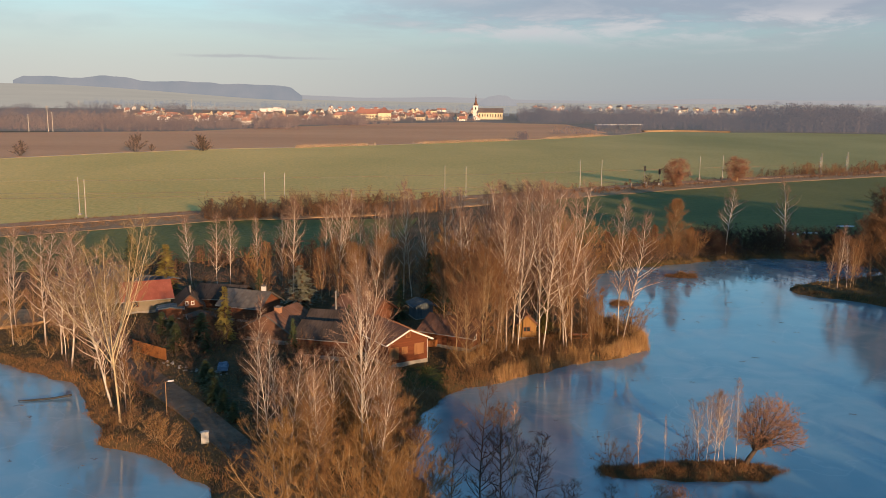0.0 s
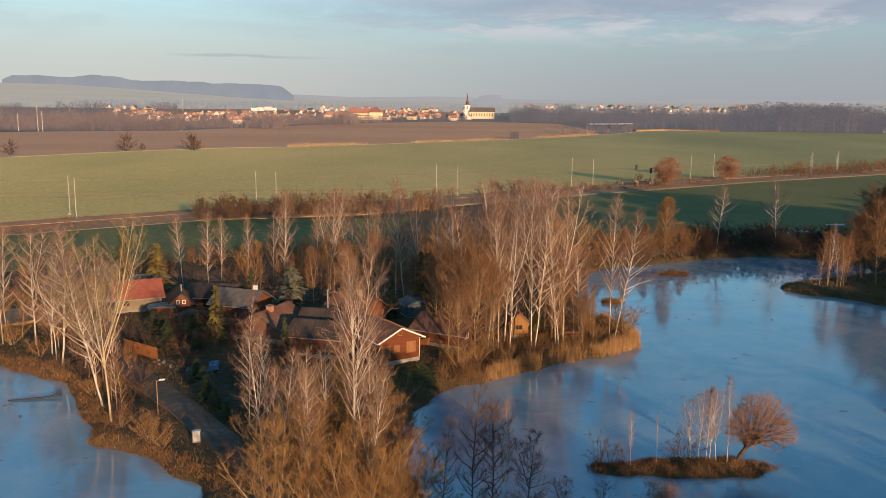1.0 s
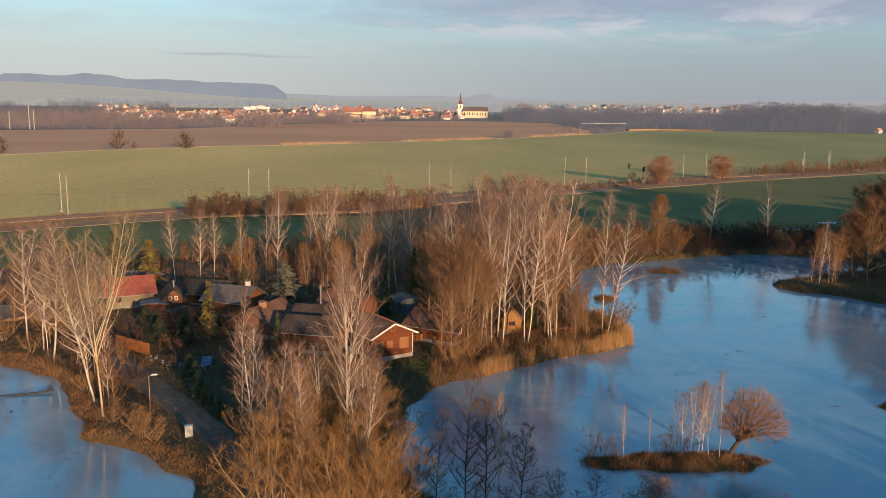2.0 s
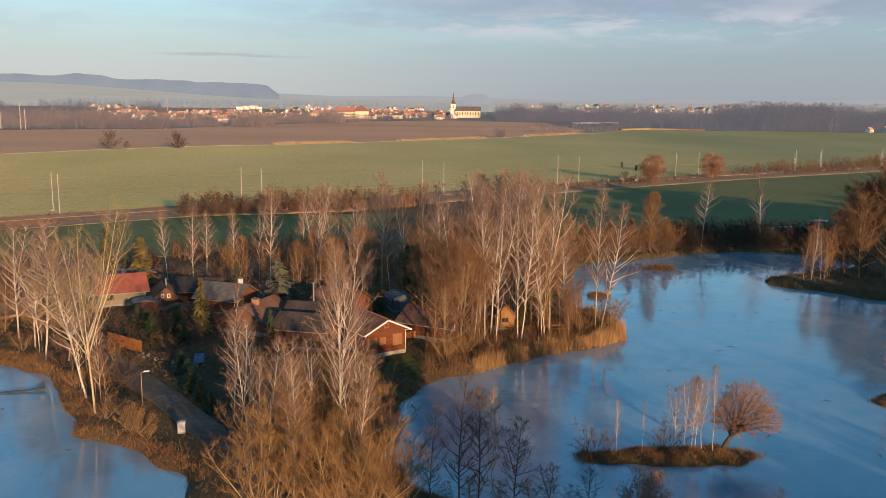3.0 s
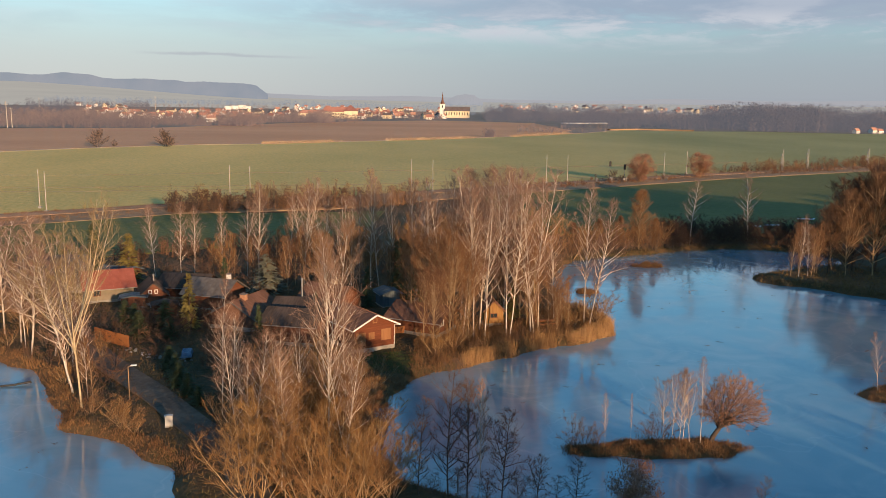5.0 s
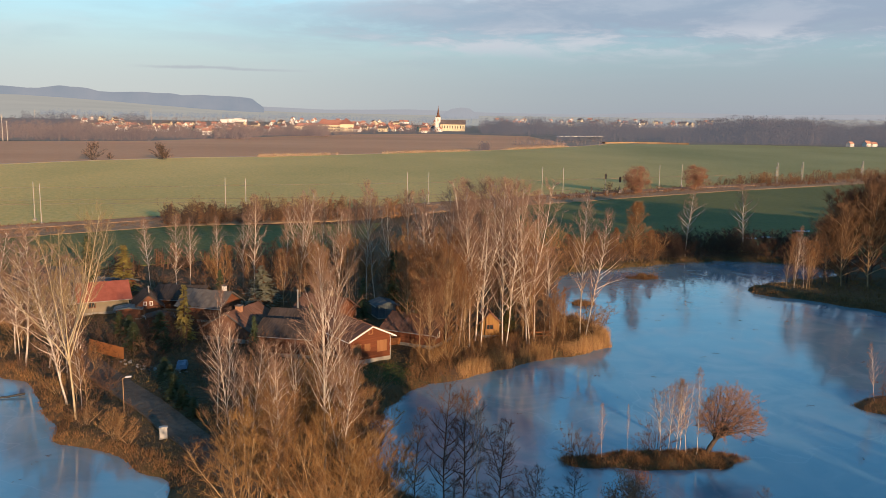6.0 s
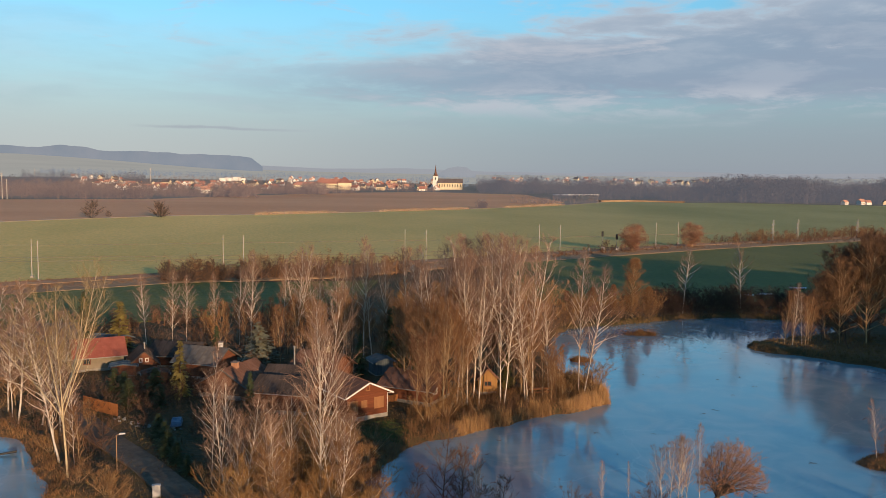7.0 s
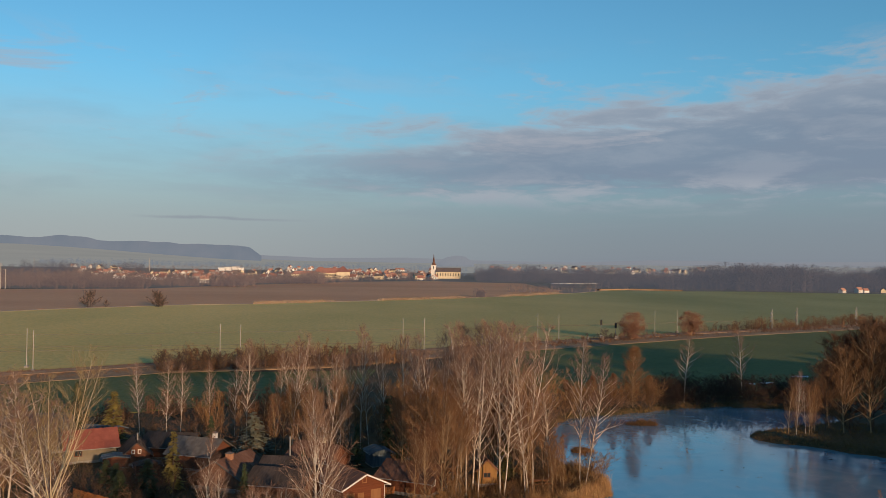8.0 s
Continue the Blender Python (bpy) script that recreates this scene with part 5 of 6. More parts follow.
def cottage(name, x, y, rz, w, l, hw, rise, roof_mat, wall_mat, label, front=(), side=(), over=0.45, trim=None, chimney=None, base=0.35, frame_mat=None, gable_hole=None, gable_two=None, ridge_off=0.0,
            chim_mat=None, group="cottages by the pond", z=None, door=None, flue=None, closed=None):
    """A gabled cottage: its front gable faces local -y. front/side: openings (x0, z0, x1, z1) in the front gable wall and the +x wall."""
    root = thing(name, x, y, float(height(x, y)) - 0.02 if z is None else z, rz, label, "cottage", group)
    fm = frame_mat or M["white"]
    ply = Acc()
    ply.box(-w / 2 - 0.06, -l / 2 - 0.06, -0.6, w / 2 + 0.06, l / 2 + 0.06, base)
    part("plinth", ply, M["concrete"], root, "grey concrete plinth")
    up = Matrix.Translation((0, 0, base))
    mf = up @ Matrix.Translation((0, -l / 2, 0))
    mb = up @ Matrix.Translation((0, l / 2, 0)) @ Matrix.Rotation(math.pi, 4, "Z")
    mr = up @ Matrix.Translation((w / 2, 0, 0)) @ Matrix.Rotation(math.pi / 2, 4, "Z")
    ml = up @ Matrix.Translation((-w / 2, 0, 0)) @ Matrix.Rotation(-math.pi / 2, 4, "Z")
    holes = list(front) + ([door] if door else [])
    for width_, openings, m_, yy in ((w, holes, mf, -l / 2), (w, [], mb, l / 2 - 0.16), (l - 0.32, list(side), mr, None), (l - 0.32, [], ml, None)):
        wl = Acc()
        wall_panel(wl, width_, hw, openings, m_)
        if yy is not None:
            wl.prism([Vector((-w / 2, yy, base + hw)), Vector((w / 2, yy, base + hw)), Vector((ridge_off, yy, base + hw + rise))], Vector((0, 0.16, 0)))
        part("wall", wl, wall_mat, root)
    for o in front:
        window(root, mf, *o, fm, bars=1 if o[2] - o[0] > 0.5 else 0, closed=closed if closed and o[2] - o[0] > 0.5 else None)
    for o in side:
        window(root, mr, *o, fm)
    if gable_hole:
        window(root, mf @ Matrix.Translation((0, -0.03, hw)), *gable_hole, fm, bars=0)
    if gable_two:
        window(root, mf @ Matrix.Translation((0, -0.03, hw)), *gable_two, fm, bars=0)
    if door:
        d = Acc()
        d.box(door[0] + 0.02, 0.02, door[1], door[2] - 0.02, 0.07, door[3] - 0.02)
        dr = part("door", d, closed or M["darkwood"], root)
        dr.matrix_basis = mf
        hd = Acc()
        hd.box(door[2] - 0.16, -0.03, 0.98, door[2] - 0.08, 0.02, 1.06)
        part("door_handle", hd, M["steel"], dr)
    for sgn in (-1, 1):
        rf = Acc()
        ex = sgn * w / 2
        d = Vector((ex - ridge_off, 0, -rise))
        out_ = d.normalized() * over
        n = Vector((-d.z * 1, 0, d.x)) if sgn > 0 else Vector((d.z, 0, -d.x))
        n = n.normalized() * 0.12
        a0 = Vector((ridge_off, -l / 2 - over, base + hw + rise)) + Vector((0, 0, 0.02))
        e0 = Vector((ex, -l / 2 - over, base + hw)) + out_ + Vector((0, 0, 0.02))
        rf.prism([a0, e0, e0 + n, a0 + n], Vector((0, l + 2 * over, 0)))
        rp = part("roof", rf, roof_mat, root)
        # battens along the slope show the sheet joints
        bt = Acc()
        cnt = int(l / 0.9)
        for i in range(cnt + 1):
            yy = -l / 2 - over + 0.06 + (l + 2 * over - 0.16) * i / cnt
            s0, s1 = a0 + n, e0 + n
            bt.prism([Vector((s0.x, yy, s0.z)), Vector((s1.x, yy, s1.z)), Vector((s1.x, yy, s1.z)) + n * 0.35, Vector((s0.x, yy, s0.z)) + n * 0.35], Vector((0, 0.05, 0)))
        part("seam", bt, roof_mat, rp)
        if trim:
            bg_ = Acc()
            u = Vector((0, -0.03, 0))
            bg_.prism([a0 + u - n * 0.3, e0 + u - n * 0.3, e0 + u + n * 1.05, a0 + u + n * 1.05], Vector((0, -0.05, 0)))
            part("bargeboard", bg_, trim, rp, "pale painted bargeboard")
        gt = Acc()
        gt.tube([Vector((e0.x + sgn * 0.06, -l / 2 - over + 0.02, e0.z + 0.02)), Vector((e0.x + sgn * 0.06, l / 2 + over - 0.02, e0.z + 0.02))], [0.06, 0.06], 6)
        if trim and sgn > 0:
            gt.tube([Vector((e0.x + 0.06, -l / 2 - over + 0.1, e0.z)), Vector((w / 2 + 0.08, -l / 2 + 0.1, base + hw - 0.3)), Vector((w / 2 + 0.08, -l / 2 + 0.1, 0.1))], [0.045] * 3, 6)
        part("gutter", gt, trim or M["steel"], root)
    if chimney:
        cx, cy, ch, cw = chimney
        c = Acc()
        zr = base + hw + rise * (1 - abs(cx - ridge_off) / (w / 2))
        c.box(cx - cw / 2, cy - cw / 2, zr - 0.7, cx + cw / 2, cy + cw / 2, zr + ch)
        cp = part("chimney", c, chim_mat or M["brick"], root)
        cap = Acc()
        cap.box(cx - cw / 2 - 0.07, cy - cw / 2 - 0.07, zr + ch, cx + cw / 2 + 0.07, cy + cw / 2 + 0.07, zr + ch + 0.1)
        cap.box(cx - cw / 4, cy - cw / 4, zr + ch + 0.1, cx + cw / 4, cy + cw / 4, zr + ch + 0.22)
        part("chimney_cap", cap, M["slate"], cp)
    if flue:
        fx, fy, fh = flue
        f = Acc()
        zr = base + hw + rise * (1 - abs(fx - ridge_off) / (w / 2))
        f.tube([Vector((fx, fy, zr - 0.4)), Vector((fx, fy, zr + fh))], [0.1, 0.1], 8)
        f.tube([Vector((fx, fy, zr + fh)), Vector((fx, fy, zr + fh + 0.12)), Vector((fx, fy, zr + fh + 0.22))], [0.16, 0.16, 0.03], 8)
        part("flue_pipe", f, M["steel"], root, "thin metal flue pipe")
    return root


cottage("log_cabin", -6.5, 101.1, 33, 5.3, 7.0, 2.6, 1.25, M["roofbrown"], M["logs"], "brown timber cabin with white-edged gable roof and shuttered windows",
        front=[(0.95, 0.75, 2.15, 1.95), (-0.75, 1.05, -0.1, 1.75), (-2.4, 0.45, -1.3, 1.85)], over=0.55, trim=M["white"], gable_hole=(-0.2, 0.35, 0.25, 0.85), frame_mat=M["shutter"], closed=M["shutter"], base=0.4)
cottage("brown_cottage", 1.2, 107.4, 62, 5.4, 6.4, 1.8, 1.25, M["roofbrown"], M["darkwood"], "dark timber cottage with a brown roof and whitewashed chimney",
        front=[(-1.8, 0.8, -0.8, 1.8)], side=[(-1.5, 0.8, -0.4, 1.8)], over=0.8, chimney=(0.3, 1.2, 0.6, 0.4), chim_mat=M["concrete"], flue=(0.3, 1.2, 1.6))
cottage("yellow_shed", 10.2, 110.8, 6, 2.5, 2.6, 1.7, 1.2, M["roofbrown"], M["yellowwood"], "small yellow timber cabin with a steep gable roof", front=[(-0.45, 0.75, 0.45, 1.35)], over=0.28, frame_mat=M["shutter"], base=0.3)
cottage("chimney_cottage", -21.6, 110.0, -22, 7.4, 6.4, 1.1, 2.1, M["roofbrown"], M["roofbrown"], "cottage with a brown boarded gable and a brick chimney", side=[(-2.0, 0.4, -1.0, 1.0), (0.8, 0.4, 1.8, 1.0)],
        chimney=(0.3, -1.2, 0.7, 0.7), over=0.6, trim=M["roofgrey"])
cottage("grey_cottage", -28.0, 120.0, 70, 5.6, 6.4, 1.9, 1.6, M["roofgrey"], M["darkwood"], "cottage with a grey fibre-cement roof and white chimney", side=[(-1.4, 0.8, -0.4, 1.8)], chimney=(0.8, -1.8, 1.1, 0.5), chim_mat=M["white"])
cottage("flue_cottage", -14.5, 109.5, 80, 5.0, 6.0, 2.2, 1.1, M["roofdark"], M["darkwood"], "low dark cottage with a felt roof and metal flue", side=[(-1.4, 0.8, -0.4, 1.8)], flue=(0.9, 0.2, 2.6))
cottage("dark_cottage", -14.2, 102.6, 75, 5.2, 6.4, 2.2, 1.2, M["roofdark"], M["darkwood"], "low dark cottage with a worn brown-grey roof", side=[(-1.4, 0.8, -0.4, 1.8)], over=0.6)
cottage("birch_cottage", -11.6, 117.0, 60, 5.4, 6.4, 1.9, 1.6, M["roofbrown"], M["darkwood"], "brown-roofed cottage behind birches with a pale chimney", chimney=(0.2, -0.6, 1.0, 0.55), chim_mat=M["plaster"])
cottage("red_cabin", -37.6, 123.0, 20, 3.4, 5.4, 1.2, 1.5, M["roofdark"], M["darkwood"], "dark red cabin with two white-framed windows in its gable", over=0.5, gable_hole=(-0.62, 0.12, -0.3, 0.58), gable_two=(0.2, 0.12, 0.52, 0.58), flue=(0.2, -0.6, 1.0))
cottage("long_cottage", -33.4, 126.5, 80, 5.4, 7.0, 1.5, 1.4, M["roofdark"], M["darkwood"], "dark-roofed long cottage in deep shade", side=[(-1.4, 0.8, -0.4, 1.8)])
cottage("red_roof_house", -44.6, 124.8, -64, 5.8, 6.4, 1.8, 1.9, M["roofred"], M["dimplaster"], "beige plastered house with a red tin roof", side=[(-2.2, 0.7, -1.3, 1.6)], front=[(-1.6, 0.7, -0.7, 1.6)], over=0.5, frame_mat=M["darkwood"])
cottage("grey_house", -54.5, 130.5, -78, 6.5, 9.0, 2.6, 2.2, M["roofgrey"], M["dimplaster"], "plastered house with a weathered grey roof", side=[(-2.2, 0.9, -1.2, 2.1)])
cottage("blue_shed", -47.0, 137.0, 75, 4.0, 5.0, 1.6, 0.6, M["bluetin"], M["darkwood"], "low shed with pale blue metal sheets", base=0.1, group="sheds")
cottage("garden_shed", -3.8, 121.4, 20, 2.6, 3.2, 1.8, 0.4, M["bluetin"], M["bluetin"], "small blue-grey sheet metal garden shed", base=0.1, group="sheds")
cottage("lean_to", -39.2, 119.6, 15, 3.2, 2.2, 1.2, 0.25, M["bluetin"], M["darkwood"], "low lean-to with a bluish metal roof", base=0.1, group="sheds", over=0.25)
cottage("wood_store", -33.6, 115.0, 20, 3.0, 2.4, 1.4, 0.35, M["roofdark"], M["darkwood"], "low dark timber store by the gardens", base=0.1, group="sheds", over=0.3)


# ---- lamps, boxes, fences, lane edge ----
def street_lamp(x, y):
    root = thing("street_lamp", x, y, float(height(x, y)) - 0.05, 0, "slim ochre street lamp beside the gravel lane", "street lamp")
    a = Acc()
    a.tube([Vector((0, 0, 0)), Vector((0, 0, 0.5)), Vector((0, 0, 0.52)), Vector((0, 0, 3.4))], [0.08, 0.08, 0.05, 0.04], 8)
    part("post", a, M["rustpole"], root)
    b = Acc()
    b.tube([Vector((0, 0, 3.35)), Vector((0.2, 0, 3.48)), Vector((0.42, 0, 3.52))], [0.035] * 3, 6)
    part("arm", b, M["rustpole"], root)
    c = Acc()
    c.prism([Vector((0.28, -0.13, 3.48)), Vector((0.82, -0.1, 3.52)), Vector((0.82, 0.1, 3.52)), Vector((0.28, 0.13, 3.48))], Vector((0, 0, 0.11)))
    part("lantern", c, M["white"], root, "pale lamp head")


street_lamp(-27.45, 81.2)


def meter_box(x, y):
    root = thing("utility_cabinet", x, y, float(height(x, y)) - 0.03, 14, "white utility cabinet in the grass beside the lane", "cabinet")
    a = Acc()
    a.box(-0.4, -0.22, 0, 0.4, 0.22, 0.15)
    part("plinth", a, M["concrete"], root)
    b = Acc()
    b.box(-0.36, -0.19, 0.15, 0.36, 0.19, 1.16)
    part("body", b, M["rubblepaint"], root)
    for s in (-1, 1):
        d = Acc()
        d.box(min(s * 0.015, s * 0.34), -0.21, 0.2, max(s * 0.015, s * 0.34), -0.192, 1.1)
        dr = part("door", d, M["rubblepaint"], root)
        hh = Acc()
        hh.box(s * 0.06 - 0.015, -0.235, 0.6, s * 0.06 + 0.015, -0.21, 0.72)
        part("handle", hh, M["steel"], dr)
    c = Acc()
    c.prism([Vector((-0.42, -0.25, 1.16)), Vector((0.42, -0.25, 1.16)), Vector((0.42, -0.25, 1.2)), Vector((0, -0.25, 1.26)), Vector((-0.42, -0.25, 1.2))], Vector((0, 0.5, 0)))
    part("lid", c, M["rubblepaint"], root)
    root.matrix_basis = root.matrix_basis @ Matrix.Diagonal((0.9, 0.9, 0.9, 1))


meter_box(-21.65, 73.9)


def fence(x0, y0, x1, y1, h, label):
    ln = math.hypot(x1 - x0, y1 - y0)
    root = thing("fence", x0, y0, float(height(x0, y0)), math.degrees(math.atan2(y1 - y0, x1 - x0)), label, "fence", "fences")
    n = int(ln / 0.16)
    bd = Acc()
    bd.box(0, -0.012, 0.06, 0.145, 0.012, h)
    me_ = bd.mesh("board", M["fence"])
    for i in range(n):
        o = new("board", me_)
        o.parent = root
        o.matrix_basis = pose(i * 0.16, 0, 0.02 * math.sin(i * 7.1), 0, 0.4 * math.sin(i * 3.3), 0)
    for i in range(int(ln / 2.4) + 1):
        p = Acc()
        p.box(i * 2.4, 0.014, -0.3, i * 2.4 + 0.1, 0.11, h - 0.1)
        part("post", p, M["darkwood"], root)


fence(-38.4, 102.4, -33.0, 98.4, 1.5, "orange-brown board fence at the end of the lane")
fence(-3.0, 105.0, 2.2, 106.8, 0.9, "low orange-brown board fence on the bank")


def bench(x, y, rz):
    root = thing("picnic_table", x, y, float(height(x, y)) - 0.03, rz, "weathered red-brown picnic table on the bank", "table")
    for yy in (-0.24, 0.0, 0.24):
        a = Acc()
        a.box(-1.5, yy - 0.11, 0.74, 1.5, yy + 0.11, 0.79)
        part("plank", a, M["fence"], root)
    for yy in (-0.75, 0.75):
        a = Acc()
        a.box(-1.5, yy - 0.14, 0.43, 1.5, yy + 0.14, 0.48)
        part("seat", a, M["fence"], root)
    for xx in (-1.1, 1.1):
        a = Acc()
        a.box(xx - 0.05, -0.8, 0.36, xx + 0.05, 0.8, 0.428)
        a.prism([Vector((xx - 0.05, -0.62, 0)), Vector((xx - 0.05, -0.5, 0)), Vector((xx - 0.05, -0.08, 0.74)), Vector((xx - 0.05, -0.2, 0.74))], Vector((0.1, 0, 0)))
        a.prism([Vector((xx - 0.05, 0.5, 0)), Vector((xx - 0.05, 0.62, 0)), Vector((xx - 0.05, 0.2, 0.74)), Vector((xx - 0.05, 0.08, 0.74))], Vector((0.1, 0, 0)))
        part("leg", a, M["fence"], root)


bench(16.9, 110.0, 12)


def covered_trailer(x, y, rz):
    root = thing("covered_trailer", x, y, float(height(x, y)), rz, "small trailer under a crumpled blue tarpaulin", "trailer")
    r = random.Random(3)
    a = Acc()
    xs, ys = [-1.7, -1.3, -0.6, 0.1, 0.8, 1.4, 1.7], [-0.85, -0.7, -0.25, 0.25, 0.7, 0.85]
    grid = {}
    for i, xx in enumerate(xs):
        for j, yy in enumerate(ys):
            rim = i in (0, len(xs) - 1) or j in (0, len(ys) - 1)
            grid[i, j] = Vector((xx, yy, 0.45 if rim else 1.25 + rnd(r, -0.12, 0.12) - 0.15 * abs(xx)))
    for i in range(len(xs) - 1):
        for j in range(len(ys) - 1):
            a.quad(grid[i, j], grid[i + 1, j], grid[i + 1, j + 1], grid[i, j + 1])
    root.matrix_basis = root.matrix_basis @ Matrix.Diagonal((0.72, 0.72, 0.72, 1))
    part("tarpaulin", a, M["tarp"], root)
    b = Acc()
    b.box(-1.6, -0.75, 0.4, 1.6, 0.75, 0.62)
    b.tube([Vector((1.6, 0, 0.5)), Vector((2.6, 0, 0.45))], [0.05, 0.05], 6)
    part("bed", b, M["steel"], root)
    for s in (-1, 1):
        wv = Acc()
        wv.tube([Vector((0, s * 0.70, 0.28)), Vector((0, s * 0.74, 0.28)), Vector((0, s * 0.84, 0.28)), Vector((0, s * 0.88, 0.28))], [0.2, 0.28, 0.28, 0.2], 14)
        part("wheel", wv, M["black"], root)


covered_trailer(-25.6, 95.4, 100)


def rock_mesh(seed):
    r = random.Random(seed)
    bm = bmesh.new()
    bmesh.ops.create_icosphere(bm, subdivisions=1, radius=0.5)
    for v in bm.verts:
        v.co *= rnd(r, 0.7, 1.15)
        v.co.z *= 0.7
    m = bpy.data.meshes.new("stone")
    bm.to_mesh(m)
    bm.free()
    m.materials.append(M["stone"])
    return m


rocks = [rock_mesh(i) for i in range(4)]
r = random.Random(9)
for i in range(34):
    s = rnd(r, 0.0, 1.0)
    x, y = -33.5 + 8.5 * s + rnd(r, -0.8, 0.8), 97.6 - 3.6 * s + rnd(r, -0.9, 0.9)
    k = rnd(r, 0.18, 0.5)
    o = new("stone", rocks[i % 4])
    o.matrix_basis = pose(x, y, float(height(x, y)) + 0.18 * k, rnd(r, 0, 40), 0, rnd(r, 0, 360)) @ Matrix.Diagonal((k, k * rnd(r, 0.7, 1.3), k, 1))
    tagged(o, "pale rubble stone heaped at the lane end", "stone", "rubble at the lane end")

# jetty log in the west pond, drift twigs on the ice, patch of old snow
a = Acc()
a.tube([Vector((-44.6, 86.2, 0.08)), Vector((-43.0, 86.5, 0.11)), Vector((-41.2, 87.0, 0.14)), Vector((-39.6, 87.6, 0.3))], [0.05, 0.09, 0.11, 0.12], 7)
tagged(part("driftwood_log", a, M["black"]), "dark fallen trunk lying frozen in the ice", "log")
a = Acc()
r = random.Random(12)
for i in range(130):
    x, y = rnd(r, 2, 72), rnd(r, 62, 160)
    if i % 5 == 0:
        x, y = rnd(r, -50, -22), rnd(r, 66, 96)
    if float(water(x, y)) < 1.5:
        continue
    for _ in range(r.randrange(2, 6)):
        an = rnd(r, 0, 6.28)
        p = Vector((x + rnd(r, -0.3, 0.3), y + rnd(r, -0.3, 0.3), 0.01))
        a.needle(p, p + Vector((math.cos(an), math.sin(an), 0.06)) * rnd(r, 0.15, 0.6), 0.03)
tagged(part("ice_litter", a, M["darkbark"]), "twigs and leaves frozen onto the ice", "litter", kind="stuff")
for x, y, w_ in ((81.7, 203.5, 1.5), (86.0, 205.5, 2.2), (100.5, 217.5, 2.5)):
    a = Acc()
    rr = random.Random(int(x))
    pts = [Vector((math.cos(t * 0.52) * w_ * rnd(rr, 0.6, 1.1), math.sin(t * 0.52) * 0.9 * rnd(rr, 0.6, 1.1), 0)) for t in range(12)]
    a.prism(pts, Vector((0, 0, 0.3)))
    o = tagged(part("snow_patch", a, M["snow"]), "thin patch of old snow in the shade", "snow")
    o.matrix_basis = pose(x, y, LAND + 0.05)


# ---- reeds and grass ----
def blades(name, spots, material, label, h0, h1, per, width, lean=0.25, spread=0.25, seed=1):
    r = np.random.default_rng(seed)
    pts = np.repeat(np.asarray(spots), per, 0)
    n = len(pts)
    x, y = pts[:, 0] + r.normal(0, spread, n), pts[:, 1] + r.normal(0, spread, n)
    keep = water(x, y) < 0.25
    x, y = x[keep], y[keep]
    n = len(x)
    z = height(x, y) - 0.05
    clump = 0.62 + 0.38 * np.sin(x * 1.9 + 2.1 * np.sin(y * 1.3)) * np.sin(y * 2.3 + 1.1 * np.sin(x * 0.8))
    a, h = r.uniform(0, 6.283, n), r.uniform(h0, h1, n) * np.clip(clump + r.normal(0, 0.12, n), 0.25, 1.1)
    lx, ly = r.normal(0, lean, n) * h, r.normal(0, lean, n) * h
    w = width * r.uniform(0.6, 1.3, n)
    v = np.empty((n, 3, 3))
    v[:, 0] = np.stack([x - np.cos(a) * w, y - np.sin(a) * w, z], -1)
    v[:, 1] = np.stack([x + np.cos(a) * w, y + np.sin(a) * w, z], -1)
    v[:, 2] = np.stack([x + lx, y + ly, z + h], -1)
    m = bpy.data.meshes.new(name)
    m.from_pydata(v.reshape(-1, 3).tolist(), [], np.arange(3 * n).reshape(n, 3).tolist())
    m.materials.append(material)
    return tagged(new(name, m), label, "grass", kind="stuff")


r = np.random.default_rng(4)


def spots(count, x0, y0, x1, y1, lo, hi):
    """Random places whose distance onto the land lies between lo and hi."""
    x, y = r.uniform(x0, x1, count), r.uniform(y0, y1, count)
    d = -water(x, y)
    k = (d > lo) & (d < hi)
    return np.stack([x[k], y[k]], -1)


belt = spots(24000, 5, 88, 27, 120, 0.0, 1.7)
thick_ = np.sin(belt[:, 0] * 0.9 + 1.2 * np.sin(belt[:, 1] * 0.8)) + np.sin(belt[:, 0] * 2.3 + 0.6) * 0.6 + stepf(belt[:, 0], 17, 21) * 1.4
belt = belt[thick_ + r.normal(0, 0.45, len(belt)) > -0.35]
blades("reed_belt", belt, M["reed"], "straw-coloured dry reeds along the bank", 0.5, 2.1, 11, 0.017, 0.2, 0.22, 1)
blades("spit_edge", spots(5000, 55, 126, 82, 147, 0.0, 1.6), M["tussock"], "rusty sedge along the edge of the low spit", 0.3, 0.9, 5, 0.03, 0.35, 0.3, 14)
blades("bank_growth", spots(15000, 0, 88, 26, 117, 1.0, 10), M["tussock"], "russet dead stalks under the birches of the bank", 0.4, 1.5, 5, 0.018, 0.3, 0.3, 13)
blades("west_sedge", np.concatenate([spots(20000, -60, 64, -16, 106, -0.1, 1.6), spots(3000, -5, 60, 6, 97, -0.1, 1.8)]), M["tussock"], "rusty brown sedge along the western bank", 0.25, 0.8, 9, 0.025, 0.4, 0.25, 2)
blades("isle_tussock", np.concatenate([spots(2600, 12, 67, 31, 74, -0.1, 3), spots(1000, 44, 80, 56, 88, -0.1, 3)]),
       M["tussock"], "rusty brown sedge tussocks on the isles", 0.2, 0.65, 12, 0.022, 0.4, 0.25, 3)
blades("islet_tussock", np.concatenate([spots(900, 39, 153, 46, 158, -0.2, 3), spots(700, 25, 131, 30, 135, -0.2, 3)]), M["tussock"], "rusty tussocks on two tiny islets", 0.5, 1.3, 12, 0.03, 0.3, 0.2, 9)
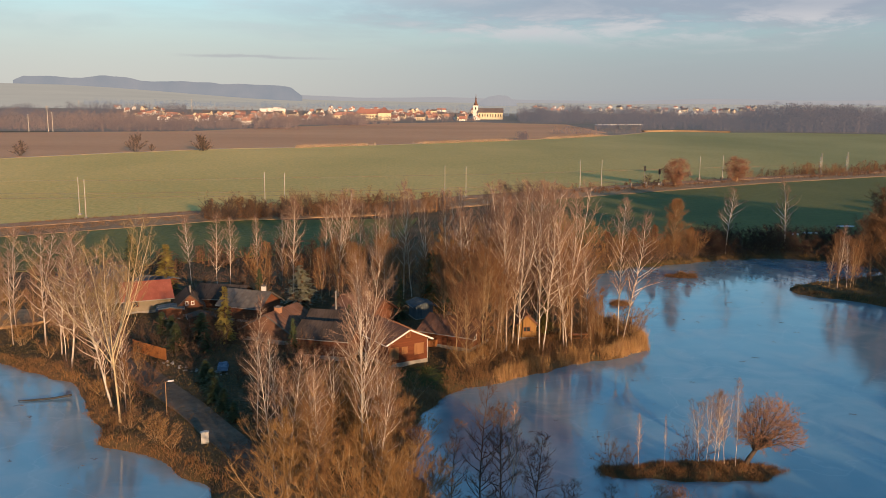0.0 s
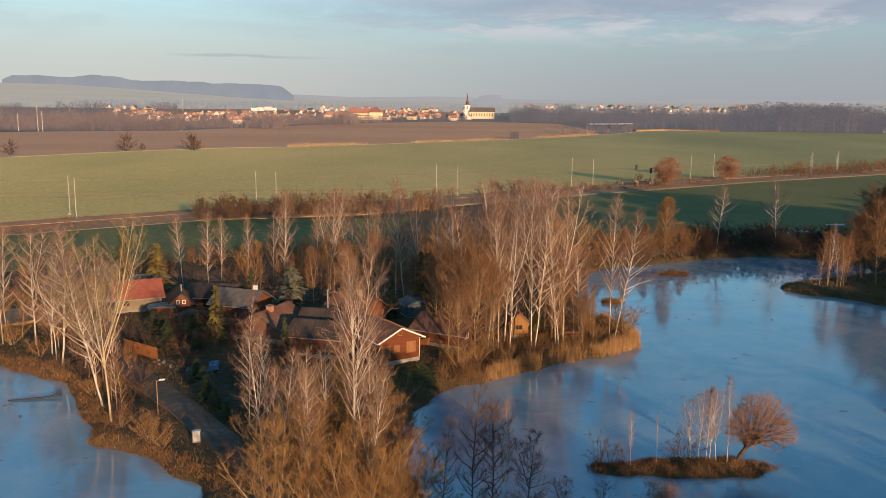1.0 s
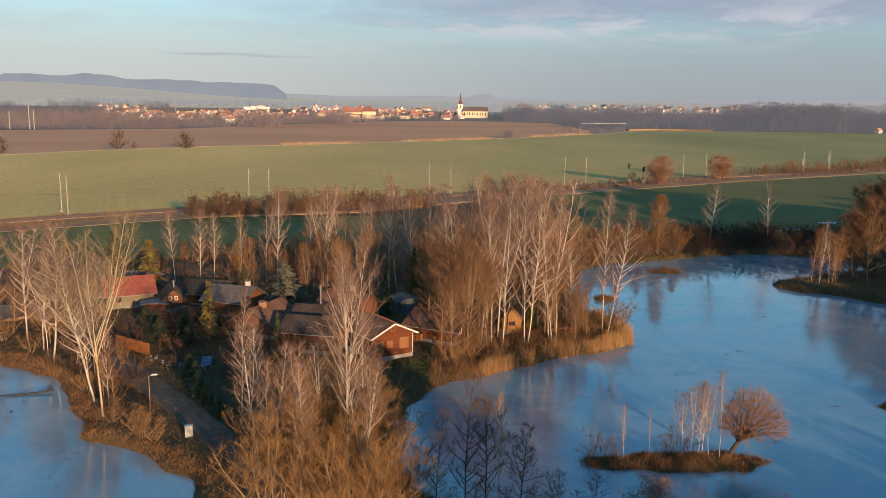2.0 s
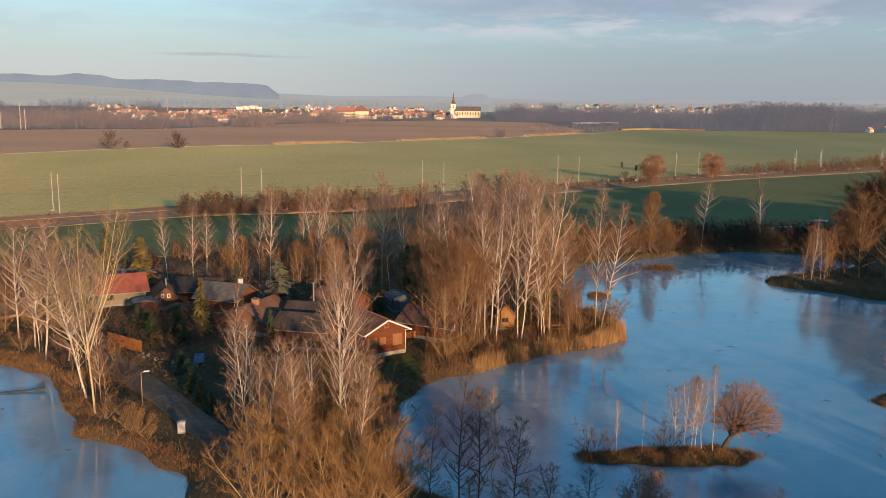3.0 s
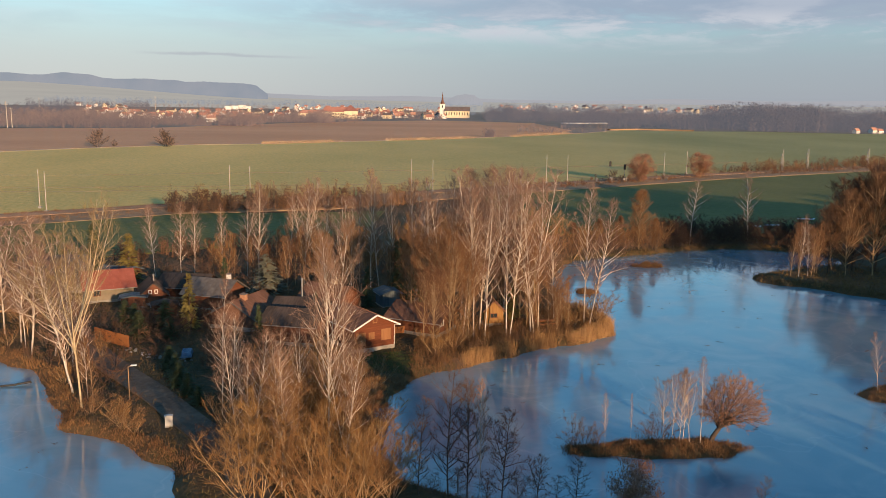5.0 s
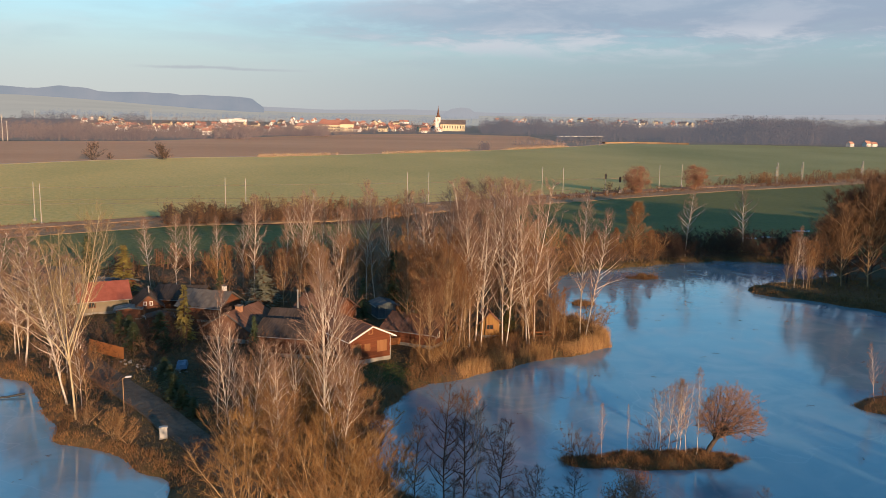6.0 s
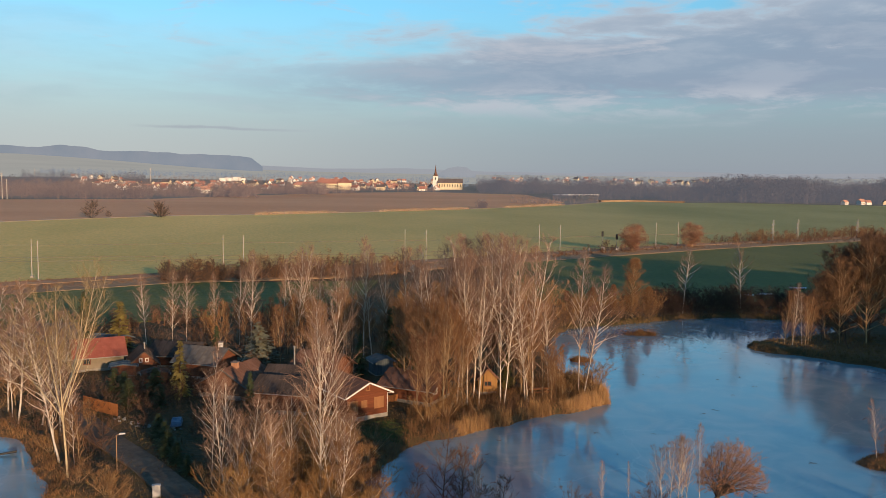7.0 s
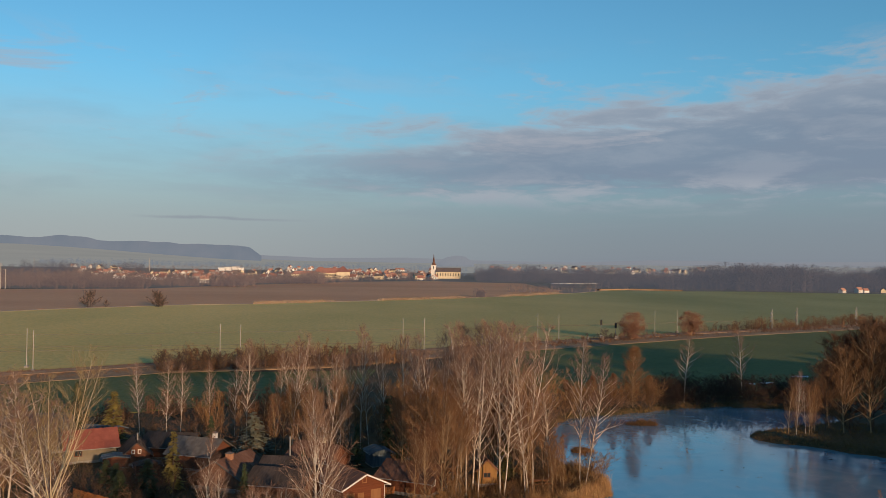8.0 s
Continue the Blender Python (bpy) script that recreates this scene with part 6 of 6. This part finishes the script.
blades("far_shore_grass", spots(16000, 22, 120, 90, 180, 0.0, 2.0), M["grass"], "brown dead grass along the far shore", 0.3, 1.1, 4, 0.04, 0.3, 0.4, 5)
blades("peninsula_grass", spots(7000, 55, 118, 100, 153, 0.5, 60), M["grass"], "brown and olive grass on the low spit", 0.15, 0.6, 4, 0.05, 0.4, 0.4, 12)
blades("garden_grass", spots(26000, -60, 58, 26, 135, 0.8, 60), M["grass"], "tufts of brown and olive winter grass", 0.15, 0.55, 4, 0.035, 0.5, 0.35, 6)
band = np.stack([r.uniform(0, 1, 5200), r.uniform(-1.8, 1.8, 5200)], -1)
band = band[np.sin(band[:, 0] * 17.0 + 0.6) + r.normal(0, 0.2, len(band)) > -0.3]
LINE = np.array([(-101, 580), (-37, 634.5), (35, 699), (104, 775), (172, 868)])
seg = np.minimum((band[:, 0] * 4).astype(int), 3)
f = (band[:, 0] * 4 - seg)[:, None]
blades("field_reeds", LINE[seg] * (1 - f) + LINE[seg + 1] * f + np.stack([band[:, 1] * 0, band[:, 1]], -1), M["paleverge"], "pale reed strip between the fields", 1.4, 3.0, 4, 0.11, 0.15, 0.8, 7)


# ---- railway masts and signals ----
def mast(x, y, h, lab="pale railway mast on a concrete footing"):
    root = thing("railway_mast", x, y, LAND, 0, lab, "mast", "railway masts")
    a = Acc()
    a.tube([Vector((0, 0, 0.6)), Vector((0, 0, h))], [0.12, 0.085], 8)
    part("pole", a, M["pole"], root)
    b = Acc()
    b.box(-0.4, -0.4, -0.3, 0.4, 0.4, 0.62)
    part("footing", b, M["concrete"], root)
    c = Acc()
    c.tube([Vector((0, 0, h - 1.6)), Vector((-0.6, 1.6, h - 1.3))], [0.04, 0.03], 5)
    c.tube([Vector((0, 0, h - 0.4)), Vector((-0.6, 1.6, h - 1.3))], [0.025, 0.025], 5)
    part("bracket", c, M["steel"], root)


for x, y, h in ((-93, 220.5, 10.4), (-98, 228.5, 10.2), (-52.3, 246, 10.5), (-47, 248, 10.2), (-1.2, 277.5, 10.6), (5.6, 278.5, 10.4), (47.5, 313.5, 10.5), (54.2, 308, 10.6), (101.8, 353, 9.5), (113.9, 362, 9.5)):
    mast(x, y, h)


def lattice_mast(x, y, h):
    root = thing("lattice_mast", x, y, LAND, 20, "pale lattice mast with insulators at the railway", "mast", "railway masts")
    for sx in (-0.3, 0.3):
        for sy in (-0.3, 0.3):
            a = Acc()
            a.tube([Vector((sx, sy, 0)), Vector((sx * 0.5, sy * 0.5, h))], [0.06, 0.05], 4)
            part("leg", a, M["steel"], root)
    n = 9
    for i in range(n):
        a = Acc()
        z0, z1 = h * i / n, h * (i + 1) / n
        for s in (-1, 1):
            a.tube([Vector((-0.28 * s, -0.28, z0)), Vector((0.24 * s, -0.24, z1))], [0.035] * 2, 4)
            a.tube([Vector((-0.28 * s, 0.28, z0)), Vector((0.24 * s, 0.24, z1))], [0.035] * 2, 4)
        part("brace", a, M["steel"], root)
    for z in (0.45, 0.62, 0.8):
        b = Acc()
        b.tube([Vector((-1.2, 0, h * z)), Vector((1.2, 0, h * z))], [0.06, 0.06], 5)
        b.box(-0.9, -0.2, h * z - 0.9, -0.55, 0.2, h * z)
        part("crossarm", b, M["steel"], root)


lattice_mast(164, 384, 9.5)
lattice_mast(179.5, 393, 9.5)
lattice_mast(219.6, 416, 9.0)


def signal(x, y, h):
    root = thing("railway_signal", x, y, LAND, 0, "black railway signal head on a thin post", "signal", "railway signals")
    a = Acc()
    a.tube([Vector((0, 0, 0)), Vector((0, 0, h))], [0.08, 0.07], 6)
    part("post", a, M["steel"], root)
    b = Acc()
    b.prism([Vector((-0.35, -0.2, h - 1.7)), Vector((0.35, -0.2, h - 1.7)), Vector((0.42, -0.2, h - 1.4)), Vector((0.42, -0.2, h + 0.2)), Vector((0.0, -0.2, h + 0.45)), Vector((-0.42, -0.2, h + 0.2)), Vector((-0.42, -0.2, h - 1.4))],
            Vector((0, 0.18, 0)))
    part("signal_head", b, M["black"], root)
    c = Acc()
    c.box(-0.3, -0.35, 0, 0.3, 0.0, 1.1)
    part("relay_box", c, M["white"], root)


signal(74.6, 331, 6.8)
signal(79.0, 326, 6.0)


def parapet(x, y, rz, ln):
    root = thing("culvert_parapet", x, y, LAND + 0.2, rz, "dark culvert railing with pale end posts", "railing")
    for xx in (0, ln / 2, ln):
        a = Acc()
        a.box(xx - 0.25, -0.2, 0, xx + 0.25, 0.2, 1.8)
        part("post", a, M["concrete"], root)
    for z in (0.9, 1.5):
        a = Acc()
        a.box(0.25, -0.06, z, ln - 0.25, 0.06, z + 0.18)
        part("rail", a, M["black"], root)


parapet(66, 314, 32, 15)


# ---- village, church, far woods ----
def village_proto(name, w, l, hw, rise, wall, roof, label):
    root = new(name)
    tagged(root, label, "house", "village houses")
    a = Acc()
    a.box(-w / 2, -l / 2, -2, w / 2, l / 2, hw)
    for yy in (-l / 2, l / 2 - 0.3):
        a.prism([Vector((-w / 2, yy, hw)), Vector((w / 2, yy, hw)), Vector((0, yy, hw + rise))], Vector((0, 0.3, 0)))
    part("wall", a, wall, root)
    for s in (-1, 1):
        b = Acc()
        e, t = Vector((s * (w / 2 + 0.6), -l / 2 - 0.5, hw - 0.3)), Vector((0, -l / 2 - 0.5, hw + rise + 0.1))
        b.prism([t, e, e + Vector((0, 0, 0.35)), t + Vector((0, 0, 0.35))], Vector((0, l + 1, 0)))
        part("roof", b, roof, root)
    me_ = Acc()
    me_.box(-0.55, -0.06, 0, 0.55, 0.06, 1.4)
    wm = me_.mesh("window", M["glass"])
    for s in (-1, 1):
        for k in range(3):
            o = new("window", wm)
            o.parent = root
            o.matrix_basis = pose(s * w / 2, -l / 2 + l * (k + 0.7) / 3.2, 1.4, 0, 0, 90)
    for k in (-1, 1):
        for z in (1.2, hw - 1.9):
            o = new("window", wm)
            o.parent = root
            o.matrix_basis = pose(k * w * 0.25, -l / 2, z)
    c = Acc()
    c.box(w * 0.15, 0, hw + rise * 0.4, w * 0.15 + 0.7, 0.7, hw + rise + 1.1)
    part("chimney", c, M["brick"], root)
    return root


vp = [village_proto("village_house", 9, 12, 5.5, 4, M["farwall"], M["farroof"], "pale village house with a red tiled roof"),
      village_proto("village_house", 8, 10, 4, 4.5, M["farwall"], M["farroof"], "small village house with a steep red roof"),
      village_proto("village_house", 10, 16, 6.5, 4, M["farochre"], M["slate"], "ochre village house with a dark slate roof"),
      village_proto("apartment_block", 12, 26, 13, 1.2, M["farwall"], M["farwall"], "pale flat-roofed apartment block in the village")]
used = [False] * 4
rv = random.Random(21)


def place_house(k, x, y, rz, s=1.0):
    m = pose(x, y, float(height(x, y)) - 0.2, 0, 0, rz) @ Matrix.Diagonal((s, s, s, 1))
    if not used[k]:
        used[k] = True
        vp[k].matrix_basis = m
    else:
        copy_thing(vp[k], m).matrix_basis = m


F_ = 1538.0


def at_column(px_, dist):
    """Ground x of a bearing given by its column at the start of the walk."""
    return (px_ - 784) / F_ * dist * 1.012


for c0, c1, d0, d1, count in ((205, 300, 1500, 2100, 16), (270, 420, 1250, 1700, 34), (400, 520, 1200, 1750, 34), (430, 505, 1120, 1190, 7), (515, 640, 1330, 2000, 24),
                              (690, 835, 1400, 1750, 44), (690, 835, 1750, 2300, 26), (560, 700, 1800, 2300, 14)):
    for i in range(count):
        d = rnd(rv, d0, d1)
        place_house(rv.choice((0, 0, 1, 1, 1, 2)), at_column(rnd(rv, c0, c1), d), d, rv.choice((0, 90)) + rnd(rv, -30, 30), rnd(rv, 0.7, 1.0))
for i in range(60):
    col_ = rnd(rv, 930, 1320)
    d = rnd(rv, 2000, 3000)
    place_house(rv.choice((0, 1, 1, 2)), at_column(col_, d), d, rnd(rv, 0, 180), rnd(rv, 0.8, 1.15))
for c_, d, k in ((462, 1900, 0.55), (473, 1930, 0.6), (486, 1990, 0.6), (495, 1940, 0.5)):
    place_house(3, at_column(c_, d), d, 80, k)


for c_, d in ((1560, 950), (1590, 962), (1602, 962), (1634, 962)):
    place_house(rv.choice((0, 1, 2)), at_column(c_, d), d, rnd(rv, 100, 160), rnd(rv, 0.5, 0.7))


def power_pole(x, y, h):
    root = thing("power_pole", x, y, float(height(x, y)) - 0.3, 15, "tall pale concrete power pole with a crossarm", "pole", "far power poles")
    a = Acc()
    a.tube([Vector((0, 0, 0)), Vector((0, 0, h))], [0.45, 0.28], 8)
    part("post", a, M["pole"], root)
    for z in (h - 0.8, h - 3.0):
        b = Acc()
        b.box(-1.6, -0.12, z, 1.6, 0.12, z + 0.25)
        part("crossarm", b, M["steel"], root)


for c_, d, h in ((52, 835, 17), (86, 835, 25), (94, 838, 19), (142, 1700, 26), (338, 1700, 30)):
    power_pole(at_column(c_, d), d, h)


def manor(x, y):
    root = thing("manor", x, y, float(height(x, y)) - 0.3, 8, "long ochre manor with a hipped red roof", "house")
    for cx, w, dp, h, rr in ((0, 56, 14, 11, 8), (20, 22, 20, 12.5, 9.5), (-44, 40, 12, 8.5, 5)):
        a = Acc()
        a.box(cx - w / 2, -dp / 2, -2, cx + w / 2, dp / 2, h)
        part("wall", a, M["farochre"], root)
        b = Acc()
        n = len(b.v)
        b.v += [Vector(p) for p in ((cx - w / 2 - 1, -dp / 2 - 1, h), (cx + w / 2 + 1, -dp / 2 - 1, h), (cx + w / 2 + 1, dp / 2 + 1, h), (cx - w / 2 - 1, dp / 2 + 1, h), (cx - w / 2 + dp / 2, 0, h + rr), (cx + w / 2 - dp / 2, 0, h + rr))]
        b.f += [(0, 1, 5, 4), (1, 2, 5), (2, 3, 4, 5), (3, 0, 4), (3, 2, 1, 0)]
        part("roof", b, M["farroof"], root)
    wa = Acc()
    wa.box(-0.7, -0.1, 0, 0.7, 0.1, 2.2)
    wm = wa.mesh("window", M["glass"])
    for k in range(14):
        for z in (2.0, 6.5):
            o = new("window", wm)
            o.parent = root
            o.matrix_basis = pose(-26 + k * 2.6, -7.0, z)


manor(at_column(650, 1440), 1440)


def church(x, y):
    root = thing("church", x, y, float(height(x, y)) + 1.5, -6, "cream church with a dark-roofed nave and a spired tower", "church")
    a = Acc()
    a.box(-5, -5, -4, 5, 5, 24)
    t = part("tower", a, M["farwall"], root)
    a = Acc()
    a.box(-5.5, -5.5, 24, 5.5, 5.5, 25)
    part("cornice", a, M["white"], t)
    a = Acc()
    ring = [(4.9, 25), (3.0, 29), (1.9, 33), (1.5, 37), (0.7, 43), (0.1, 48)]
    a.tube([Vector((0, 0, z)) for _, z in ring], [rr for rr, _ in ring], 8)
    part("spire", a, M["roofbrown"], root, "brown pointed spire")
    a = Acc()
    a.box(5, -9, -4, 56, 9, 11.5)
    part("nave", a, M["farochre"], root)
    a = Acc()
    a.prism([Vector((4, -10, 11.3)), Vector((4, 10, 11.3)), Vector((4, 0, 20))], Vector((53, 0, 0)))
    part("roof", a, M["slate"], root)
    w_ = Acc()
    w_.box(-0.9, -0.1, 0, 0.9, 0.1, 5.5)
    wm = w_.mesh("window", M["glass"])
    for k in range(9):
        o = new("window", wm)
        o.parent = root
        o.matrix_basis = pose(9 + k * 5.4, -9.0, 3.5)
    o = new("window", wm)
    o.parent = t
    o.matrix_basis = pose(0, -5.0, 17)
    root.matrix_basis = root.matrix_basis @ Matrix.Diagonal((0.86, 0.86, 0.9, 1))


church(47.0, 1560)


def far_hall(x, y):
    root = thing("farm_hall", x, y, float(height(x, y)) - 0.2, 4, "long low hall with a pale flat roof", "hall")
    a = Acc()
    a.box(-14, -6, -1, 14, 6, 4.5)
    part("wall", a, M["bluetin"], root)
    a = Acc()
    a.prism([Vector((-40, -8, 4.4)), Vector((15, -8, 5.0)), Vector((15, -8, 6.0)), Vector((-40, -8, 5.4))], Vector((0, 16, 0)))
    part("roof", a, M["white"], root)


far_hall(at_column(1095, 1080), 1080)


def far_woods(name, rows, count, h0, h1, label, seed, twigs=34, material="farwood", columns=True, grain=1.0, uneven=1.0):
    """Many small bare trees, too far to count: sprays of thin triangles round a stem."""
    g = np.random.default_rng(seed)
    rows = np.array(rows, float)
    k = g.integers(0, len(rows), count)
    c0, c1, d0, d1 = rows[k].T
    col_ = g.uniform(0, 1, count) * (c1 - c0) + c0
    d = g.uniform(0, 1, count) * (d1 - d0) + d0
    x = (col_ - 784) / F_ * d * 1.012 if columns else col_
    z = height(x, d)
    swell = 0.78 + uneven * (0.16 * np.sin(x * 0.031 + 1.7 * np.sin(d * 0.02)) + 0.12 * np.sin(x * 0.083 + seed) + g.normal(0, 0.09, count))
    h = g.uniform(h0, h1, count) * np.clip(swell, 0.4, 1.15)
    wide = g.uniform(0.26, 0.46, count)
    n = count * twigs
    X, Y, Z, H, W = (np.repeat(q, twigs) for q in (x, d, z, h, wide))
    s = g.uniform(0.05, 1.0, n)
    rad = H * W * np.sqrt(np.clip(1 - ((s - 0.5) / 0.55) ** 2, 0.02, 1))
    a, rr = g.uniform(0, 6.283, n), np.sqrt(g.uniform(0, 1, n)) * rad
    P = np.stack([X + np.cos(a) * rr, Y + np.sin(a) * rr, Z + s * H * 0.94 - 0.3], -1)
    dirn = g.normal(0, 1, (n, 3)) * 0.6 + np.array([0, 0, 0.12])
    dirn *= (H * 0.08 * grain)[:, None]
    side = g.normal(0, 1, (n, 3)) * (H * 0.048 * grain)[:, None]
    v = np.stack([P - side, P + side, P + dirn], 1).reshape(-1, 3)
    trunk = np.stack([np.stack([x - 0.2, d, z - 1], -1), np.stack([x + 0.2, d, z - 1], -1), np.stack([x, d, z + h * 0.9], -1)], 1).reshape(-1, 3)
    v = np.concatenate([v, trunk])
    m = bpy.data.meshes.new(name)
    m.from_pydata(v.tolist(), [], np.arange(len(v)).reshape(-1, 3).tolist())
    m.materials.append(M[material])
    return tagged(new(name, m), label, "woods", kind="stuff")


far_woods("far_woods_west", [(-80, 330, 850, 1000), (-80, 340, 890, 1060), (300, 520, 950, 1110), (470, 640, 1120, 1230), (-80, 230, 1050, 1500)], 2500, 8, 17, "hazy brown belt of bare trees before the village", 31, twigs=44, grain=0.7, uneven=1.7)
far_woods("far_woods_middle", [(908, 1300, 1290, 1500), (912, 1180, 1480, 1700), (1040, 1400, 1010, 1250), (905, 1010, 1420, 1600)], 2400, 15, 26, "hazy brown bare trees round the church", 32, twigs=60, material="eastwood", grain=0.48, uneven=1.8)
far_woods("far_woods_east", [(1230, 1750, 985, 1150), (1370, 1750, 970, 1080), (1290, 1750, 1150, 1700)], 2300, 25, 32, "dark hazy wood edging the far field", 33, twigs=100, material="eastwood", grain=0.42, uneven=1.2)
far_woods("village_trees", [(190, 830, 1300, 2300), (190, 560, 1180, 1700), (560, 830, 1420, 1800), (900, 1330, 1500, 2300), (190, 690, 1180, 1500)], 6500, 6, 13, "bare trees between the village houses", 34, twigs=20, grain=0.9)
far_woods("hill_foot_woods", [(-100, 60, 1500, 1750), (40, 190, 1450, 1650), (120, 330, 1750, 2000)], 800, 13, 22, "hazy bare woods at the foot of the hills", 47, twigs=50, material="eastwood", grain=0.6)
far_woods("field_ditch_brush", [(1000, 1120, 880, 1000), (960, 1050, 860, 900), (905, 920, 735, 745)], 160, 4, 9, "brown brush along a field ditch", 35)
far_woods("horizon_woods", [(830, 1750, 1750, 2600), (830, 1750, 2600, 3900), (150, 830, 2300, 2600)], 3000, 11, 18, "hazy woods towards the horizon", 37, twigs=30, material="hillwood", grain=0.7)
# stands out of view to the east, placed to cast the meadow's shade
far_woods("shore_belt", [(106, 128, 140, 172), (126, 154, 138, 172), (148, 172, 108, 150), (112, 150, 90, 112)], 300, 22, 25, "unseen tall wood casting the long shade over the meadow", 41, twigs=170, material="brushtwig", columns=False)
RAIL_X, RAIL_Y = [p[0] for p in RAIL], [p[1] for p in RAIL]
far_woods("railway_brush", [(x, x + 8, float(np.interp(x + 4, RAIL_X, RAIL_Y)) + d, float(np.interp(x + 4, RAIL_X, RAIL_Y)) + d + 4) for x in range(20, 230, 8) for d in (-11, -8, 5)],
          520, 0.8, 2.6, "low dry brown brush along the railway", 44, twigs=110, material="brushtwig", columns=False, grain=0.75)
far_woods("meadow_edge_brush", [(-72, -56, 147, 155), (-56, -48, 151, 159), (-48, -40, 157, 166), (-40, -26, 163, 171), (-26, -10, 168, 177)], 130, 2.5, 6.5, "bare brown brush along the meadow", 48, twigs=120, material="brushtwig", columns=False, grain=0.6)
far_woods("west_hedge", [(x, x + 4, 221 + (x + 62) * 0.32, 228 + (x + 62) * 0.36) for x in range(-64, 0, 4)], 150, 4.5, 8.5, "dense brown hedge below the railway", 46, twigs=120, material="brushtwig", columns=False, grain=0.6)
far_woods("railway_hedge", [(x, x + 8, float(np.interp(x + 4, RAIL_X, RAIL_Y)) + 6, float(np.interp(x + 4, RAIL_X, RAIL_Y)) + 13) for x in range(128, 330, 8)],
          240, 3.0, 6.0, "brown bare hedge behind the railway", 45, twigs=110, material="brushtwig", columns=False, grain=0.6)
far_woods("spit_brush", [(90, 106, 118, 150)], 50, 4, 6, "bare brown brush on the eastern shore", 39, twigs=120, material="brushtwig", columns=False)
# grove and wood out of view, added to throw shade on the near pond
far_woods("near_grove", [(26, 31, 8, 16)], 60, 15, 18, "unseen grove added to shade the near-shore alders", 40, twigs=130, material="brushtwig", columns=False)
far_woods("near_wood", [(36, 60, 4, 16), (50, 115, 8, 24)], 360, 8.5, 11.0, "unseen wood added to shade the near ice and isle", 38, twigs=110, material="brushtwig", columns=False)
# another wood out of view, set to shade the far shore and meadow
far_woods("shore_wood", [(128, 200, 120, 180), (150, 220, 160, 200), (100, 190, 40, 85), (100, 190, 40, 85)], 330, 16, 22, "unseen eastern wood casting shade on meadow and far shore", 36, twigs=150, material="brushtwig", columns=False)
strip("far_road", [(at_column(1120, 960), 960), (at_column(1170, 985), 985), (at_column(1220, 975), 975), (at_column(1270, 955), 955)], 5, LAND + 1.6, M["verge"], "pale road embankment across the far field", "road", 1.6)


# ---- hills behind ----
def ridge(name, cols, dist, tops, depth, material, label, seed, rough=4.0):
    """A far ridge across a span of bearings: crest heights given at even steps."""
    g = np.random.default_rng(seed)
    n = 160
    cc = np.linspace(cols[0], cols[1], n)
    hh = np.interp(np.linspace(0, 1, n), np.linspace(0, 1, len(tops)), tops) + g.normal(0, rough * 0.12, n) + rough * np.sin(np.arange(n) * 0.31 + 1.3 * np.sin(np.arange(n) * 0.11)) * 0.5
    a = Acc()
    base = (cc - 784) / F_ * 1.012
    prev = None
    for c_, h in zip(base, hh):
        y0, y1 = dist, dist + depth
        p = (Vector((c_ * y0, y0, -20)), Vector((c_ * (y0 + depth * 0.25), y0 + depth * 0.25, h)), Vector((c_ * y1, y1, h * 0.98)), Vector((c_ * y1, y1 + 1, -20)))
        if prev:
            for k in range(3):
                a.quad(prev[k], p[k], p[k + 1], prev[k + 1])
        prev = p
    return tagged(part(name, a, material, smooth=True), label, "backdrop", kind="structure")


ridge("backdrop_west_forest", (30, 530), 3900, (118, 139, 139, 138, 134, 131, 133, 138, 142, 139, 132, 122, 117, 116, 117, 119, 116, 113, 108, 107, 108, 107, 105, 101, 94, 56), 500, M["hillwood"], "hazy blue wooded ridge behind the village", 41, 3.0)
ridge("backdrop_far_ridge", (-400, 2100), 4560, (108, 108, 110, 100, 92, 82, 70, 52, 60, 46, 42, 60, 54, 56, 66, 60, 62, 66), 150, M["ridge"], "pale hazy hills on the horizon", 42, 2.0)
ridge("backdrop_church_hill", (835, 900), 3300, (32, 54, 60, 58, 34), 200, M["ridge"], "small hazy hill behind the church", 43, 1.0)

pts_ = np.array([(x, y) for x, y in RAIL[2:10]], float)
tt = r.uniform(0, len(pts_) - 1.001, 15000)
k_ = tt.astype(int)
f_ = (tt - k_)[:, None]
sp = pts_[k_] * (1 - f_) + pts_[k_ + 1] * f_ + np.stack([r.normal(2.5, 1.5, 15000), r.choice([-13.5, -10.0, -7.0, -4.5, 4.8, 6.5], 15000) + r.normal(0, 1.2, 15000)], -1)
blades("railway_grass", sp, M["tussock"], "dry brown grass beside the railway", 0.25, 0.95, 4, 0.07, 0.3, 0.6, 8)

blades("lawn_patch", spots(3000, -5.5, 89.5, 0.8, 97.5, 0.6, 9), M["lawn"], "short dark green lawn before the cabin", 0.08, 0.28, 6, 0.03, 0.5, 0.3, 10)
